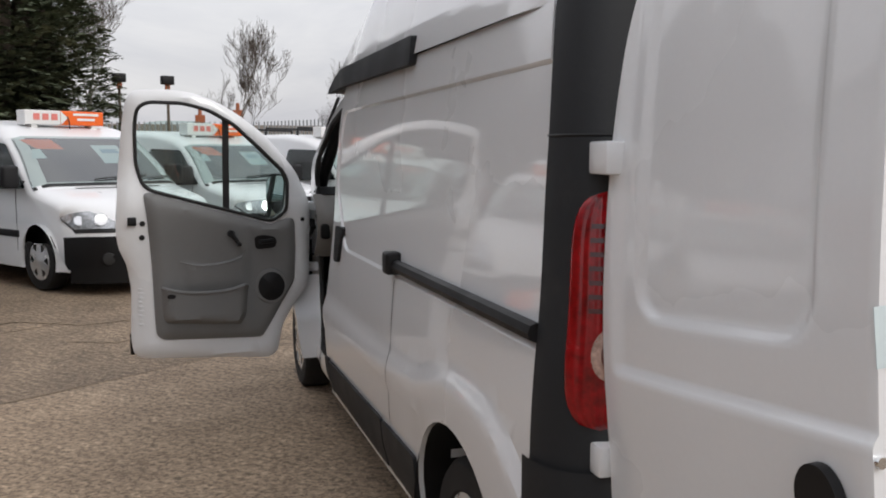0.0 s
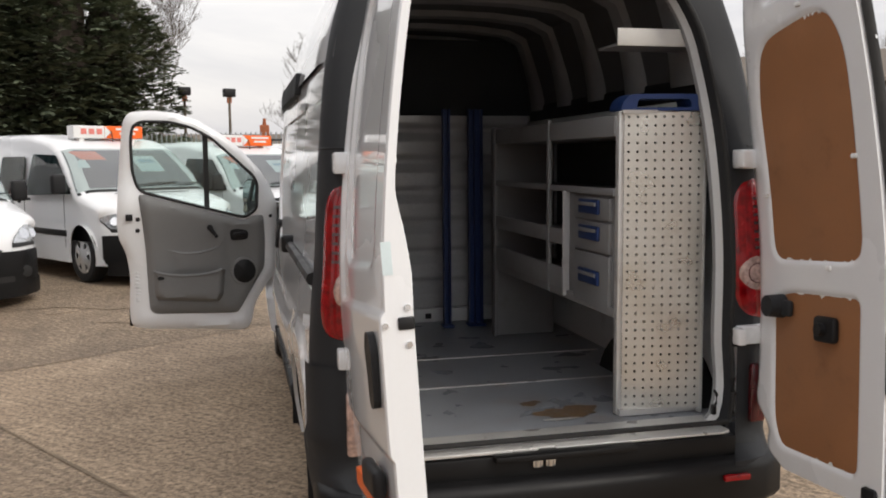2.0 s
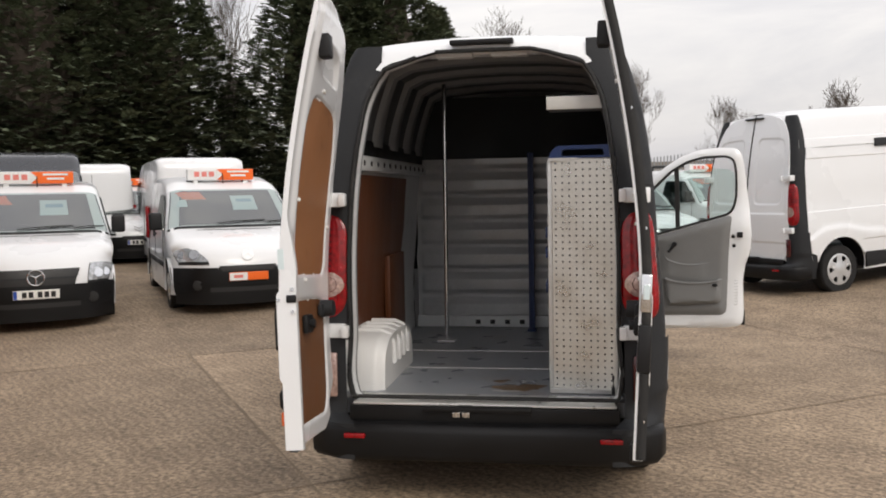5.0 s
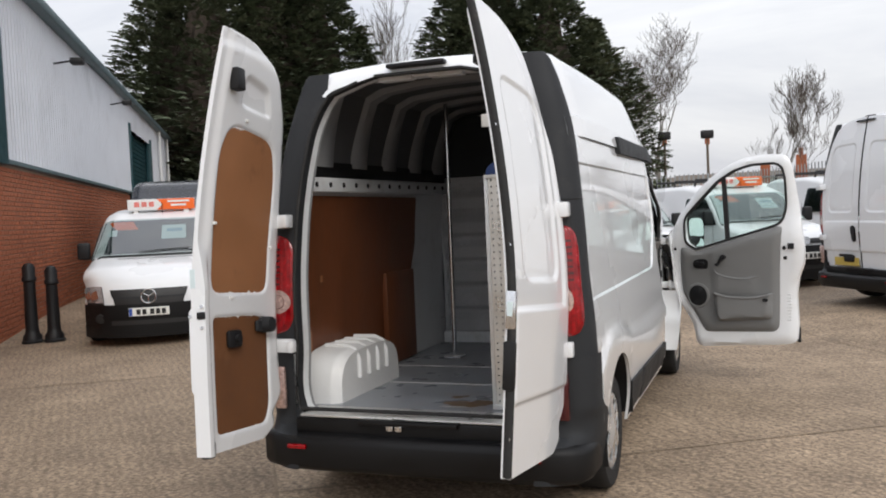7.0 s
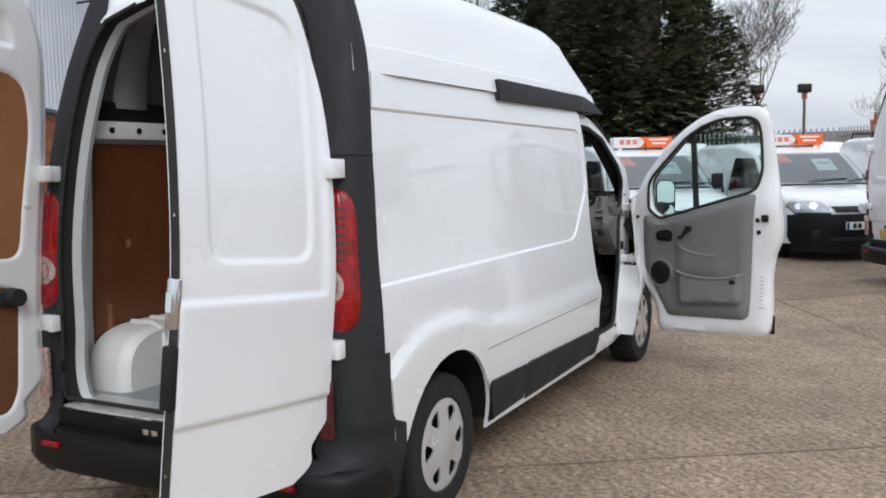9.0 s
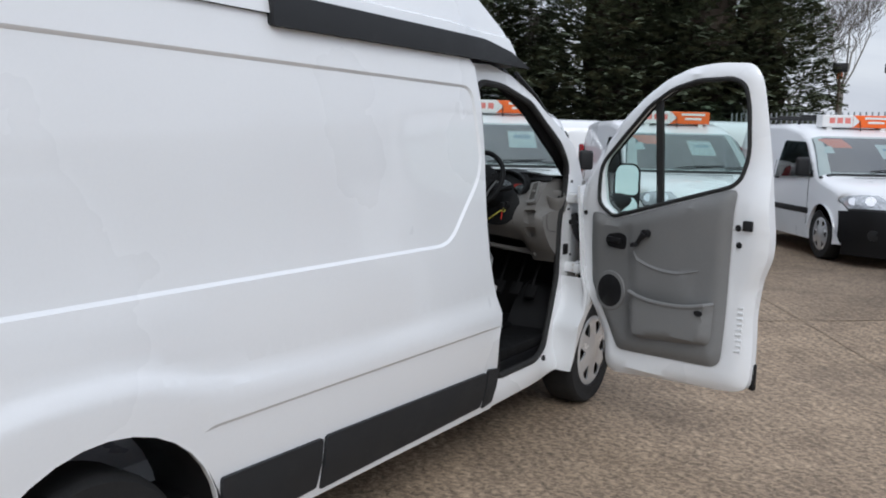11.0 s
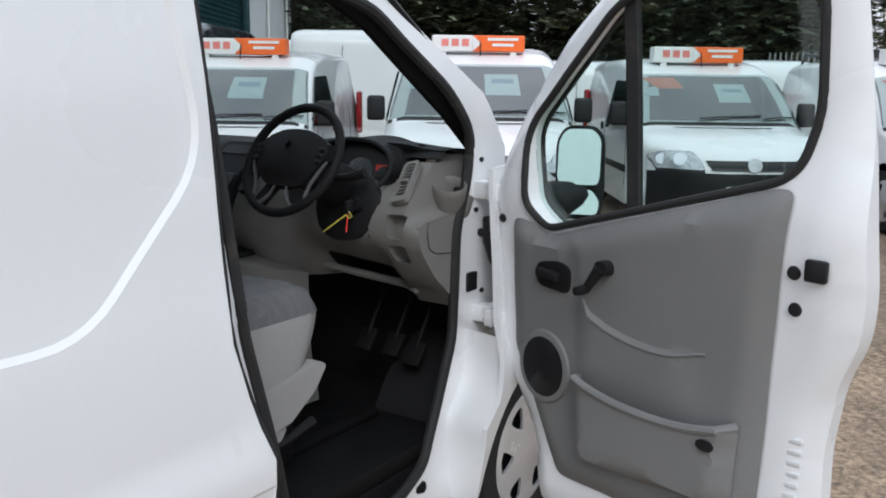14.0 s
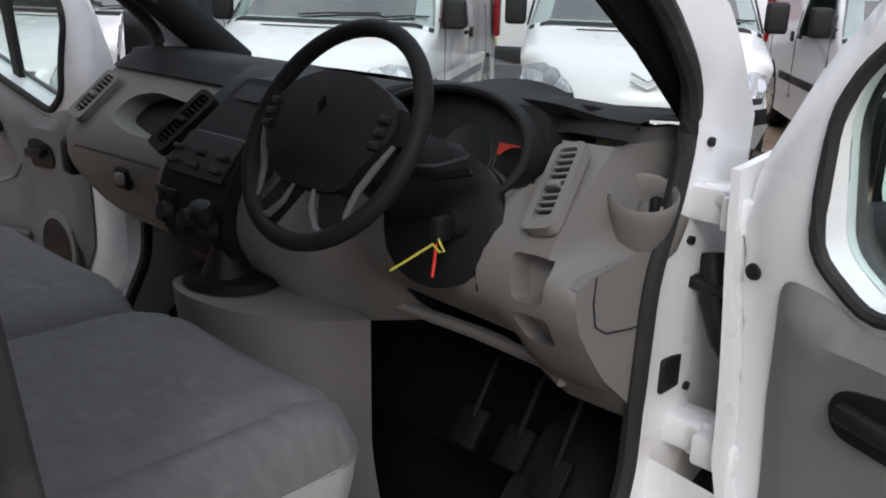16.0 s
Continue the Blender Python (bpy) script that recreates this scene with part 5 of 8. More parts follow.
rear_side = [(0.345, .46), (.30, .87), (.305, 1.2), (.335, 1.7), (.40, 1.99)]
flank = rear_side + [(2.86, 1.975), (2.93, 1.92), (2.964, 1.76), (2.974, 1.6), (2.978, 1.43), (2.982, 1.2), (2.987, 1.05), (3.020, .925), (3.046, .85), (3.072, .77), (3.078, .29), (1.312, .29)] + arch_points(AXLE_R, -0.1, math.pi - 0.33)
for s in (1, -1):
    fn = lambda y, z, s=s: (s * side_x(y, z), y, z)
    b_in, b_mid = offset_in(BORDER, .012)[1:-1], offset_in(BORDER, .006)[1:-1]
    lines = [[(.315, 1.130)] + BORDER[1:-1] + [(.36, 1.845)], [(.315, 1.142)] + b_in + [(.36, 1.833)], [(.315, 1.136)] + b_mid + [(.36, 1.839)], [(1.25, .712), (3.07, .712)], [(1.27, .70), (3.07, .70)]] + [[(y, SHOULDER(y) - d) for y in span(.36, 3.0, 30)] for d in (0, .03, .06, .09, .12)]
    part("side_panel", skin(flank, fn, step=0.06, lines=lines, thick=0.018, normal=(-s, 0, 0)), PAINT, van, "white pressed steel side panel", angle=18)
    # dark sill cladding in two lengths
    for y0, y1 in ((1.305, 1.770), (1.790, 2.955), (2.970, 3.07)):
        poly = rounded([(y0, .312), (y0 - .02 * (y0 < 1.5), .53 - .012 * (y0 - 1.28)), (y1, .53 - .018 * (y1 - 1.28)), (y1 + .002, .326)], 0.014, 3)
        part("sill_cladding", skin(poly, lambda y, z, s=s: (s * (side_x(y, z) + 0.014 - 0.01 * smooth_step((0.40 - z) / 0.06)), y, z), step=0.08, thick=0.02, normal=(-s, 0, 0)), TRIM, van, "dark grey plastic sill cladding")
    # arch lining
    lining = grid(lambda u, v, s=s: (s * (0.64 + 0.31 * v), AXLE_R + 0.445 * math.cos(u), 0.33 + 0.445 * math.sin(u)), span(0.0, math.pi + 0.2, 18), (0, 1))
    lining2 = grid(lambda u, v, s=s: (s * (0.50 + 0.38 * v), AXLE_F + 0.405 * math.cos(u), 0.33 + 0.405 * math.sin(u)), span(-0.10, math.pi + 0.1, 18), (0, 1))
    part("arch_liner", lining, BLACK, van, "black wheel arch liner")
    part("arch_liner", lining2, BLACK, van, "black wheel arch liner")
    # front wing
    wing = [(3.945, .29), (3.95, .55), (4.02, .62), (4.055, .80), (4.06, 1.10), (4.07, 1.34), (4.30, 1.36), (4.62, 1.24), (4.92, 1.04), (5.06, .80), (5.10, .55), (5.10, .30), (4.757, .30)] + arch_points(AXLE_F, -0.08, math.pi - 0.02, r=0.40)
    part("front_wing", skin(wing, fn, step=0.07, thick=0.015, normal=(-s, 0, 0)), PAINT, van, "white front wing")
    for yc, w in ((AXLE_R, 0.0), (AXLE_F, 0.0)):
        wheel(van, s * 0.80, yc, R_WHEEL, R_WHEEL, 0.205, s)
    # rear corner: dark plastic pillar running up to the roof
    def corner(u, v, s=s):
        z = u
        a, b = Vector((half_width(z) + 0.004, 0.29 + 0.045 * max(0, z - 0.9) + 0.05 * smooth_step((z - 1.6) / 0.6))), Vector((gap_x(min(z, 2.30)) + 0.022, rear_y(z) + 0.004))
        c = Vector((half_width(z) + 0.008, rear_y(z) - 0.012))
        p = a * (1 - v) ** 2 + c * 2 * v * (1 - v) + b * v * v
        return (s * p.x, p.y, z)
    part("rear_pillar_trim", grid(corner, span(.86, 2.43, 42), span(0, 1, 14)), TRIM, van, "dark grey plastic rear corner trim")
    part("pillar_joint", tube([corner(1.655, v) for v in span(0, 0.72, 8)], 0.004, 6), BLACK, van)
    # hinges
    for z in (0.872, 1.565):
        part("rear_hinge", merge(box(s * 0.722, s * 0.856, .095, .180, z, z + .075, .008), box(s * .70, s * .735, .06, .115, z + .005, z + .07, .006)), PAINT, van, "white painted rear door hinge")
    # tail lamp
    def lamp(u, v, s=s, z0=.972, z1=1.526):
        z = z0 + (z1 - z0) * u
        e = abs(2 * u - 1)
        w = math.sqrt(max(0.0, 1 - e ** 5))
        q = (v - 0.5) * w + 0.5
        x, y, _ = corner(z, 0.355 + 0.655 * q)
        b = (0.020 + .0016 * math.cos(v * 44)) * math.sqrt(max(0, 1 - (2 * v - 1) ** 4)) * w
        return (x + s * b * 0.55, y - b * 0.8, z)
    lp = part("tail_lamp", grid(lamp, span(0, 1, 40), span(0, 1, 43)), REDLENS, van, "tall red tail lamp")
    def on_lamp(u, v, lift):
        return Vector(lamp(u, v)) + Vector((s * lift * .6, -lift * .8, 0))
    cell = part("clear_cell", grid(lambda a, r: on_lamp(.33 + .12 * r * math.sin(a), .66 + .30 * r * math.cos(a), .0035 - .0022 * r), span(0, math.tau, 28), span(0.02, 1, 6)), CLEARLENS, lp, "clear reversing lens")
    part("cell_ring", tube([on_lamp(.33 + .07 * math.sin(a), .66 + .17 * math.cos(a), .003) for a in span(0, math.tau, 24)[:-1]], .0022, 6, closed=True), REDDARK, cell)
    for k in range(7):
        part("dark_cell", grid(lambda u, v: on_lamp(.50 + k * .058 + .020 * u, .30 + .40 * v, .0015), span(0, 1, 3), span(0, 1, 6)), REDDARK, lp)

# high roof
roof_top = [(half_width(z), z) for z in (1.985, 2.03, 2.085, 2.095, 2.105, 2.15, 2.22, 2.29, 2.35, 2.40, 2.44, 2.465)] + [(.57, 2.485), (.45, 2.497), (.3, 2.506), (.15, 2.511), (0, 2.513)]
roof_top = [(x + (0.015 if z < 2.096 else 0.0), z) for x, z in roof_top]
cross = [(-x, z) for x, z in roof_top] + [(x, z) for x, z in reversed(roof_top[:-1])]


def roof_at(u, v):
    x, z = cross[int(v)]
    y0 = rear_y(min(z, 2.5)) + 0.05
    y1 = 3.02 + 0.50 * (1 - smooth_step((z - 1.98) / 0.5)) - 0.10 * (abs(x) / 0.85) ** 4
    y = y0 + (y1 - y0) * u
    f = 1 - 0.13 * smooth_step((0.75 - y) / 0.55) * smooth_step((z - 2.25) / 0.2)
    crown = 0.014 * math.sin(u * math.pi) * smooth_step((z - 2.2) / 0.25)
    k = smooth_step((y - 2.72) / 0.42)
    k2 = smooth_step((y0 + .34 - y) / .34)
    return (x * (1 - 0.05 * k - 0.035 * k2), y, 1.98 + (z - 1.98) * f * (1 - 0.04 * k) + crown)


part("high_roof", grid(roof_at, span(0, 1, 46), list(range(len(cross)))), PAINT, van, "white moulded high roof", angle=28)


def brow(u, v):
    x, z = cross[int(v)]
    a = Vector(roof_at(1, v))
    zz = 1.965 + (0.01 if abs(x) < 0.5 else 0)
    b = Vector((x * 0.93 if z > 2.2 else x * 0.95, 3.52 - 0.16 * (abs(x) / 0.85) ** 3, zz - 0.015 * (abs(x) / 0.8) ** 2))
    return a.lerp(b, u) + Vector((0, 0.05 * math.sin(u * math.pi) * smooth_step((z - 2.0) / .2), 0.05 * math.sin(u * math.pi) * smooth_step((z - 2.0) / .2)))


part("roof_brow", grid(brow, span(0, 1, 10), list(range(len(cross)))), PAINT, van, "white sloping front of the high roof", angle=50)
for s in (1, -1):
    trim = rounded([(1.60, 1.945), (1.60, 2.055), (3.02, 2.05), (3.30, 2.02), (3.52, 1.955), (3.30, 1.955)], 0.015, 3)
    part("roof_side_trim", skin(trim, lambda y, z, s=s: (s * (half_width(z) * (1 - 0.05 * smooth_step((y - 2.8) / 0.7)) + 0.030 + 0.008 * (z > 1.97)), y, z), step=0.06, thick=0.03, normal=(-s, 0, 0)), TRIM, van, "dark grey trim along the roof side")
rear_arch = [(-gap_x(z) - 0.02, z) for z in span(2.29, 2.365, 5)] + [(x, 2.388 + 0.010 * (1 - (x / .3) ** 2)) for x in span(-.24, .24, 8)] + [(gap_x(z) + 0.02, z) for z in span(2.365, 2.29, 5)]


def rear_header(u, v):
    x, z = rear_arch[int(v)]
    f = int(v) / (len(rear_arch) - 1)
    k = 8 + f * (len(cross) - 17)
    lo = min(int(k), len(cross) - 2)
    a = Vector((x, rear_y(z), z))
    b = Vector(roof_at(0, lo)).lerp(Vector(roof_at(0, lo + 1)), k - lo)
    return a.lerp(b, u) + Vector((0, -.012 * math.sin(u * math.pi), .006 * math.sin(u * math.pi)))


part("rear_header", grid(rear_header, span(0, 1, 6), list(range(len(rear_arch)))), PAINT, van, "white rear roof edge")
part("high_brake_lamp", box(-.17, .17, .30, .36, 2.415, 2.440, .008), BLACK, van, "dark high-level brake lamp")

# rear bumper, step and sill
bumper_outline = [(-.935, .345), (-.935, .16), (-.90, .06), (-.80, .01), (-.6, -.012), (-.3, -.02), (0, -.022), (.3, -.02), (.6, -.012), (.80, .01), (.90, .06), (.935, .16), (.935, .345)]


def bumper_at(u, v):
    x, y = bumper_outline[int(v)]
    zz, d = ((.245, .035), (.26, .012), (.285, .0), (.40, .0), (.425, .006), (.442, .03), (.445, .12))[int(u)]
    c = Vector((0, 0.5))
    p = Vector((x, y))
    q = p + (c - p).normalized() * d * 1.5
    return (q.x, q.y, zz)


part("rear_bumper", grid(bumper_at, list(range(7)), list(range(len(bumper_outline)))), BUMPERBLACK, van, "black plastic rear step bumper", angle=50)
for s in (1, -1):
    def corner_low(u, v, s=s):
        z = .25 + .625 * u
        k = min(1, max(0, (z - .44) / .05))
        end = Vector((gap_x(.6) + .03, .115)) if z > .44 else Vector((.66, .0))
        a = Vector((half_width(z) + .018 + .012 * smooth_step((.64 - z) / .05), .345 - .04 * smooth_step((z - .4) / .4) + .085 * smooth_step((.60 - z) / .04)))
        c = Vector((half_width(z) + .022, rear_y(z) - .03 - .09 * (1 - k)))
        p = a * (1 - v) ** 2 + c * 2 * v * (1 - v) + end * v * v
        return (s * p.x, p.y, z)
    part("bumper_corner", grid(corner_low, span(0, 1, 20), span(0, 1, 14)), TRIM, van, "dark grey plastic bumper corner")
    part("reflector", box(s * .655 - .055, s * .655 + .055, -.030, -.010, .372, .396, .004), REDLENS, van, "red bumper reflector")
    part("fog_lens", box(s * .80 - .035, s * .80 + .035, .07, .10, .56, .80, .02), CLEARLENS if s < 0 else REDDARK, van, "small lower lamp on the bumper corner")
part("rear_panel", merge(box(-.70, .70, .06, .14, .40, .522, .01), box(-.30, .26, .02, .10, .505, .53, .006)), BUMPERBLACK, van, "black panel under the load sill")
part("load_sill", merge(box(-.685, .685, .085, .30, .522, .537, .005), box(-.60, -.12, .068, .10, .527, .540, .004), box(-.05, .66, .072, .10, .525, .536, .004)), ALU, van, "scuffed bare metal load sill")
for x in (-.13, -.08):
    part("striker", merge(rod((x, .05, .475), (x, .05, .50), .012), box(x - .02, x + .02, .045, .07, .47, .505, .005)), CHROME, van, "bright door striker")

# opening frame and seal
ring = [(-gap_x(z), z) for z in span(2.36, .56, 30)] + [(-.66, .535)] + [(.66, .535)] + [(gap_x(z), z) for z in span(.56, 2.36, 30)] + [(x, 2.385) for x in span(.25, -.25, 6)]
def opening(u, v):
    x, z = ring[int(v) % len(ring)]
    return (x * (1 + .03 * (1 - u)), rear_y(min(z, 2.45)) + .002 + .13 * u, z)


for nm, us, mat, lab in (("opening_trim", (0, .15, .5), TRIM, "black plastic edge of the rear opening"), ("opening_frame", (.5, .62, .85), PAINT_IN, "white painted rear door opening frame"), ("opening_return", (.85, 1.0), HOOP, "grey inner return of the opening")):
    part(nm, grid(opening, us, list(range(len(ring) + 1))), mat, van, lab)
part("opening_seal", tube([(x * 1.012, rear_y(min(z, 2.45)) - .006, z) for x, z in ring if z > .54], .011, 8), RUBBER, van, "black rubber seal round the opening")

# load space
part("load_floor", merge(box(-.64, .64, .20, 2.76, .45, .530), *[box(min(q * .64, q * .84), max(q * .64, q * .84), a, b, .45, .530) for q in (-1, 1) for a, b in ((.20, .395), (1.325, 2.76))]), FLOORGREY, van, "grey painted load floor", smooth=False)
for y in (1.03, 1.62):
    part("floor_seam", box(-.78, .78, y - .006, y + .006, .530, .534), ALU, van, "worn metal floor joint", smooth=False)
part("underbody", box(-.80, .80, .22, 4.9, .28, .44), BLACK, van, "black underbody", smooth=False)


def wall_x(z):
    return half_width(min(z, 2.45)) - 0.075


for s in (1, -1):
    inner = [(.22, .53)] + arch_points(AXLE_R, math.pi - .455, .455, r=.455) + [(2.76, .53), (2.76, 1.92), (.36, 1.95)]
    part("inner_wall", skin(inner, lambda y, z, s=s: (s * (wall_x(z)), y, z), step=0.15), PAINT_IN, van, "white painted inner wall")
    beam = box(-.03, .03, .32, 2.76, -.045, .045, .012)
    part("wall_beam", moved(beam, Matrix.Translation((s * (wall_x(1.83) - .02), 0, 1.815))), PAINT_IN, van, "white roof rail beam with holes")
    for y in span(.5, 2.6, 12):
        part("beam_hole", rod((s * (wall_x(1.83) - .055), y, 1.815), (s * (wall_x(1.83) - .049), y, 1.815), .016), BLACK, van)
    part("black_band", moved(box(-.02, .02, .34, 2.76, -.05, .05, .01), Matrix.Translation((s * (wall_x(1.93) + .01), 0, 1.91))), BLACK, van, "black trim band above the beam")
lining_cross = [(-wall_x(1.93), 1.93)] + [(-(half_width(z) - .07), z) for z in (2.0, 2.1, 2.2, 2.3, 2.38)] + [(-.55, 2.43), (-.3, 2.455), (0, 2.462)]
lining_cross += [(-x, z) for x, z in reversed(lining_cross[:-1])]
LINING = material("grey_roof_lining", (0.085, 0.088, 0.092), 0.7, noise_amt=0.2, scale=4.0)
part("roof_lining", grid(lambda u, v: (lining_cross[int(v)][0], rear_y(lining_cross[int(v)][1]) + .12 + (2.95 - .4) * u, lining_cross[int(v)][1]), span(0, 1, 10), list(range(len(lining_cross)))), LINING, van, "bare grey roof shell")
for y in (.66, 1.14, 1.62, 2.10, 2.58):
    half = list(range(len(lining_cross)))
    prof = ((-.075, 0.0), (-.055, .030), (.055, .030), (.075, 0.0))
    part("roof_hoop", grid(lambda u, v, y=y: (lining_cross[int(v)][0] * (1 - prof[int(u)][1] * 1.15), y + prof[int(u)][0] * (1.5 - .5 * smooth_step((lining_cross[int(v)][1] - 1.95) / .4)), lining_cross[int(v)][1] - prof[int(u)][1] * (.2 + .8 * smooth_step((lining_cross[int(v)][1] - 2.1) / .3))), (0, 1, 2, 3), half), HOOP, van, "pale painted steel roof hoop", angle=50)
part("roof_header_inside", merge(box(-.42, .42, .42, .52, 2.375, 2.42, .01), box(-.26, -.06, .40, .47, 2.36, 2.40, .008), box(.04, .24, .40, .47, 2.36, 2.40, .008)), PAINT_IN, van, "white inner roof header with catches")

# bulkhead with pressed ribs
def pressed(z):
    p = ((z - .63) / .203) % 1.0
    return 1.0 if p < .42 else 1 - (p - .42) / .30 if p < .72 else 0.0 if p < .84 else (p - .84) / .16


bm = grid(lambda u, v: (u, 2.76 - .042 * pressed(v) * smooth_step((.80 - abs(u)) / .05), v), [-.82, -.81, -.80, -.79, -.78, -.77, -.75] + span(-.6, .6, 5) + [.75, .77, .78, .79, .80, .81, .82], span(.53, 1.90, 150))
part("bulkhead", bm, BULKHEAD, van, "pale grey bulkhead with pressed ribs", angle=60)
# Near-black panel fills the space above the ribbed bulkhead.
part("upper_bulkhead", skin([(-.84, 1.90), (.84, 1.90), (.80, 2.1), (.70, 2.4), (-.70, 2.4), (-.80, 2.1)], lambda x, z: (x, 2.78, z), step=.3, thick=.02, normal=(0, 1, 0)), CABIN_DARK, van, "black panel above the bulkhead")
part("bulkhead_foot", merge(box(-.82, .82, 2.70, 2.76, .53, .62, .008)), PAINT_IN, van)
for x in (-.32, -.2, -.08, .04):
    part("foot_hole", box(x - .02, x + .02, 2.693, 2.699, .555, .59), BLACK, van, smooth=False)

# plywood on the near-side wall
ply = thing("ply_lining", "dark varnished plywood sheet lining the van wall", "lining")
part("board", skin(rounded([(.42, .545)] + arch_points(AXLE_R, math.pi - .486, .486, r=.46) + [(1.98, .545), (1.98, 1.05), (2.04, 1.12), (2.12, 1.4), (2.12, 1.74), (.42, 1.75)], .02, 2), lambda y, z: (-wall_x(z) + .022, y, z), step=.2, thick=.012, normal=(-1, 0, 0)), PLY, ply)
part("lower_board", box(-.835, -.795, 1.55, 2.05, .54, 1.20, .004), PLY, ply, "lower dark hardboard patch")
for y, z, l in ((.62, 1.22, .14), (.50, .80, .22)):
    part("scuff", box(-wall_x(z) + .0225, -wall_x(z) + .025, y, y + .03, z, z + l), HARD, ply, "pale torn scuff")

arch_box = thing("wheel_arch_cover", "white ribbed plastic wheel arch cover on the load floor", "arch cover")


def arch_cover(u, v):
    a = u * math.pi
    y, z = .80 - .44 * math.copysign(abs(math.cos(a)) ** .55, math.cos(a)), .53 + .30 * abs(math.sin(a)) ** .55
    x = -.83 + .25 * min(1, v)
    if v > 1:
        k = (v - 1) / 1.0
        return (-.58, .80 + (y - .80) * (1 - k), .53 + (z - .53) * (1 - k))
    r = .06 * smooth_step((v - .75) / .25)
    return (x, .80 + (y - .80) * (1 - r * 1.2), .53 + (z - .53) * (1 - r))


part("shell", grid(arch_cover, span(0, 1, 40), span(0, 1, 20) + [1.5, 2.0]), WHITEPLASTIC, arch_box, angle=60)
for y in (.62, .75, .88, 1.01):
    part("rib", tube([(-.80, y, .832), (-.65, y, .832), (-.60, y, .81), (-.573, y, .75), (-.572, y, .64)], .014, 8), WHITEPLASTIC, arch_box)

pole = thing("support_pole", "bright steel pole standing on the load floor", "pole")
part("tube", rod((-.475, 2.02, .53), (-.465, 2.02, 2.42), .017), CHROME, pole)
part("foot", merge(box(-.54, -.41, 1.96, 2.08, .53, .545, .004)), RACK, pole)

# ---- rear doors, modelled shut and then swung open ----
HINGE_X, HINGE_Y = .815, .125


def door_y(z):
    return rear_y(z) - 0.028


def rear_door(s):
    """s: 1 for the off side, -1 for the near side."""
    ob = new("rear_door")
    ob.parent = van
    foot, axis = Vector((s * HINGE_X, HINGE_Y, .9)), Vector((-s * .020, .070, 1.0)).normalized()
    swing = Matrix.Translation(foot) @ Matrix.Rotation(radians(86.3 if s > 0 else -88.0), 4, axis) @ Matrix.Translation(-foot)
    ob.matrix_basis = swing
    side = curve_of([(.435, .60), (.475, .685), (.56, .70)] + [(z, gap_x(z) + .085 - .015 * smooth_step((z - 1.6) / .6)) for z in span(.65, 2.26, 18)] + [(2.33, .575), (2.39, .49), (2.435, .38), (2.462, .26), (2.475, .10)])
    PRESS = rounded([(.14, 1.255), (.645, 1.255), (.655, 2.02), (.58, 2.13), (.14, 2.15)], .09, 6)
    up = rounded([(.12, 1.195), (.665, 1.195), (.67, 1.80), (.60, 2.02), (.18, 2.06), (.10, 1.92)], [.09, .09, .10, .12, .12, .10], 5)
    low = rounded([(.13, .50), (.60, .50), (.655, .60), (.665, 1.07), (.55, 1.105), (.13, 1.105)], .05, 4)
    top = rounded([(.22, 2.13), (.54, 2.11), (.48, 2.27), (.24, 2.31)], .05, 3)

    def depth_in(x, z, poly):
        d = min(seg_dist((x, z), p0, p1) for p0, p1 in zip(poly, poly[1:] + poly[:1]))
        return d if inside((x, z), poly) else -d

    def out(x, z):
        y = door_y(z) + .016 * smooth_step((x - .45) / .45)
        if 1.15 < z < 2.25:
            y += .012 * smooth_step((depth_in(x, z, PRESS) + .008) / .018)
        y += .013 * smooth_step((z - 1.122) / .018) * smooth_step((.745 - x) / .045)
        y += .012 * smooth_step((.748 - z) / .018)
        y += .010 * smooth_step((.022 - x) / .022)
        return (s * x, y, z)

    def inn(x, z):
        y = door_y(z) + .055
        for q, d in ((up, .022), (low, .018), (top, .02)):
            y -= d * smooth_step(depth_in(x, z, q) / .032)
        y -= .018 * smooth_step((x - side(z) + .045) / .045)
        if s < 0:
            y += (.040 * smooth_step((1.47 - z) / .27) - .014 * smooth_step((z - 1.35) / .15)) * smooth_step((.095 - x) / .05)
        y -= .012 * smooth_step((z - 2.38) / .05)
        return (s * x, y, z)
    us = [0, .012, .025, .04] + span(.06, .94, 56) + [.955, .97, .985, 1]
    zs = span(.435, 2.475, 200)
    place = lambda u, z: .012 + (side(z) - .012) * u
    part("outer_skin", grid(lambda u, z: out(place(u, z), z), us, zs), PAINT, ob, "white outer door skin", angle=60)
    part("inner_skin", grid(lambda u, z: inn(place(u, z), z), us, zs), PAINT, ob, "white inner door pressing", angle=60)
    ring_pts = [(0.0, z) for z in zs] + [(u, zs[-1]) for u in us] + [(1.0, z) for z in reversed(zs)] + [(u, zs[0]) for u in reversed(us)]
    part("rim", grid(lambda i, v: Vector(out(place(*ring_pts[int(i)]), ring_pts[int(i)][1])).lerp(Vector(inn(place(*ring_pts[int(i)]), ring_pts[int(i)][1])), v), list(range(len(ring_pts))), (0, 1)), PAINT, ob, "white door edge")
    inset_of = offset_in
    for nm, q, lb, k in (("upper_board", up, "brown hardboard upper infill", .012), ("lower_board", low, "brown hardboard lower infill", .008)):
        part(nm, skin(inset_of(q, k), lambda x, z: (s * x, door_y(z) + .046, z), step=.15, thick=.006, normal=(0, -1, 0)), HARDOLD if s < 0 and nm == "lower_board" else HARD, ob, lb)
    rnd = random.Random(17 + s)
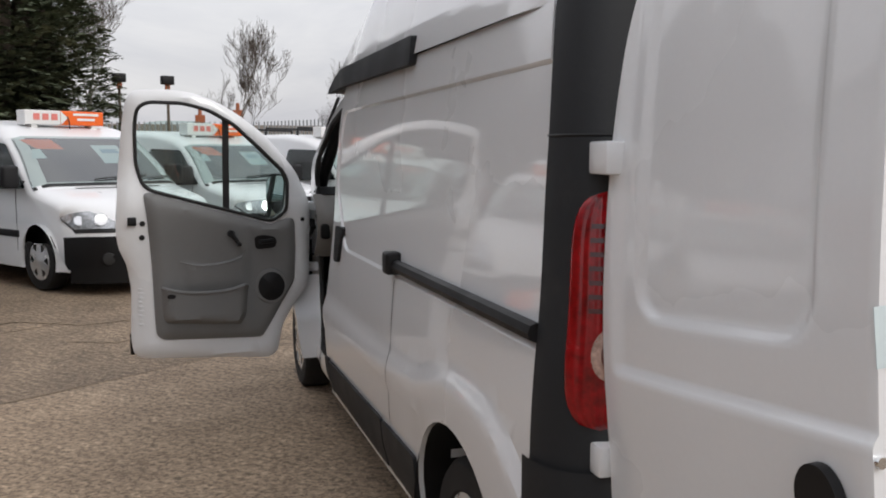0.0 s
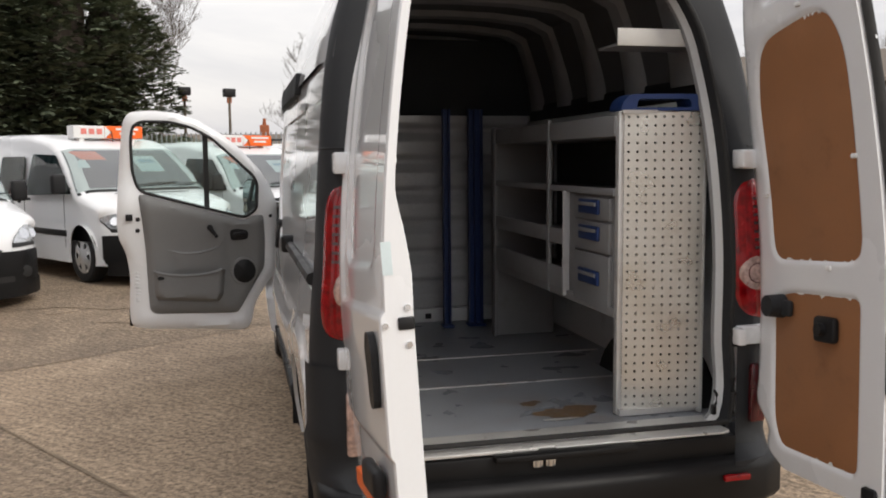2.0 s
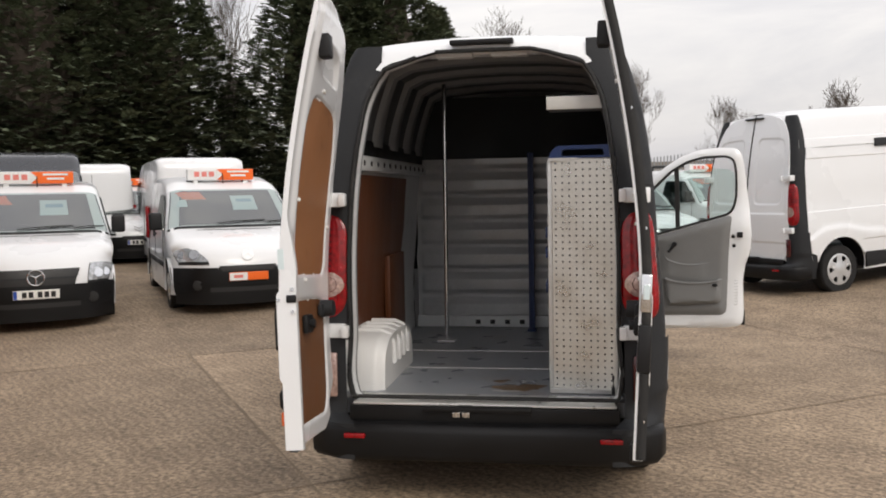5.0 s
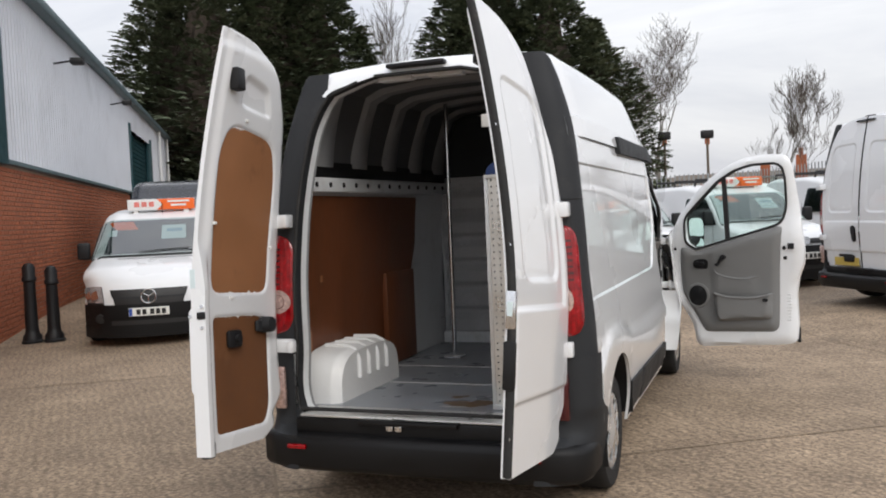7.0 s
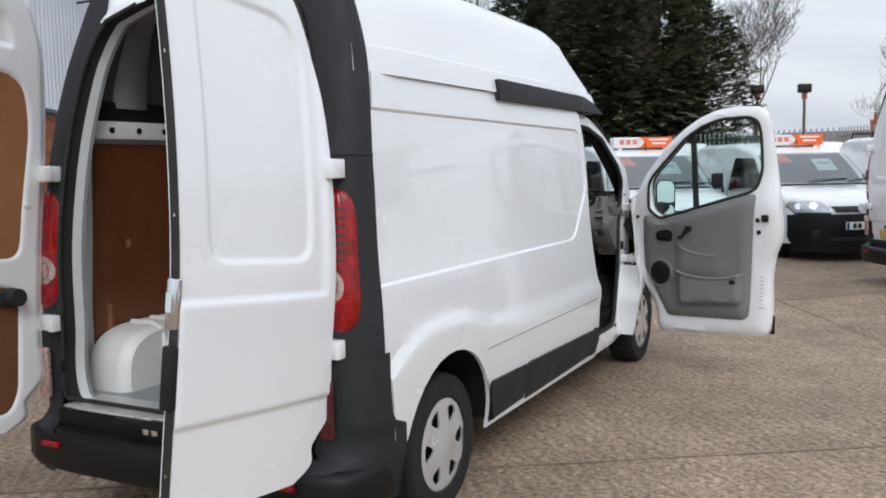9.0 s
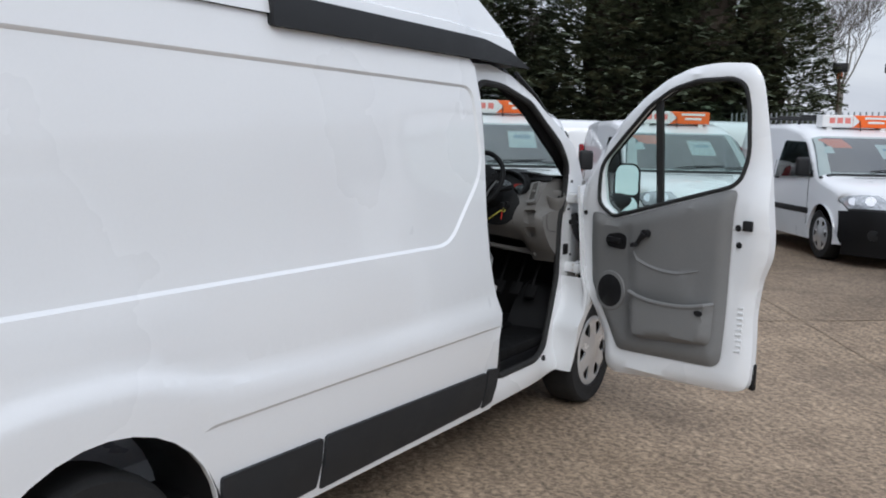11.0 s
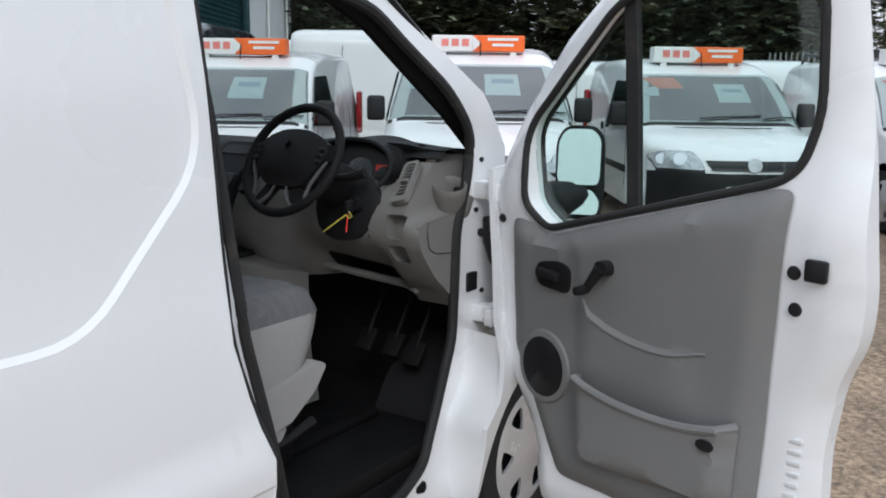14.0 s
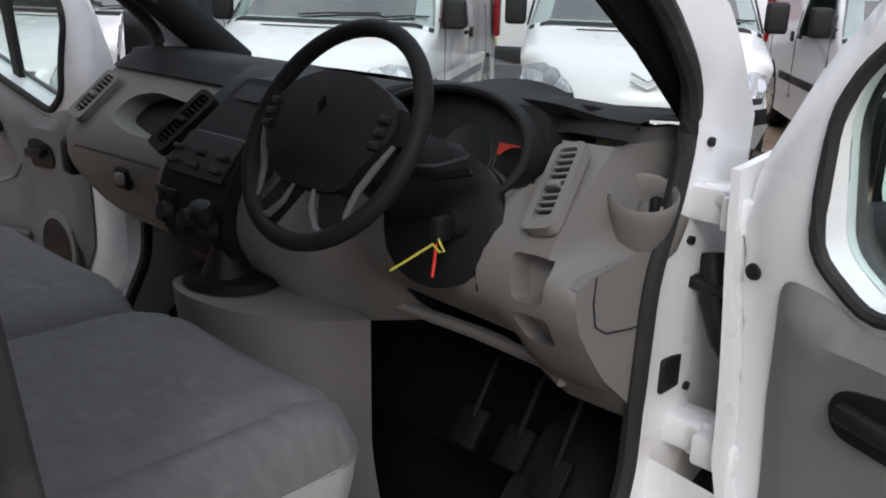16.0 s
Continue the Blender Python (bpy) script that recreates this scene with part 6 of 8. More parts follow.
    for x0, x1, z in ((.17, .62, 1.207), (.20, .30, 2.030), (.18, .58, 1.092), (.20, .52, .512)):
        n_r = 26
        depth = [max(.001, rnd.gauss(.006, .006)) for _ in range(n_r)]
        up_or_down = 1 if z in (1.207, .512) else -1
        part("torn_edge", grid(lambda i, v: (s * (x0 + (x1 - x0) * i / (n_r - 1)), door_y(z) + .0478, z + up_or_down * (depth[int(i)] * v - .004)), list(range(n_r)), (0, 1)), WHITEPLASTIC, ob, "ragged white edge round the hardboard", smooth=False)
    for x, z in ((.30, 2.075), (.12, 1.55), (.67, 1.45), (.3, 1.185)):
        part("clip", box(s * x - .012, s * x + .012, door_y(z) + .05, door_y(z) + .064, z - .008, z + .008, .003), WHITEPLASTIC, ob)
    if s > 0:
        part("door_seal", grid(lambda z, v: (s * (.006 - .010 * math.sin(math.pi * v)), door_y(z) + .004 + .040 * v, z), span(.44, 2.465, 50), span(0, 1, 6)), RUBBER, ob, "black rubber edge seal")
    part("top_catch", merge(box(s * .10, s * .17, door_y(2.25) + .045, door_y(2.25) + .10, 2.19, 2.30, .01)), BLACK, ob, "black upper catch")
    knob = merge(rod((s * .60, door_y(1.0) + .05, 1.035), (s * .60, door_y(1.0) + .115, 1.035), .045, .04), box(s * .52, s * .60, door_y(1) + .05, door_y(1) + .075, 1.0, 1.06, .01))
    part("door_stop", knob, TRIM, ob, "grey rubber door stop")
    part("inner_handle", merge(box(s * .25, s * .37, door_y(1) + .045, door_y(1) + .075, .93, 1.02, .015), rod((s * .31, door_y(1) + .05, .975), (s * .31, door_y(1) + .095, .975), .022)), BLACK, ob, "black inner release handle")
    if s > 0:
        part("latch", merge(box(-.010, .018, door_y(1.1) + .005, door_y(1.1) + .05, 1.05, 1.21, .008), box(-.016, .008, door_y(1.1) + .012, door_y(1.1) + .04, 1.10, 1.17, .006)), CHROME, ob, "bright door latch on the closing edge")
        part("latch_label", box(-.0185, -.017, door_y(1.1) + .014, door_y(1.1) + .038, 1.105, 1.165), PAPER, ob, "small white latch label", smooth=False)
    else:
        part("latch", box(-.0145, -.004, door_y(1.1) + .050, door_y(1.1) + .0965, 1.085, 1.120, .006), BLACK, ob, "black latch opening on the closing edge")
        for zz, dy in ((1.045, .078), (1.145, .078), (1.10, .014)):
            part("bolt", rod((-.004, door_y(zz) + dy, zz), (-.014, door_y(zz) + dy, zz), .009, seg=10), CHROME, ob)
    part("bottom_catch", box(s * .03, s * .10, door_y(.6) + .02, door_y(.6) + .07, .42, .50, .012), BLACK, ob, "black lower catch")
    if s > 0:
        part("lock_cover", box(-.012, .012, door_y(.9) - .0, door_y(.9) + .055, .80, 1.0, .008), BLACK, ob, "black lower latch cover")
        for z in (.60, .85, 1.4, 1.9):
            part("bolt", rod((s * .001, door_y(z) + .02, z), (s * -.003, door_y(z) + .02, z), .007, seg=8), CHROME, ob)
    if s < 0:
        grip = rounded([(.058, .87), (.118, .87), (.150, 1.04), (.125, 1.08), (.085, 1.08), (.055, 1.04)], .025, 4)
        part("outer_handle", skin(grip, lambda x, z: (s * x, out(x, z)[1] - .022, z), step=.05, thick=.02, normal=(0, 1, 0)), BLACK, ob, "black vertical outer handle")
        part("lamp_cover", merge(box(s * .10, s * .30, door_y(.6) - .035, door_y(.6) + .005, .60, .69, .02, 3)), BLACK, ob, "black number plate lamp cover")
        part("rear_plate", box(s * .06, s * .55, door_y(.6) - .012, door_y(.6) + .01, .535, .595, .004), ORANGE, ob, "orange and white plate", smooth=False)
        st = part("sticker", box(-.0115, -.0105, door_y(1.28) + .010, door_y(1.28) + .038, 1.235, 1.325), PAPER, ob, "small pale warning sticker", smooth=False)
        part("sticker_mark", box(-.0122, -.0116, door_y(1.28) + .016, door_y(1.28) + .032, 1.295, 1.318), YELLOWTAG, st, smooth=False)
    return ob


for s in (1, -1):
    rear_door(s)

# sliding door rail on the near side
part("slide_rail", merge(*[tube([(-side_x(y, 1.175) - .012, y, 1.175 + .0 * y) for y in span(.305, 1.66, 14)], .026, 8, flat=1.0)]), BLACK, van, "black sliding door rail")
part("rail_end", box(-.965, -.90, 1.63, 1.71, 1.14, 1.23, .015, 3), BLACK, van, "black rail end cap")
part("slide_seam", grid(lambda z, v: (-side_x(1.66, z) - .0015, 1.657 + .006 * v, z), span(.36, 1.15, 20), (0, 1)), BLACK, van, "thin black sliding door gap", smooth=False)
part("slide_handle", skin(rounded([(2.72, 1.06), (2.82, 1.06), (2.84, 1.24), (2.70, 1.24)], .03, 3), lambda y, z: (-side_x(y, z) - .018, y, z), step=.06, thick=.02, normal=(1, 0, 0)), BLACK, van, "black sliding door handle")

# ---- the cab ----
FRAME_OUT = [(2.90, 1.90), (2.95, 1.945), (3.24, 1.955), (3.45, 1.915), (3.72, 1.81), (4.14, 1.57), (4.30, 1.39), (4.30, 1.18), (4.30, .74), (4.16, .64), (4.06, .53), (3.975, .42), (3.96, .29), (3.10, .27), (3.10, .70), (3.0, 1.05), (2.98, 1.40)]
FRAME_IN = rounded([(3.000, 1.78), (3.12, 1.875), (3.34, 1.868), (3.64, 1.795), (3.76, 1.71), (3.94, 1.595), (4.09, 1.465), (4.118, 1.395), (4.098, 1.28), (4.045, 1.15), (4.038, .96), (4.03, .80), (3.925, .59), (3.835, .43), (3.64, .395), (3.21, .395), (3.15, .70), (3.055, 1.05), (3.030, 1.40)], .05, 3)
PILLAR_Y = curve_of([(.27, 3.078), (.50, 3.078), (.77, 3.072), (.85, 3.046), (.925, 3.020), (1.05, 2.987), (1.2, 2.982), (1.43, 2.978), (1.6, 2.974), (1.76, 2.964), (1.92, 2.93)])

wing_back = curve_of([(.28, 3.945), (.50, 3.948), (.55, 3.952), (.62, 4.02), (.80, 4.055), (.84, 4.056)])


def jamb_x(y, z):
    base = min(half_width(z), half_width(1.1)) - 0.052 - 0.035 * smooth_step((z - 1.2) / 0.8)
    front = .800 + .02 * smooth_step((.9 - z) / .5)
    k = smooth_step((y - 3.60) / .30) * smooth_step((1.62 - z) / .25)
    return base * (1 - k) + front * k + .012 * smooth_step((y - 4.10) / .05) * k


for s in (1, -1):
    part("door_frame", skin(FRAME_OUT, lambda y, z, s=s: (s * (jamb_x(y, z) + 0.030 * smooth_step((0.42 - z) / .10)), y, z), [FRAME_IN], step=.05, thick=.012, normal=(-s, 0, 0)), PAINT, van, "white painted door frame", angle=50)
    part("frame_seal", tube([(s * (jamb_x(y, z) - .004), y, z) for y, z in dense(offset_in(FRAME_IN, .010), .05)], .017, 8, closed=True), RUBBER, van, "black rubber door seal")
    part("pillar_edge_seal", tube([(s * (side_x(PILLAR_Y(z), z) - .018), PILLAR_Y(z) + .010, z) for z in span(.34, 1.90, 40)], .011, 8), RUBBER, van, "black seal on the door pillar edge")
    part("pillar_filler", grid(lambda u, v, s=s: (s * (side_x(PILLAR_Y(u), u) - .012 - .09 * v), PILLAR_Y(u) + .012 + .07 * v, u), span(.30, .98, 14), span(0, 1, 4)), PAINT, van, "white pillar face")
    part("pillar_cover", grid(lambda u, v, s=s: (s * (side_x(PILLAR_Y(u), u) - .012 - .09 * v), PILLAR_Y(u) + .012 + .07 * v, u), span(.98, 1.9, 18), span(0, 1, 4)), TRIM, van, "dark plastic pillar cover")
    for z in (.862, 1.265):
        h = part("door_hinge", box(s * .80, s * .895, 4.118, 4.190, z - .03, z + .03, .010), PAINT, van, "white painted door hinge")
        part("hinge_leaf", box(s * .872, s * .95, 4.085, 4.135, z - .028, z + .028, .008), PAINT, h)
        part("hinge_pin", rod((s * .885, 4.130, z - .042), (s * .885, 4.128, z + .042), .014), PAINT, h)
        for dz in (-.016, .016):
            part("hinge_bolt", lathe([(0, 0), (.009, 0), (.008, .006), (0, .006)], pose(s * .862, 4.114, z + dz, 90), 8), RUSTY, h)
    strap = part("check_strap", tube([(s * .792, 4.160, 1.125), (s * .87, 4.150, 1.118), (s * .95, 4.11, 1.10)], [.016, .009, .009], 10), BLACK, van, "black door check strap")
    part("strap_head", lathe([(0, -.012), (.018, -.010), (.018, .010), (0, .012)], pose(s * .795, 4.152, 1.126, 90), 14), BLACK, strap)
    part("wiring_gaiter", tube([(s * .825, 4.185, 1.17), (s * .845, 4.165, 1.10), (s * .875, 4.15, 1.04), (s * .91, 4.14, 1.0)], [.022, .026, .022, .016], 10), BLACK, van, "black wiring gaiter")
    part("frame_plug", moved(box(-.006, .006, -.030, .030, -.032, .032, .010, 3), Matrix.Translation((s * (jamb_x(4.115, .966) + .002), 4.118, .966))), BLACK, van, "black square plug in the door frame")
    for y, z in ((4.15, 1.36), (4.13, 1.20), (4.165, .93)):
        part("frame_bolt", rod((s * (jamb_x(y, z) - .004), y, z), (s * (jamb_x(y, z) + .006), y, z), .008, seg=10), BLACK, van)
    part("jamb_return", grid(lambda z, v: (s * (jamb_x(3.96, z) * (1 - v) + (side_x(wing_back(z), z) - .006) * v - .01 * (1 - v)), wing_back(z) + .012 - .008 * v + .02 * (1 - v) * smooth_step((z - .6) / .15), z), span(.285, .815, 16), span(0, 1, 5)), PAINT, van, "white painted foot of the door frame")
    part("screen_pillar", tube([(s * .752, 4.33, 1.33), (s * .745, 4.06, 1.54), (s * .725, 3.70, 1.785), (s * .70, 3.42, 1.92)], .036, 10, flat=1.5), DASHDARK, van, "dark windscreen pillar trim")
    part("rain_channel", tube([(s * .80, 4.26, 1.40), (s * .795, 4.08, 1.58), (s * .785, 3.70, 1.825), (s * .78, 3.47, 1.93)], .011, 6), BLACK, van, "black windscreen seal")
    part("sill_step", box(s * .62, s * .85, 3.16, 3.82, .36, .40, .015), MAT, van, "black rubber cab step")


def screen(u, v):
    x = v * (0.76 - .06 * u)
    k = (v) ** 2
    y = (4.47 - .22 * k) * (1 - u) + (3.47 - .10 * k) * u
    z = 1.345 * (1 - u) + (1.955 - .03 * k) * u + .03 * math.sin(u * math.pi)
    return (x, y, z)


ws = part("windscreen", grid(screen, span(0, 1, 8), span(-1, 1, 14)), GLASS, van, "clear windscreen")


def bonnet(u, v):
    k = v * v
    y = 4.10 + (5.06 - .12 * k - 4.10) * u
    z = 1.36 + (.04 - .04 * k) - (.14 * u + .26 * u ** 3)
    return (v * side_x(y, min(1.3, z)) * .99, y, z)


part("bonnet", grid(bonnet, span(.30, 1, 12), span(-1, 1, 14)), PAINT, van, "white bonnet")
part("scuttle", grid(bonnet, span(0.1, .30, 3), span(-.9, .9, 10)), BLACK, van, "black scuttle panel")
part("nose", grid(lambda u, v: (v * (.76 - .02 * u), 5.05 - .10 * v * v + .07 * math.sin(u * 2.6), .98 - .72 * u), span(0, 1, 8), span(-1, 1, 14)), TRIM, van, "dark front bumper and nose")
part("cab_roof", grid(lambda u, v: (v * .74, 2.78 + .72 * u, 1.985 - .03 * u - .03 * v * v), span(0, 1, 6), span(-1, 1, 8)), DASHDARK, van, "dark cab headlining")
part("cab_floor", merge(box(-.80, .80, 2.80, 4.30, .44, .50, .01), grid(lambda u, v: (v * .80, 4.28 + .10 * u, .50 + .75 * u), (0, 1), (-1, 1))), MAT, van, "black rubber cab floor mat")
part("mat_rib", box(.52, .56, 3.30, 3.95, .50, .53, .012), MAT, van)

# dashboard
dash = new("dashboard")
dash.parent = van


def face_y(x):
    return 3.705 + .085 * smooth_step((-.16 - x) / .10) + .130 * smooth_step((x - .17) / .16) + .05 * max(0, (abs(x) - .75) / .08) ** 2


f_y = curve_of([(.88, .225), (.90, .21), (.945, .165), (1.0, .105), (1.06, .058), (1.10, .030), (1.135, .018), (1.17, .018), (1.205, .028), (1.245, .055), (1.285, .100), (1.325, .148), (1.36, .185), (1.395, .215)])


def on_face(x, z, off=0.0):
    low = .34 * max(0, (x - .722) / .045) * smooth_step((z - 1.17) / .06)
    low += .05 * smooth_step((x - .29) / .05) * smooth_step((.645 - x) / .05) * smooth_step((1.13 - z) / .16)
    slope = Vector((0, -.8, .6)) if z > 1.2 else Vector((0, -1, 0))
    return Vector((x, face_y(x) + f_y(z) + low, z)) + slope * off


tray = rounded([(-.60, 1.245), (-.585, 1.295), (-.50, 1.312), (-.27, 1.300), (-.225, 1.262), (-.30, 1.225), (-.48, 1.225)], .035, 4)
slot = rounded([(.33, 1.0), (.345, 1.045), (.60, 1.015), (.605, .965), (.34, .958)], .02, 3)
pockets = [rounded([(.664 + dx, z0), (.722 + dx, z0 + .003), (.728 + dx, z1), (.655 + dx, z1 - .003)], .014, 3) for z0, z1, dx in ((1.126, 1.205, 0), (1.046, 1.108, .0))]
part("fascia", skin([(-.845, .945), (.778, .945), (.778, 1.355), (.60, 1.350), (.46, 1.318), (-.15, 1.318), (-.25, 1.350), (-.845, 1.350)], on_face, [tray, slot] + pockets, step=.028, lines=[[(.722, 1.18), (.722, 1.355)], [(.745, 1.18), (.745, 1.352)]]), DASHGREY, dash, "light grey dashboard fascia", angle=50)


def recess(name, loop, deep, wall, floor_mat, label):
    loop = dense(loop, .02)
    c = Vector((sum(q[0] for q in loop), sum(q[1] for q in loop))) / len(loop)
    w = part(name, grid(lambda i, v: on_face(*(Vector(loop[int(i) % len(loop)]).lerp(c, .10 * v))) + Vector((0, deep * v, -.25 * deep * v)), list(range(len(loop) + 1)), (0, .15, 1)), wall, dash, label)
    inner_loop = [tuple(Vector(q).lerp(c, .10)) for q in loop]
    part("recess_back", skin(inner_loop, lambda x, z: on_face(x, z) + Vector((0, deep, -.25 * deep)), step=.05), floor_mat, w)


recess("tray", tray, .05, DASHGREY, DASHDARK, "open tray recess")
recess("shelf_slot", slot, .10, DASHDARK, BLACK, "dark lower shelf slot")
for q in pockets:
    recess("pocket", q, .045, DASHGREY, DASHGREY, "open driver pocket")
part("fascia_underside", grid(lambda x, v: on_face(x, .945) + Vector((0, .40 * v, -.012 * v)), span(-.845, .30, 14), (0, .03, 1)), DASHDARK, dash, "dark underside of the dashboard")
part("driver_lower_panel", grid(lambda x, v: on_face(x, .96 - .068 * v), span(.62, .778, 10), span(0, 1, 4)), DASHGREY, dash, "light grey lower driver panel")


def top_at(x, v):
    z0 = 1.312 + .050 * smooth_step((x - .50) / .14) + .034 * smooth_step((-.16 - x) / .08)
    pts = [(f_y(z0) - .004, z0), (f_y(z0) - .010, z0 + .004), (f_y(z0) + .03, z0 + .028), (.21, 1.378), (.222, 1.390), (.28, 1.394), (.40, 1.385), (.66, 1.335)]
    y, z = pts[int(v)]
    k = smooth_step((x - .20) / .08) * smooth_step((.70 - x) / .12)
    base = face_y(x) * .6 + 3.80 * .4 if int(v) > 3 else face_y(x)
    return (x, base + y - .02 * k * (2 < int(v) < 6), z + .016 * k * (2 < int(v) < 6))


part("dash_top", grid(top_at, span(-.80, .745, 60), list(range(8))), DASHDARK, dash, "charcoal dashboard top", angle=60)
lid = rounded([(-.70, 1.00), (-.715, 1.165), (-.20, 1.175), (-.20, 1.0)], .02, 3)
part("glovebox_lid", skin(lid, lambda x, z: on_face(x, z, .008), step=.05, thick=.010, normal=(0, 1, 0)), DASHGREY, dash, "light grey glovebox lid")
part("glovebox_gap", tube([on_face(x, z, .003) for x, z in dense(lid, .05)], .005, 6, closed=True), BLACK, dash)
lt = part("glovebox_latch", moved(box(-.032, .032, -.008, .010, -.026, .026, .012, 3), Matrix.Translation(on_face(-.46, 1.125, .010))), DASHDARK, dash, "dark glovebox latch")
part("latch_button", moved(box(-.016, .016, -.016, .0, -.013, .016, .007, 3), Matrix.Translation(on_face(-.452, 1.125, .014))), DASHGREY, lt)
part("passenger_end", moved(box(-.03, .03, -.02, .05, -.05, .05, .02, 3), Matrix.Translation(on_face(-.80, 1.12))), DASHDARK, dash, "dark block at the passenger end of the fascia")


def vent(x, z, w, h, mat, tilt=0.0, n=6, lean=45, lift=.010):
    v = part("air_vent", skin(rounded([(-w / 2, -h / 2), (w / 2, -h / 2), (w / 2, h / 2), (-w / 2, h / 2)], .016, 3), lambda a, b: (a, .0, b), [rounded([(-w / 2 + .011, -h / 2 + .020), (w / 2 - .011, -h / 2 + .020), (w / 2 - .011, h / 2 - .011), (-w / 2 + .011, h / 2 - .011)], .01, 2)], step=.03, thick=.02, normal=(0, 1, 0)), mat, dash, "air vent frame")
    part("vent_well", box(-w / 2 + .005, w / 2 - .005, .0165, .0205, -h / 2 + .005, h / 2 - .005), BLACK, v)
    for k in range(n):
        zz = -h / 2 + .026 + (h - .044) * k / (n - 1)
        part("vane", moved(box(-w / 2 + .011, w / 2 - .011, -.006, .006, -.0022, .0022, .001), Matrix.Translation((0, .009, zz)) @ Matrix.Rotation(radians(8), 4, "X")), mat, v)
    part("vent_slider", box(-.012, .012, -.006, .006, -.006, .006, .003), mat, v)
    v.matrix_basis = Matrix.Translation(on_face(x, z, lift)) @ Matrix.Rotation(radians(tilt), 4, "Y") @ Matrix.Rotation(radians(-lean), 4, "X")
    return v


vent(.682, 1.287, .060, .165, DASHGREY, -14, 10, lean=46, lift=.025)
vent(-.70, 1.275, .060, .15, DASHGREY, 14, 10, lean=46, lift=.025)
vent(-.145, 1.285, .052, .16, DASHDARK, 20, 12, lean=46, lift=.034)
vent(.160, 1.285, .052, .16, DASHDARK, -14, 12, lean=46, lift=.034)
# centre stack
stack = part("centre_console", skin(rounded([(-.10, 1.06), (-.105, 1.20), (-.065, 1.375), (.085, 1.375), (.125, 1.20), (.115, 1.06)], .03, 3), lambda x, z: on_face(x, z, .030), step=.04, thick=.06, normal=(0, 1, 0)), DASHDARK, dash, "charcoal centre console face")
part("console_slot", skin(rounded([(-.05, 1.335), (.09, 1.335), (.08, 1.362), (-.04, 1.362)], .01, 2), lambda x, z: on_face(x, z, .034), step=.04), BLACK, stack)
st = part("stereo", skin(rounded([(-.085, 1.205), (.105, 1.205), (.10, 1.275), (-.08, 1.275)], .008, 2), lambda x, z: on_face(x, z, .037), step=.04, thick=.01, normal=(0, 1, 0)), BLACK, dash, "black stereo")
for x in (-.075, .0, .075):
    for z in (1.222, 1.245):
        part("button", moved(box(-.014, .014, -.004, .004, -.005, .005, .002), Matrix.Translation(on_face(x, z, .040)) @ Matrix.Rotation(radians(-40), 4, "X")), TRIM, st)
for x in (-.065, .01, .085):
    part("heater_knob", lathe([(0, .018), (.018, .016), (.023, 0), (.023, -.01)], Matrix.Translation(on_face(x, 1.145, .032)) @ Matrix.Rotation(radians(80), 4, "X"), 18), TRIM, dash, "dark heater knob")
for x in (-.09, -.05):
    part("switch", moved(box(-.014, .014, -.005, .005, -.008, .008, .003), Matrix.Translation(on_face(x, 1.185, .033))), TRIM, dash)


# instrument binnacle
def hood(u, v):
    a = -.42 + (math.pi + .84) * u
    rx, rz = .195 + .012 * v, .098 + .006 * v
    c, sn = math.cos(a), math.sin(a)
    return (.435 + rx * c, 3.905 + .075 * sn + .17 * v, 1.322 + rz * .95 * sn)


part("binnacle_hood", grid(hood, span(0, 1, 30), span(0, 1, 5)), DASHDARK, dash, "charcoal instrument hood")
part("binnacle_rim", tube([hood(u, 0) for u in span(0, 1, 30)], .008, 8), DASHDARK, dash)
part("instrument_panel", skin(rounded([(.243, 1.225), (.627, 1.225), (.632, 1.40), (.243, 1.40)], .06, 4), lambda x, z: (x, 3.945 + .5 * (z - 1.3), z), step=.1), BLACK, dash, "black instrument panel")
for x, r in ((.335, .058), (.475, .058), (.58, .034)):
    part("dial_ring", lathe([(r - .004, 0), (r, 0), (r, .005), (r - .004, .005)], Matrix.Translation((x, 3.944, 1.305)) @ Matrix.Rotation(radians(63), 4, "X"), 28), CHROME, dash)
glow = bpy.data.materials.new("lit_red_display")
glow.use_nodes = True
_p = glow.node_tree.nodes["Principled BSDF"]
_p.inputs["Base Color"].default_value = (.12, .01, .005, 1)
_p.inputs["Emission Color"].default_value, _p.inputs["Emission Strength"].default_value = (1, .05, .02, 1), .07
part("display", moved(box(-.020, .020, -.003, .003, -.010, .010), Matrix.Translation((.560, 3.956, 1.330)) @ Matrix.Rotation(radians(-27), 4, "X")), glow, dash, "lit red instrument display")
# steering
STEER = Matrix.Translation((.418, 3.702, 1.366)) @ Matrix.Rotation(radians(60), 4, "X")
steer = new("steering_wheel")
steer.parent, steer.matrix_basis = van, STEER
part("rim", tube([(.176 * math.cos(a), .176 * math.sin(a), 0) for a in span(0, math.tau, 48)[:-1]], .0142, 12, closed=True), DASHDARK, steer, "charcoal steering wheel rim")
hub_poly = rounded([(-.150, .020), (-.118, .066), (-.045, .092), (.045, .092), (.118, .066), (.150, .020), (.118, -.040), (.070, -.092), (-.070, -.092), (-.118, -.040)], .028, 4)
pad_z = lambda x, y: .034 - 1.25 * (x * x * .75 + y * y * 1.25) - .010 * smooth_step((-.045 - y) / .03)
part("hub", skin(hub_poly, lambda x, y: (x, y, pad_z(x, y)), step=.018, thick=.035, normal=(0, 0, -1)), DASHDARK, steer, "charcoal airbag hub", angle=50)
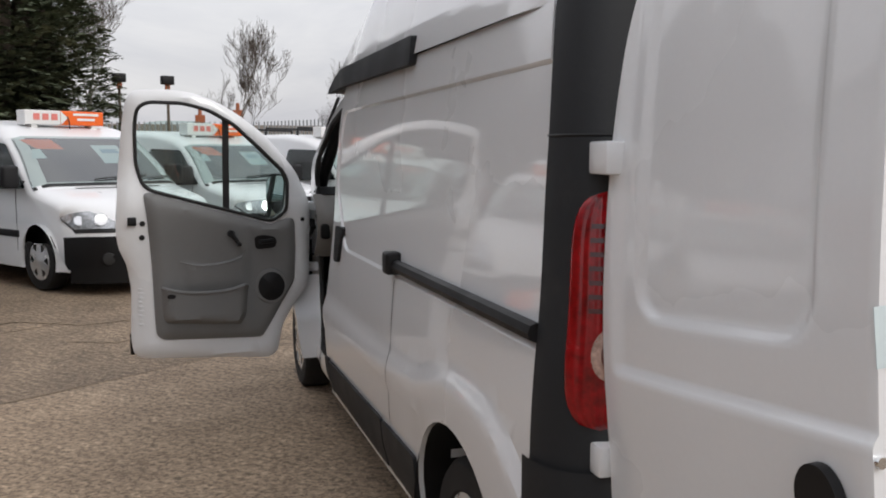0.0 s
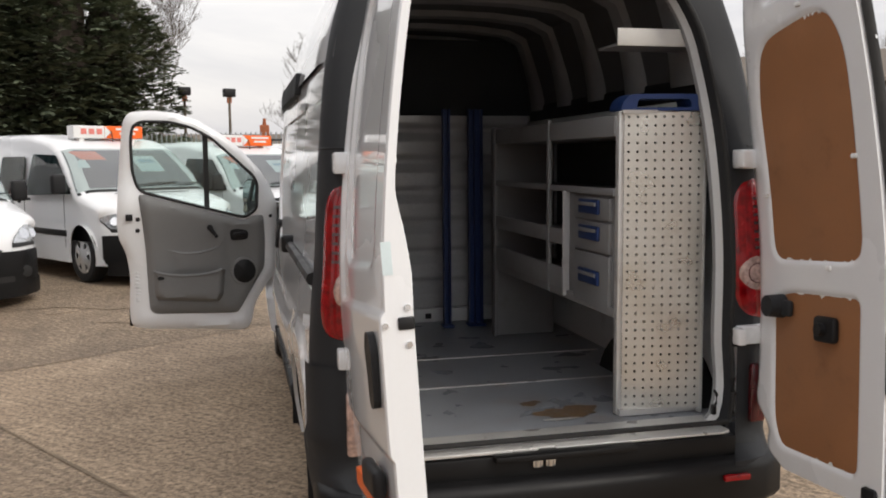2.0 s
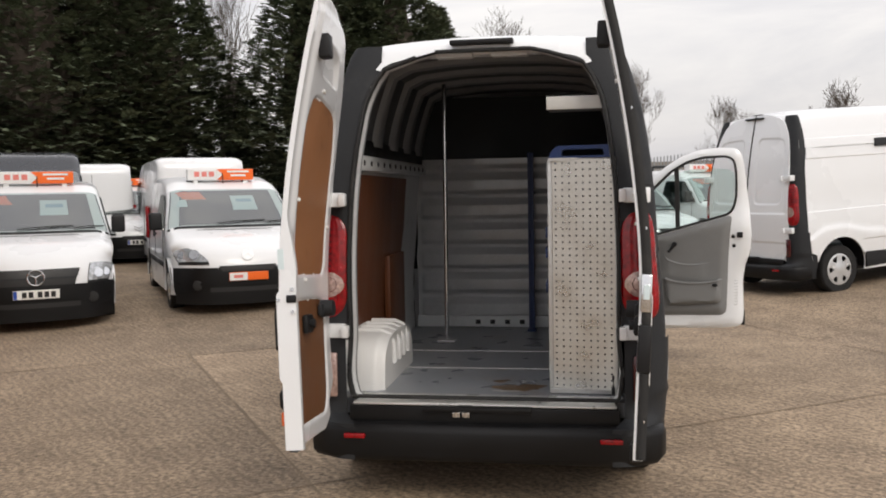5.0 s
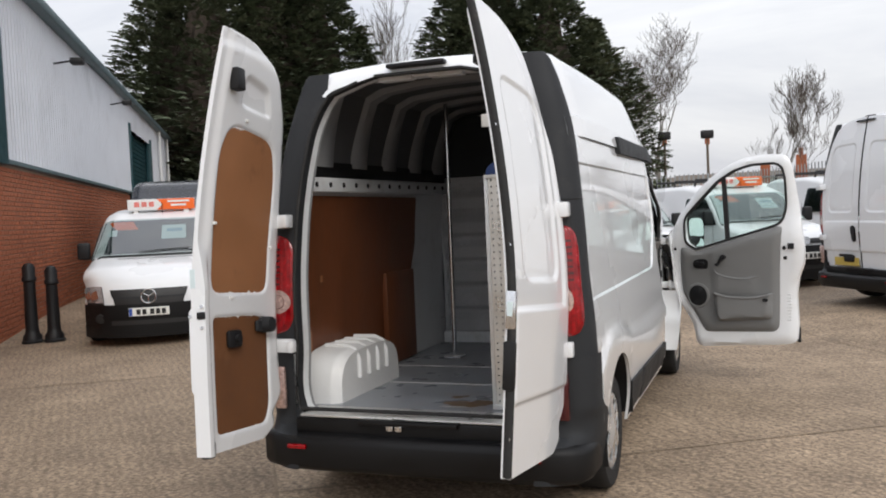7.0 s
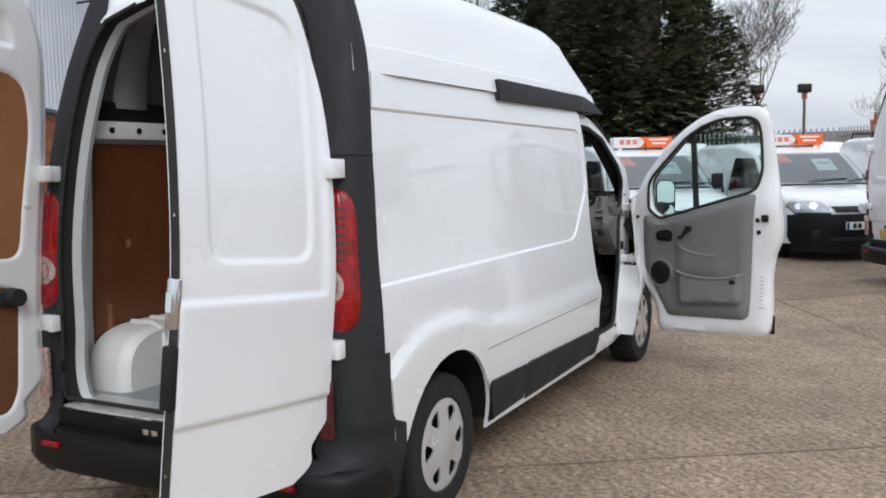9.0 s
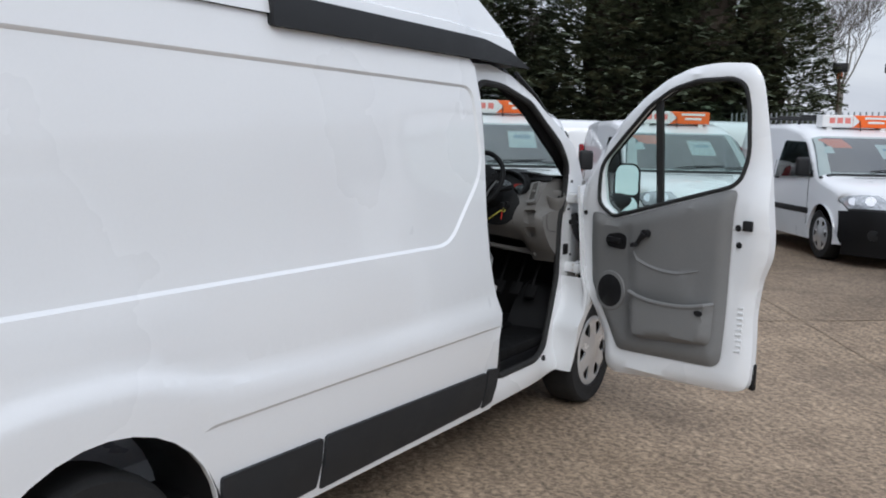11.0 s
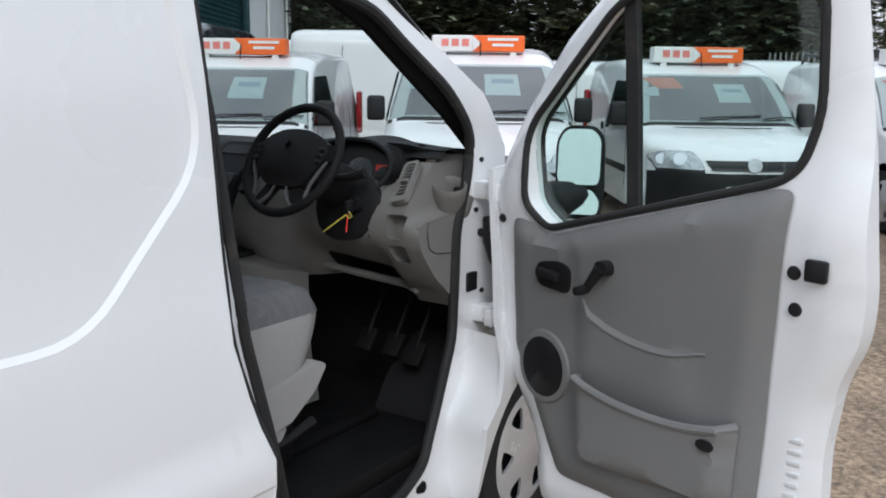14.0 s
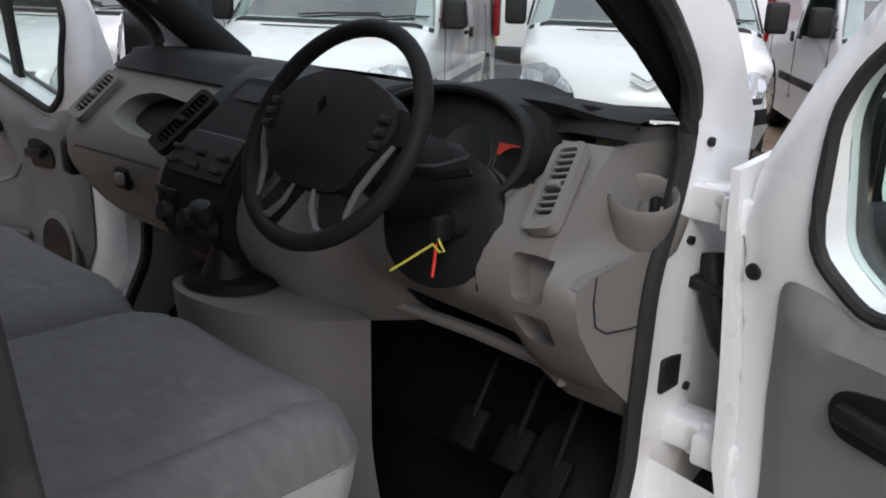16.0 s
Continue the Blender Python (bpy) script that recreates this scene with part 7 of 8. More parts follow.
for sx in (-1, 1):
    part("spoke", skin(rounded([(sx * .112, -.010), (sx * .118, .056), (sx * .168, .046), (sx * .172, .004)], .012, 2), lambda x, y: (x, y, .004), step=.03, thick=.022, normal=(0, 0, -1)), DASHDARK, steer)
    part("lower_spoke", skin(rounded([(sx * .022, -.085), (sx * .066, -.080), (sx * .098, -.140), (sx * .062, -.160), (sx * .040, -.120)], .010, 2), lambda x, y: (x, y, -.002), step=.03, thick=.018, normal=(0, 0, -1)), DASHDARK, steer)
    part("spoke_trim", tube([(sx * .150, -.004, .010), (sx * .132, -.040, .010), (sx * .112, -.078, .006), (sx * .104, -.118, .002), (sx * .112, -.132, .0)], [.004, .006, .006, .005, .004], 8), SPOKEGREY, steer, "grey spoke edge")
    part("lower_trim", tube([(sx * .024, -.092, .008), (sx * .034, -.122, .006), (sx * .058, -.148, .004), (sx * .080, -.150, .002)], [.003, .005, .006, .004], 8), SPOKEGREY, steer, "grey spoke edge")
    for q in (-.012, .008, .028):
        part("wheel_button", moved(box(-.010, .010, -.006, .006, -.003, .003, .002), Matrix.Translation((sx * .126, q, pad_z(.126, q) + .006))), BLACK, steer)
part("badge", skin([(-.011, 0), (0, .017), (.011, 0), (0, -.017)], lambda x, y: (x, y + .030, .0365), step=.02, thick=.003, normal=(0, 0, -1)), CHROME, steer, "chrome wheel badge")
part("column_shroud", tube([(.424, 3.74, 1.342), (.43, 3.83, 1.295), (.44, 3.95, 1.24)], [.050, .068, .085], 14), DASHDARK, dash, "charcoal steering column shroud")
part("ignition_panel", lathe([(0, .0), (.112, -.02), (.116, .0), (.10, .012), (0, .016)], Matrix.Translation((.485, 3.875, 1.215)) @ Matrix.Rotation(radians(72), 4, "X") @ Matrix.Diagonal((1.15, 1.0, 1, 1)), 34), DASHDARK, dash, "charcoal ignition surround")
lock = part("ignition_lock", rod((.545, 3.875, 1.215), (.540, 3.835, 1.225), .022), BLACK, dash, "black ignition lock")
part("key", box(.531, .549, 3.805, 3.84, 1.198, 1.238, .004), BLACK, lock, "black key head")
for sx, L, rise in ((1, .165, .0), (-1, .15, .0)):
    part("stalk", tube([(.43 + sx * .05, 3.80, 1.305), (.43 + sx * .11, 3.815, 1.31), (.43 + sx * L, 3.83, 1.328)], [.011, .013, .017], 8), DASHDARK, dash, "black column stalk")
tag = thing("key_tag", "yellow and red plastic key tags hanging from the ignition", "key tag")
part("yellow_tie", tube([(.540, 3.815, 1.205), (.560, 3.80, 1.205), (.568, 3.80, 1.192), (.555, 3.805, 1.186), (.535, 3.81, 1.194), (.50, 3.795, 1.165), (.465, 3.785, 1.138)], .0024, 6), YELLOWTAG, tag, "yellow cable tie")
part("red_tie", tube([(.541, 3.812, 1.198), (.542, 3.808, 1.17), (.541, 3.805, 1.142)], .0026, 6), REDTAG, tag, "red tag")
# knee panel seams, slot and lower shelf
part("fascia_seam", tube([on_face(x, z, .001) for x, z in ((.635, 1.34), (.612, 1.30), (.592, 1.22), (.588, 1.16), (.592, 1.12))], .002, 6), BLACK, dash)
part("shelf_lip", tube([on_face(.29, .985) + Vector((0, .03, 0)), on_face(.45, .955, .010), on_face(.60, .942, .010), on_face(.665, .935, .004)], [.012, .014, .014, .010], 8), DASHGREY, dash, "grey lower shelf lip")
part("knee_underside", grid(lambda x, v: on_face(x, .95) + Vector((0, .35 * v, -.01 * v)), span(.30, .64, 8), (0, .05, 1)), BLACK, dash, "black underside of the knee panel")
# driver's end: pockets, cup holder, end panel seam
part("end_panel", skin([(4.07, 1.200), (3.97, 1.190), (3.89, 1.180), (3.860, 1.170), (3.860, 1.135), (3.872, 1.10), (3.900, 1.06), (3.947, 1.0), (4.008, .945), (4.06, .895), (4.17, .90), (4.17, 1.205)], lambda y, z: (.7785 + .014 * smooth_step((y - 3.90) / .15), y, z), step=.04, thick=.02, normal=(-1, 0, 0)), DASHGREY, dash, "light grey dashboard end panel")
part("end_panel_seam", tube([(.7805 + .014 * smooth_step((y - 3.90) / .15), y, z) for y, z in ((3.905, 1.180), (3.902, 1.14), (3.912, 1.10), (3.94, 1.082), (4.00, 1.076), (4.12, 1.072))], .0014, 6), BLACK, dash)
part("end_panel_upper", skin([(4.03, 1.19), (4.18, 1.19), (4.20, 1.37), (4.09, 1.375)], lambda y, z: (.700 + .03 * smooth_step((y - 4.08) / .08), y, z), step=.05, thick=.02, normal=(-1, 0, 0)), DASHGREY, dash)
CUP = Matrix.Translation((.765, 4.04, 1.262)) @ Matrix.Rotation(radians(22), 4, Vector((.84, .54, 0)))
cup = part("cup_holder", lathe([(.020, -.115), (.036, -.095), (.047, -.05), (.054, .0), (.056, .024), (.053, .029), (.048, .024), (.045, .0), (.040, -.05), (0, -.05)], CUP, 34), DASHGREY, dash, "light grey cup holder")
part("cup_well", lathe([(0, -.045), (.0405, -.045)], CUP, 24), DASHDARK, cup)
part("cup_clip", box(.770, .786, 4.05, 4.07, 1.222, 1.278, .006), BLACK, cup, "black clip in the cup holder")
part("cup_bracket", tube([(.758, 4.06, 1.165), (.765, 4.08, 1.20), (.77, 4.10, 1.25)], [.03, .045, .045], 12), DASHGREY, dash, "light grey cup holder moulding")
part("demist_vent", moved(box(-.016, .016, -.072, .072, -.006, .008, .006, 3), Matrix.Translation((.650, 4.122, 1.382)) @ Matrix.Rotation(radians(-14), 4, "X") @ Matrix.Rotation(radians(-14), 4, "Z")), DASHDARK, dash, "charcoal demister vent")
for k in range(4):
    part("demist_slot", moved(box(-.011, .011, -.011, .011, -.002, .004, .003), Matrix.Translation((.640 + .007 * k, 4.080 + .028 * k, 1.397 - .007 * k)) @ Matrix.Rotation(radians(-14), 4, "X")), BLACK, dash, "black demister slot")


# gear console
def console(u, v):
    a = math.pi * v
    k = smooth_step((u - .55) / .45)
    rx, ry = .200 + .03 * k, .27 + .03 * k - .05 * math.sin(math.pi * u) * .3
    sn = abs(math.sin(a)) ** .75
    return (.085 - rx * math.cos(a) + .01 * u, 3.905 - ry * sn, 1.025 - .06 * (1 - sn) * (1 - u) - .505 * u)


part("gear_console", grid(console, span(0, 1, 14), span(0, 1, 26)), DASHGREY, dash, "light grey gear console")
part("console_top", grid(lambda u, v: Vector(console(0, v)).lerp(Vector((.085, 3.83, 1.045)), u), span(0, 1, 5), span(0, 1, 26)), DASHGREY, dash)
part("gear_plinth", lathe([(.098, 0), (.092, .016), (.05, .024), (0, .028)], Matrix.Translation((.070, 3.745, 1.030)) @ Matrix.Diagonal((1.05, .95, 1, 1)), 28), DASHDARK, dash, "charcoal gear plinth")
part("gear_gaiter", lathe([(.050, 0), (.042, .02), (.026, .055), (.014, .075)], Matrix.Translation((.080, 3.725, 1.048)), 18), BLACK, dash, "black gear gaiter")
part("gear_lever", merge(tube([(.082, 3.715, 1.10), (.088, 3.69, 1.14), (.094, 3.672, 1.165)], [.013, .012, .014], 10), lathe([(0, -.028), (.018, -.02), (.025, .0), (.022, .018), (0, .026)], Matrix.Translation((.096, 3.668, 1.176)) @ Matrix.Rotation(radians(20), 4, "X"), 16)), BLACK, dash, "black gear lever")
part("knob_cap", lathe([(.018, .0), (.012, .006), (0, .008)], Matrix.Translation((.097, 3.660, 1.195)) @ Matrix.Rotation(radians(20), 4, "X"), 14), TRIM, dash)
for x, y, z in ((.62, 4.06, .70), (.50, 4.10, .70), (.38, 4.10, .70)):
    pd = part("pedal", moved(box(-.035, .035, -.01, .01, -.045, .045, .008), Matrix.Translation((x, y, z)) @ Matrix.Rotation(radians(-40), 4, "X")), MAT, van, "black rubber pedal")
    part("pedal_arm", rod((x, y + .01, z + .02), (x, y + .16, z + .25), .008), MAT, pd)


# ---- seats ----
def seat(x0, x1, label):
    ob = thing("cab_seat", label, "seat", "cab seats")
    xc, w = (x0 + x1) / 2, (x1 - x0) / 2

    def cushion(u, v):
        a, b = 2 * u - 1, 2 * v - 1
        e = (1 - abs(a) ** 6) * (1 - abs(b) ** 6)
        m = max(abs(a), abs(b), 1e-6)
        h = math.hypot(a, b) + 1e-9
        k = m / max((abs(a) / h) ** 8 + (abs(b) / h) ** 8, 1e-6) ** (1 / 8) / h
        return (xc + w * a * k, 3.345 + .262 * b * k, .952 + .080 * max(0, e) ** .35 + .02 * abs(a) ** 2 * (1 - abs(a) ** 8) - .012 * math.exp(-((abs(a) - .72) / .05) ** 2))
    part("cushion", grid(cushion, span(0, 1, 30), span(0, 1, 30)), CLOTH, ob, "grey patterned cloth cushion")

    def skirt(u, v):
        a = u * math.tau
        c, s_ = math.cos(a), math.sin(a)
        k = 1 / max(abs(c) ** 8 + abs(s_) ** 8, 1e-6) ** (1 / 8)
        return (xc + w * c * k * (1 - .03 * v ** 2), 3.345 + .262 * s_ * k * (1 - .05 * v - (.30 * v ** 1.6 if s_ > 0 else 0)), .956 - .200 * v)
    part("cushion_side", grid(skirt, span(0, 1, 60), span(0, 1, 6)), SEATVINYL, ob, "pale grey vinyl cushion side")
    part("base", box(x0 + .05, x1 - .05, 3.13, 3.52, .50, .79, .03), BLACK, ob, "black seat base")
    side = lambda y, z: (x1 + .012, y, z)
    part("valance", skin(rounded([(3.05, .655), (3.05, .725), (3.30, .758), (3.56, .812), (3.585, .795), (3.54, .735), (3.44, .665), (3.30, .645)], .014, 3), side, step=.06, thick=.05, normal=(-1, 0, 0)), SEATVINYL, ob, "pale grey wedge-shaped seat side cover")
    part("lower_cover", skin(rounded([(3.05, .54), (3.05, .645), (3.30, .640), (3.43, .655), (3.41, .62), (3.30, .56)], .014, 3), lambda y, z: (x1 + .002, y, z), step=.06, thick=.05, normal=(-1, 0, 0)), SEATVINYL, ob, "pale grey lower seat cover")
    part("seat_lever", tube([(x1 - .01, 3.36, .60), (x1, 3.44, .615), (x1 + .005, 3.53, .64)], [.012, .014, .016], 8), BLACK, ob, "black seat lever")

    def back(u, v):
        a, b = 2 * u - 1, v
        return (xc + w * a * (1 - .12 * b ** 3), 3.10 - .12 * b - .05 * (1 - abs(a) ** 5), .90 + .66 * b)
    part("backrest", merge(grid(back, span(0, 1, 20), span(0, 1, 16)), box(xc - w * .9, xc + w * .9, 2.90, 3.04, .85, 1.55, .05, 3)), CLOTH, ob, "grey cloth backrest")
    part("headrest", moved(box(-.13, .13, -.05, .05, -.09, .09, .04, 3), Matrix.Translation((xc, 2.96, 1.68))), CLOTH, ob, "grey cloth headrest")
    return ob


seat(.045, .640, "grey patterned cloth driver seat with pale vinyl sides")
seat(-.74, .015, "grey patterned cloth double passenger seat")
part("seat_belt", merge(tube([(.80, 2.98, 1.6), (.805, 3.0, 1.2), (.81, 3.08, .70)], .022, 6, flat=.25), box(.79, .83, 3.05, 3.11, .56, .68, .01)), BLACK, van, "black seat belt")


# ---- front doors, built flat and hung open ----
D_OUT = rounded([(-.02, .80), (-.027, 1.24), (-.01, 1.34), (.06, 1.50), (.112, 1.562), (.25, 1.70), (.402, 1.805), (.55, 1.89), (.70, 1.94), (.85, 1.955), (1.03, 1.945), (1.075, 1.88), (1.093, 1.765), (1.13, 1.45), (1.150, 1.16), (1.14, 1.05), (1.093, .94), (1.072, .78), (1.078, .65), (1.085, .50), (1.075, .40), (1.03, .375), (.92, .362), (.50, .335), (.26, .312), (.20, .345), (.161, .514), (.07, .66), (-.012, .75)], .04, 3)
D_WIN = rounded([(.225, 1.185), (.95, 1.39), (.995, 1.43), (1.025, 1.55), (1.026, 1.74), (1.01, 1.84), (.95, 1.875), (.75, 1.872), (.60, 1.835), (.45, 1.758), (.28, 1.62), (.15, 1.505), (.121, 1.44), (.135, 1.25)], .035, 3)
raised = lambda pts: [(u, z + .034 * smooth_step((z - 1.50) / .36)) for u, z in pts]
D_OUT, D_WIN = raised(D_OUT), raised(D_WIN)
D_TRIM = rounded([(.084, 1.185), (.10, 1.205), (.16, 1.200), (.235, 1.168), (.953, 1.378), (.991, 1.372), (.97, 1.177), (.954, .961), (.945, .60), (.94, .51), (.90, .478), (.36, .455), (.30, .455), (.258, .516), (.17, .66), (.085, .80), (.075, 1.0)], .025, 3)


def bow(u, z):
    return min(half_width(z), .94) - .935 - .02 * max(0, z - 1.2)


def front_door(s, angle, at_x, at_y):
    ob = new("front_door")
    ob.parent = van
    ob.matrix_basis = Matrix.Translation((at_x, at_y, 0)) @ Matrix.Rotation(radians(angle), 4, "Z")
    OUT = lambda u, z: (s * u, bow(u, z), z)
    INN = lambda u, z: (s * u, bow(u, z) - (.085 if z < 1.25 else .085 - .045 * smooth_step((z - 1.25) / .3)), z)
    part("outer_skin", skin(D_OUT, OUT, [D_WIN], step=.07), PAINT, ob, "white outer door skin")

    def inner(u, z):
        x, y, zz = INN(u, z)
        e = min(seg_dist((u, z), a, b) for a, b in zip(D_OUT, D_OUT[1:] + D_OUT[:1]))
        y += .035 * (1 - min(1, e / .03))
        y -= .005 * smooth_step((u - .99) / .10) * smooth_step((z - .92) / .15) * smooth_step((1.45 - z) / .15)
        y += .008 * smooth_step((u - 1.0) / .02) * smooth_step((.93 - z) / .03)
        return (x, y, zz)
    part("inner_frame", skin(D_OUT, inner, [D_WIN], step=.05), PAINT, ob, "white painted inner door frame")
    rim = bmesh.new()
    for loop, fb in ((dense(D_OUT, .05), inner), (dense(D_WIN, .05), INN)):
        a = [rim.verts.new(OUT(*p)) for p in loop]
        b = [rim.verts.new(fb(*p)) for p in loop]
        for i in range(len(loop)):
            rim.faces.new((a[i], a[(i + 1) % len(loop)], b[(i + 1) % len(loop)], b[i]))
    part("rim", rim, PAINT, ob, "white door edge")
    part("window_seal", tube([(INN(u, z)[0], INN(u, z)[1] - .002, z) for u, z in dense(D_WIN, .04)], .011, 8, closed=True, flat=1.0), RUBBER, ob, "black rubber window seal")
    part("outer_window_seal", tube([(OUT(u, z)[0], OUT(u, z)[1] + .002, z) for u, z in dense(D_WIN, .05)], .009, 6, closed=True), RUBBER, ob)
    g = part("window_glass", skin(rounded([(.225, 1.185), (.95, 1.39), (.995, 1.43), (1.025, 1.55), (1.026, 1.72), (.98, 1.79), (.85, 1.805), (.62, 1.80), (.45, 1.758), (.28, 1.62), (.15, 1.505), (.121, 1.44), (.135, 1.25)], .035, 3), lambda u, z: (s * u, bow(u, z) - .022, z), step=.2, thick=.004, normal=(0, -1, 0)), GLASS, ob, "clear green-tinted door glass")
    g.visible_shadow = False
    part("window_bar", skin([(.480, 1.795), (.518, 1.815), (.518, 1.265), (.480, 1.25)], lambda u, z: (s * u, bow(u, z) - .034, z), step=.1, thick=.02, normal=(0, 1, 0)), RUBBER, ob, "black quarter window bar")

    def trim(u, z):
        x, y, zz = INN(u, z)
        e = min(seg_dist((u, z), a, b) for a, b in zip(D_TRIM, D_TRIM[1:] + D_TRIM[:1]))
        y -= .006 + .034 * smooth_step(e / .045) - .010 * smooth_step(e / .05) * smooth_step((.38 - u) / .02) * smooth_step((1.15 - z) / .03)
        if .395 < u < .86:
            y -= .012 * smooth_step((line_z(u) - z) / .012) * smooth_step((u - .395) / .02) * smooth_step((.80 - u) / .10) * smooth_step((z - .76) / .06)
        return (x, y, zz)
    line_z = curve_of([(.38, 1.06), (.407, 1.0), (.46, .968), (.531, .948), (.62, .938), (.69, .940), (.80, .968), (.9, .99)])
    crease = [(u, line_z(u)) for u in span(.395, .80, 14)]
    ridge = [(.38, 1.16), (.38, .83)]
    part("trim_panel", skin(D_TRIM, trim, step=.035, lines=[crease, [(u, z - .012) for u, z in crease], ridge, [(.36, 1.15), (.36, .83)]]), GREYTRIM, ob, "grey moulded door trim", angle=40)
    part("trim_bead", tube([Vector(trim(u, z - .012)) for u, z in crease], .0045, 6), GREYTRIM, ob)
    pocket = rounded([(.388, .775), (.41, .80), (.45, .787), (.663, .765), (.80, .777), (.905, .803), (.90, .62), (.88, .587), (.60, .56), (.44, .552), (.405, .60)], .02, 3)
    lip_z = curve_of([(.385, .78), (.41, .80), (.45, .787), (.663, .765), (.80, .777), (.905, .803)])

    def pouch(u, z):
        x, y, zz = trim(u, z)
        e = min(seg_dist((u, z), a, b) for a, b in zip(pocket, pocket[1:] + pocket[:1]))
        k = max(smooth_step(e / .03), smooth_step((z - lip_z(u) + .045) / .02) * smooth_step((u - .388) / .015) * smooth_step((.903 - u) / .015))
        return (x, y - .004 - .050 * k, zz)
    part("door_pocket", skin(pocket, pouch, step=.03), GREYTRIM, ob, "grey door pocket", angle=50)
    lip = [(u, z) for u, z in [(q, lip_z(q)) for q in span(.392, .90, 18)]]
    part("pocket_lip", tube([Vector(pouch(u, z - .012)) + Vector((0, .004, .012)) for u, z in lip], .012, 8), GREYTRIM, ob)
    part("pocket_hole", lathe([(0, 0), (.018, 0), (.018, .004), (0, .004)], Matrix.Translation(Vector(pouch(.855, .755)) + Vector((0, -.006, 0))) @ Matrix.Rotation(radians(90), 4, "X") @ Matrix.Diagonal((1.4, .8, 1, 1)), 16), BLACK, ob)
    c = Vector(trim(.240, .775))
    spk = part("speaker", lathe([(0, -.002), (.084, -.002), (.090, .002), (.084, .008), (.0, .014)], Matrix.Translation(c + Vector((0, -.004, 0))) @ Matrix.Rotation(radians(90), 4, "X") @ Matrix.Diagonal((1, 1.08, 1, 1)), 34), BLACK, ob, "round black speaker grille")
    part("speaker_ring", lathe([(.088, -.004), (.104, .0), (.100, .008), (.088, .010)], Matrix.Translation(c + Vector((0, -.002, 0))) @ Matrix.Rotation(radians(90), 4, "X") @ Matrix.Diagonal((1, 1.08, 1, 1)), 34), GREYTRIM, ob)
    h = Vector(trim(.272, 1.06))
    part("handle_well", skin(rounded([(.215, 1.02), (.335, 1.012), (.345, 1.09), (.295, 1.105), (.215, 1.09), (.20, 1.055)], .025, 4), lambda u, z: (trim(u, z)[0], trim(u, z)[1] - .006, z), step=.03, thick=.006, normal=(0, 1, 0)), BLACK, ob, "black handle recess")
    part("release_handle", merge(moved(box(-.045, .045, -.012, .012, -.014, .014, .008), Matrix.Translation(h + Vector((s * .0, -.024, .004))) @ Matrix.Rotation(radians(4 * s), 4, "Y"))), BLACK, ob, "black door release lever")
    w0 = Vector(trim(.489, 1.119))
    win = part("window_winder", merge(rod(w0 + Vector((0, .01, 0)), w0 + Vector((0, -.034, 0)), .022), tube([w0 + Vector((0, -.030, 0)), w0 + Vector((-s * .021, -.036, -.030)), w0 + Vector((-s * .042, -.038, -.062))], [.019, .014, .012], 10)), BLACK, ob, "black window winder")
    part("winder_knob", lathe([(0, -.012), (.012, -.010), (.015, .012), (.012, .034), (0, .038)], Matrix.Translation(w0 + Vector((-s * .042, -.043, -.062))) @ Matrix.Rotation(radians(90), 4, "X"), 14), BLACK, win)
    edge_y = -.060
    part("door_latch", merge(box(min(s * 1.035, s * 1.085), max(s * 1.035, s * 1.085), INN(1.05, 1.2)[1] - .026, INN(1.05, 1.2)[1] - .006, 1.183, 1.233, .006)), BLACK, ob, "black door latch")
    for u, z in ((1.0, 1.193), (1.005, 1.109)):
        part("edge_plug", lathe([(0, 0), (.017, 0), (.014, .006), (0, .007)], Matrix.Translation(Vector(inner(u, z)) + Vector((0, -.001, 0))) @ Matrix.Rotation(radians(90), 4, "X"), 14), BLACK, ob, "black rubber plug")
    for k in range(9):
        z = .58 + k * .027
        part("drain_slot", moved(box(-.018, .018, -.004, .004, -.006, .006, .003), Matrix.Translation(Vector(inner(1.022, z)) + Vector((0, -.002, 0))) @ Matrix.Rotation(radians(-8 * s), 4, "Y")), PAINT_IN, ob, "pressed drain slot")
    part("lower_edge_guard", box(min(s * 1.062, s * 1.090), max(s * 1.062, s * 1.090), -.026, .004, .385, .52, .008), BLACK, ob, "black lower door edge guard")
    part("hinge_bolt", lathe([(0, 0), (.014, 0), (.012, .006), (0, .007)], Matrix.Translation(Vector(inner(.03, 1.193))) @ Matrix.Rotation(radians(90), 4, "X"), 12), BLACK, ob)
    # door mirror on its arm
    face = rounded([(-.078, 1.185), (.078, 1.185), (.088, 1.28), (.085, 1.44), (.05, 1.475), (-.055, 1.475), (-.088, 1.43), (-.088, 1.28)], .03, 4)
    turn_m = Matrix.Translation((s * .145, .105, 0)) @ Matrix.Rotation(radians(s * 36), 4, "Z") @ Matrix.Diagonal((.86, 1, 1, 1))
    shell = grid(lambda u, v: (lambda q, c: (q[0] * c, .10 * v, 1.33 + (q[1] - 1.33) * c))(face[int(u) % len(face)], math.sqrt(max(0.0, 1 - (v * .93) ** 3))), list(range(len(face) + 1)), span(0, 1, 8))
    mir = part("door_mirror", moved(shell, turn_m), BLACK, ob, "black door mirror housing")
    part("mirror_arm", tube([(s * .10, -.01, 1.24), (s * .12, .06, 1.25), (s * .15, .12, 1.27)], [.05, .045, .04], 12, flat=1.3), BLACK, mir)
    part("mirror_bezel", moved(skin(face, lambda a, b: (a, .002, b), step=.1, thick=.02, normal=(0, 1, 0)), turn_m), BLACK, mir)
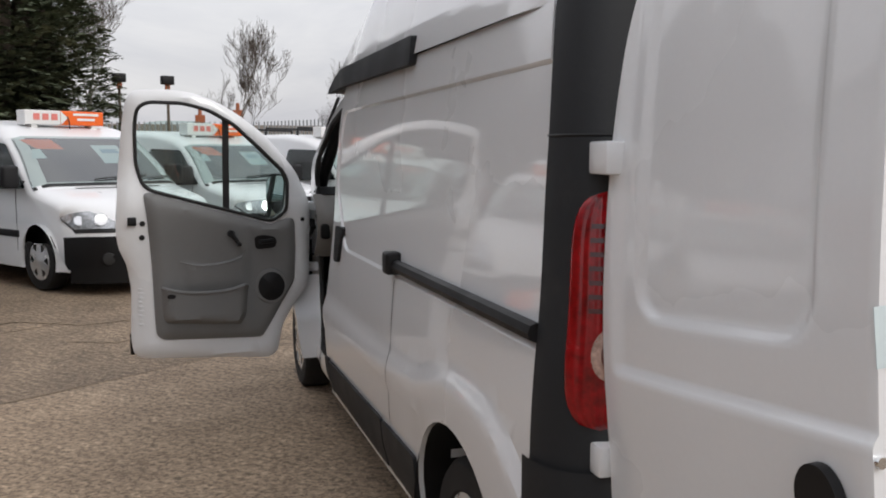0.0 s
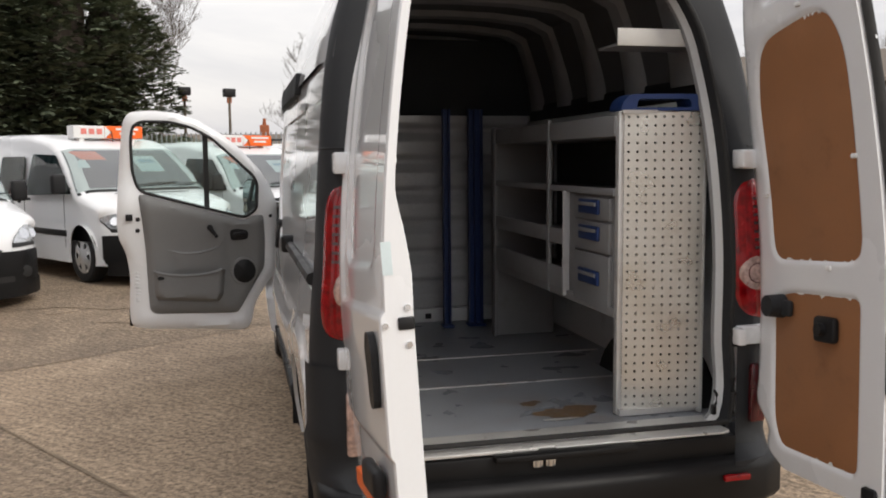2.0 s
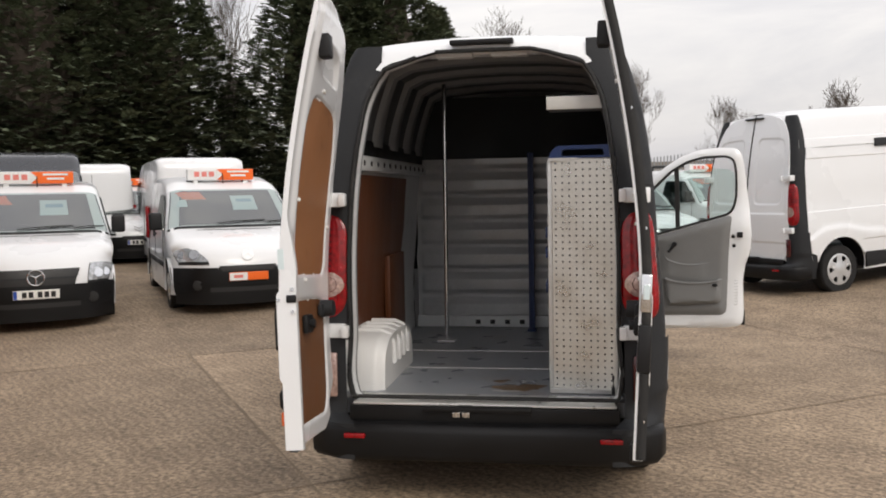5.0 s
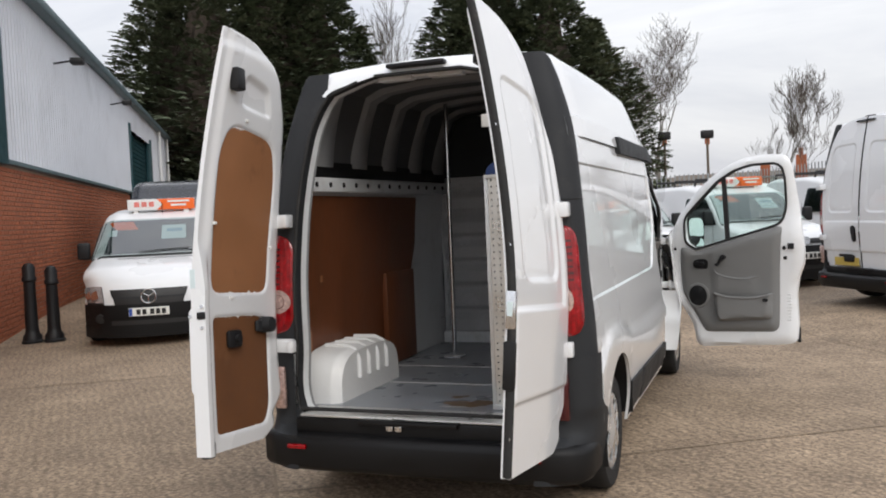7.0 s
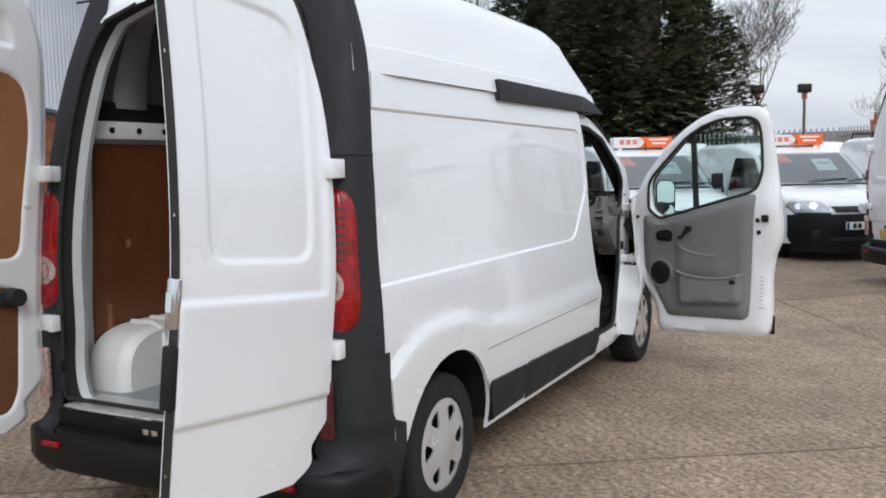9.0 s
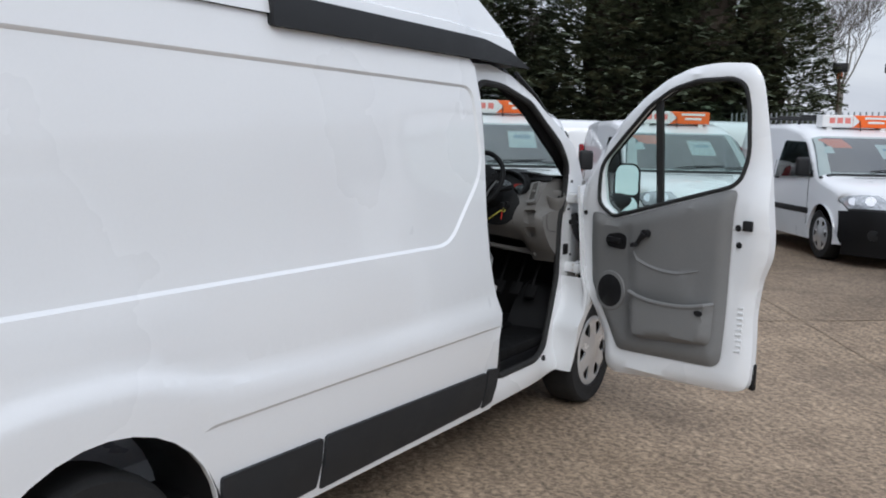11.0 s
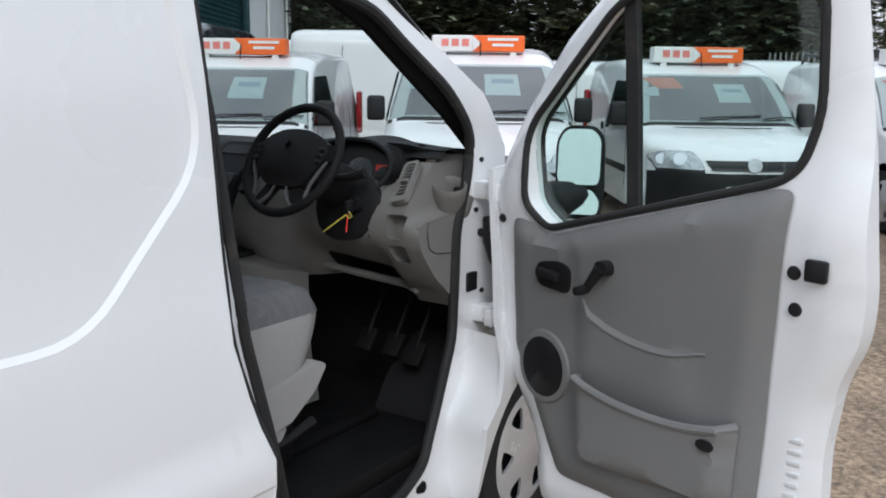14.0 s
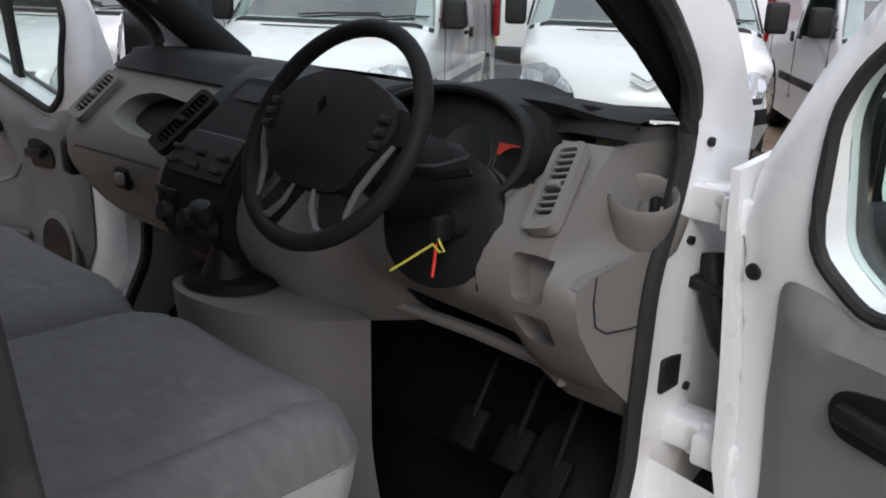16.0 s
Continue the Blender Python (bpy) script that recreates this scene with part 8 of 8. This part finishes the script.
    for nm, z0, z1, lab in (("mirror_glass", 1.292, 1.462, "large mirror glass"), ("lower_mirror_glass", 1.200, 1.278, "small wide-angle mirror glass")):
        wide = rounded([(-.066, z0), (.066, z0), (.075, z0 + .02), (.074, z1 - .03), (.045, z1), (-.048, z1), (-.076, z1 - .035), (-.076, z0 + .02)], .018, 3)
        part(nm, moved(skin(wide, lambda a, b: (a, -.034, b), step=.1, thick=.003, normal=(0, 1, 0)), turn_m @ Matrix.Translation((0, 0, z0)) @ Matrix.Rotation(radians(-9), 4, "X") @ Matrix.Translation((0, 0, -z0))), MIRROR, mir, lab)
    part("outer_handle", box(min(s * .98, s * 1.10), max(s * .98, s * 1.10), bow(1, 1.1) - .004, bow(1, 1.1) + .03, 1.08, 1.13, .014, 3), BLACK, ob, "black outer door handle")
    return ob


front_door(1, -18.0, .946, 4.184)
front_door(-1, 5.0, -.908, 4.05)

# ---- a second van of the same make, shut, parked across the yard ----
twin = thing("parked_van", "white high-roof van of the same make, shut, parked across the yard", "van", "parked vans in the yard")
SHARED = ("side_panel", "sill_cladding", "arch_liner", "front_wing", "wheel", "rear_pillar_trim", "pillar_joint", "rear_hinge", "tail_lamp", "high_roof", "roof_brow", "roof_side_trim", "rear_header", "high_brake_lamp",
          "rear_bumper", "bumper_corner", "reflector", "fog_lens", "rear_panel", "underbody", "rear_door", "windscreen", "bonnet", "scuttle", "nose", "cab_roof", "screen_pillar", "rain_channel")


def share(src, parent, depth=0):
    for o in src.children:
        kind_name = o.name.split(".")[0]
        if depth == 0 and kind_name not in SHARED or depth and kind_name in ("rear_plate", "sticker"):
            continue
        c = o.copy()
        scene.collection.objects.link(c)
        c.parent = parent
        if kind_name == "rear_door":
            c.matrix_basis = Matrix.Identity(4)
        share(o, c, depth + 1)


share(van, twin)
SHUT = [(3.005, .37), (3.0, 1.2), (2.965, 1.70), (2.99, 1.90), (3.05, 1.945), (3.24, 1.945), (3.45, 1.905), (3.72, 1.80), (4.02, 1.60), (4.06, 1.34), (4.05, .80), (4.01, .63), (3.94, .56), (3.935, .37)]
SHUT_WIN = rounded([(3.10, 1.36), (3.045, 1.62), (3.06, 1.80), (3.14, 1.865), (3.34, 1.86), (3.62, 1.77), (3.93, 1.56), (3.955, 1.44), (3.90, 1.245)], .04, 3)
for s in (1, -1):
    on = lambda y, z, s=s, lift=.0: (s * (side_x(y, z) + lift), y, z)
    dr = part("front_door", skin(SHUT, lambda y, z: on(y, z), [SHUT_WIN], step=.07, thick=.02, normal=(-s, 0, 0)), PAINT, twin, "shut white cab door", angle=30)
    part("door_gap", tube([on(y, z, lift=-.003) for y, z in dense(SHUT, .06)], .006, 5, closed=True), BLACK, dr)
    part("door_glass", skin(offset_in(SHUT_WIN, -.008), lambda y, z: on(y, z, lift=-.008), step=.15), SIDEGLASS, dr, "dark cab door window")
    # Dark sheet behind the pane in place of the shut cab's shade.
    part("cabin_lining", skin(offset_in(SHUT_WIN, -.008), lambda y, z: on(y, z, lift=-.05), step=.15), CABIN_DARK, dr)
    part("window_seal", tube([on(y, z, lift=.002) for y, z in dense(SHUT_WIN, .05)], .009, 6, closed=True), RUBBER, dr)
    part("window_bar", skin([(3.67, 1.74), (3.70, 1.725), (3.70, 1.30), (3.67, 1.305)], lambda y, z: on(y, z, lift=.002), step=.1, thick=.01, normal=(-s, 0, 0)), RUBBER, dr)
    part("door_handle", skin(rounded([(3.03, 1.05), (3.10, 1.05), (3.11, 1.25), (3.04, 1.25)], .025, 3), lambda y, z: on(y, z, lift=.02), step=.06, thick=.02, normal=(-s, 0, 0)), BLACK, dr, "black door handle")
    part("door_mirror", merge(moved(box(-.10, .10, -.07, .07, -.14, .15, .05, 3), Matrix.Translation((s * 1.07, 3.95, 1.36))), rod((s * .90, 3.94, 1.30), (s * 1.02, 3.95, 1.30), .035)), BLACK, dr, "black door mirror")
part("rear_plate", box(-.52, -.02, door_y(.6) - .014, door_y(.6) - .004, .545, .655, .004), PLATEY, twin, "yellow number plate", smooth=False)
part("plate_lamp", box(-.40, -.14, door_y(.7) - .035, door_y(.7) + .0, .665, .70, .012), BLACK, twin, "black number plate lamp")
part("roof_camera", box(-.07, .07, .36, .43, 2.43, 2.49, .015), BLACK, twin, "small black camera on the roof edge")
twin.matrix_basis = Matrix.Translation((2.774, 8.374, .131)) @ Matrix.Rotation(radians(-58.85), 4, "Z") @ Matrix.Rotation(radians(3.2), 4, "X")

# ---- racking in the load space ----
rack = thing("van_racking", "grey steel van racking with drawers and perforated end panel", "racking")


def perforated(x0, x1, z0, z1, y_at, pitch=.0352, hole=.0056):
    bm = bmesh.new()
    nx, nz = int((x1 - x0) / pitch), int((z1 - z0) / pitch)
    px, pz = (x1 - x0) / nx, (z1 - z0) / nz
    for i in range(nx):
        for j in range(nz):
            cx, cz = x0 + (i + .5) * px, z0 + (j + .5) * pz
            ring_o, ring_i, ring_b = [], [], []
            for k in range(8):
                a = (k + .5) * math.tau / 8
                ox, oz = math.cos(a), math.sin(a)
                m = max(abs(ox), abs(oz))
                ring_o.append(bm.verts.new((cx + ox / m * px / 2, y_at(cx + ox / m * px / 2), cz + oz / m * pz / 2)))
                ring_i.append(bm.verts.new((cx + ox * hole, y_at(cx + ox * hole), cz + oz * hole)))
                ring_b.append(bm.verts.new((cx + ox * hole, y_at(cx + ox * hole) + .006, cz + oz * hole)))
            for k in range(8):
                q = (k + 1) % 8
                bm.faces.new((ring_o[k], ring_o[q], ring_i[q], ring_i[k]))
                bm.faces.new((ring_i[k], ring_i[q], ring_b[q], ring_b[k]))
            for k in (0, 2, 4, 6):
                c = bm.verts.new((cx + (px / 2) * (1 if k in (0, 6) else -1), y_at(cx + (px / 2) * (1 if k in (0, 6) else -1)), cz + (pz / 2) * (1 if k in (0, 2) else -1)))
                a, b = (k, k + 1)
                try:
                    bm.faces.new((ring_o[a], c, ring_o[b]))
                except ValueError:
                    pass
    bmesh.ops.remove_doubles(bm, verts=bm.verts, dist=.0004)
    return bm


peg_y = lambda x: .395 - .17 * (x - .345)
end = part("perforated_panel", perforated(.362, .690, .56, 1.795, peg_y), PEG, rack, "perforated bare aluminium end panel", smooth=False)
part("panel_flange", merge(box(.338, .362, peg_y(.345) - .004, peg_y(.345) + .03, .535, 1.80, .004), box(.69, .705, peg_y(.70), peg_y(.70) + .03, .535, 1.80, .003), box(.345, .70, peg_y(.52) + .004, peg_y(.52) + .02, .535, .562), box(.345, .70, peg_y(.52) + .004, peg_y(.52) + .02, 1.79, 1.805)), ALU, end, "folded aluminium edge")
tr = rounded([(.345, 1.802), (.70, 1.802), (.685, 1.845), (.655, 1.87), (.39, 1.87), (.36, 1.845)], .015, 3)
hole_t = rounded([(.41, 1.815), (.64, 1.815), (.63, 1.85), (.42, 1.85)], .012, 3)
part("top_grip", skin(tr, lambda x, z: (x, peg_y(x) + .0, z), [hole_t], step=.04, thick=.12, normal=(0, 1, 0)), BLUE, rack, "dark blue plastic top end cap", smooth=False)
part("far_upright", box(.325, .72, 2.14, 2.17, .535, 1.80, .004), RACKDARK, rack, "grey steel end upright")
part("front_post", merge(box(.325, .345, 2.10, 2.17, .535, 1.80, .004), box(.325, .345, 1.18, 1.21, .95, 1.80, .003)), RACKDARK, rack)
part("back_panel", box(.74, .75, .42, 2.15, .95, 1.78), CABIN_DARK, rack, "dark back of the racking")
for z0, z1, lab in ((1.70, 1.785, "top tray lip"), (1.455, 1.485, "middle shelf edge"), (1.20, 1.275, "tray lip"), (.985, 1.09, "lower tray lip")):
    y0 = .42 if z0 > 1.4 else .98
    sh = part("shelf", merge(box(.345, .74, y0, 2.14, z0, z0 + .012), box(.330, .345, y0, 2.14, z0, z1, .003)), RACKDARK, rack, "grey steel shelf with " + lab)
part("lower_beam", merge(box(.335, .72, .42, 2.14, .945, .985, .004)), RACKDARK, rack, "grey steel lower beam")
cab = part("drawer_cabinet", merge(box(.350, .74, .44, .96, .955, 1.455, .004)), RACKDARK, rack, "grey steel drawer cabinet")
for z0, z1, hz in ((1.345, 1.442, 1.40), (1.205, 1.335, 1.285), (.965, 1.195, 1.09)):
    dr = part("drawer", box(.332, .352, .47, .86, z0, z1, .005), RACKDARK, rack, "grey drawer front")
    part("drawer_handle", merge(box(.318, .334, .56, .78, hz - .032, hz + .032, .010, 3)), BLUE, dr, "dark blue drawer handle")
    part("handle_lip", box(.312, .320, .575, .765, hz + .004, hz + .020, .003), RACKDARK, dr)
part("cabinet_side", box(.318, .352, .955, .972, .96, 1.46, .003), RACK, rack, "pale cabinet side edge")

shelf = thing("overhead_shelf", "white steel overhead shelf with a rusty lip", "shelf")
part("lip", box(.335, .70, .405, .415, 2.065, 2.135, .003), RUSTY, shelf, "rust-stained white lip")
# Tray takes the darker steel in place of the shade under the shelf.
part("tray", box(.345, .78, .416, .62, 2.068, 2.078), RACKDARK, shelf)

for x in (.13, .30, .345):
    post = thing("track_post", "dark blue steel track post against the bulkhead", "post", "blue posts at the bulkhead")
    part("channel", merge(box(x - .022, x - .014, 2.50, 2.55, .53, 1.93), box(x + .014, x + .022, 2.50, 2.55, .53, 1.93), box(x - .022, x + .022, 2.54, 2.555, .53, 1.93)), BLUE, post, smooth=False)
    part("foot", box(x - .035, x + .035, 2.47, 2.57, .53, .545, .004), BLUE, post)
RUST = material("rust_stain", (0.150, 0.095, 0.052), 0.6, noise_amt=0.5, scale=14.0, fine=60, dirt=(0.20, 0.21, 0.23), dirt_amt=1.0, dirt_scale=26.0)


def blot(cx, cy, rx, ry, seed):
    rnd = random.Random(seed)
    ph = [rnd.uniform(0, math.tau) for _ in range(4)]
    edge = lambda a: 1 + .22 * math.sin(2 * a + ph[0]) + .16 * math.sin(3 * a + ph[1]) + .10 * math.sin(7 * a + ph[2]) + .06 * math.sin(13 * a + ph[3])
    return grid(lambda a, r: (cx + rx * r * edge(a) * math.cos(a), cy + ry * r * edge(a) * math.sin(a), .5316 + .0008 * seed), span(0, math.tau, 48), (0.02, .5, 1))


part("rust_stain", blot(.17, .50, .12, .09, 1), RUST, van, "brown rust stain on the load floor")
part("rust_stain", blot(.05, .66, .05, .035, 2), RUST, van, "brown rust stain on the load floor")
part("bare_patch", blot(.10, .40, .07, .018, 4), ALU, van, "bare scratched metal patch on the load floor")
part("sill_hook", merge(tube([(.672, .19, .60), (.672, .17, .62), (.672, .165, .66), (.672, .185, .67)], .006, 8), box(.664, .682, .18, .20, .57, .61, .003)), BLACK, van, "black lashing hook")

# ---- bricks of the workshop wall ----
BRICK_L, BRICK_H, BED = .215, .065, .010
one = box(0, BRICK_L, 0.004, .03, 0, BRICK_H, .004, 1)
first = part("brick", one, BRICK, building, smooth=False)
near, rest, dark_rnd = [], [], random.Random(5)
for row in range(36):
    z = row * (BRICK_H + BED)
    shift = (row % 2) * (BRICK_L + BED) / 2
    for col in range(-20, 128):
        x = col * (BRICK_L + BED) + shift
        if x + BRICK_L > DOOR0 and x < DOOR1 + .05 or x < -4.4 or x > 28.5:
            continue
        if z + BRICK_H > BRICK_TOP:
            continue
        (near if -.9 < x < .95 else rest).append((x, z))
for k, (x, z) in enumerate(near):
    o = first if k == 0 else first.copy()
    if k:
        scene.collection.objects.link(o)
    o.parent = building
    o.matrix_basis = Matrix.Translation((x, dark_rnd.uniform(-.002, .002), z))
verts, faces = [], []
for x, z in rest:
    d = dark_rnd.uniform(-.002, .002)
    n = len(verts)
    e = .004
    verts += [(x, .02, z), (x + BRICK_L, .02, z), (x + BRICK_L, .02, z + BRICK_H), (x, .02, z + BRICK_H),
              (x + e, .004 + d, z + e), (x + BRICK_L - e, .004 + d, z + e), (x + BRICK_L - e, .004 + d, z + BRICK_H - e), (x + e, .004 + d, z + BRICK_H - e)]
    faces += [(n, n + 1, n + 5, n + 4), (n + 1, n + 2, n + 6, n + 5), (n + 2, n + 3, n + 7, n + 6), (n + 3, n, n + 4, n + 7), (n + 4, n + 5, n + 6, n + 7)]
me = bpy.data.meshes.new("bricks_beyond")
me.from_pydata(verts, [], faces)
me.materials.append(BRICK)
far_bricks = new("brickwork", me)
far_bricks.parent = building
tagged(far_bricks, kind="stuff")
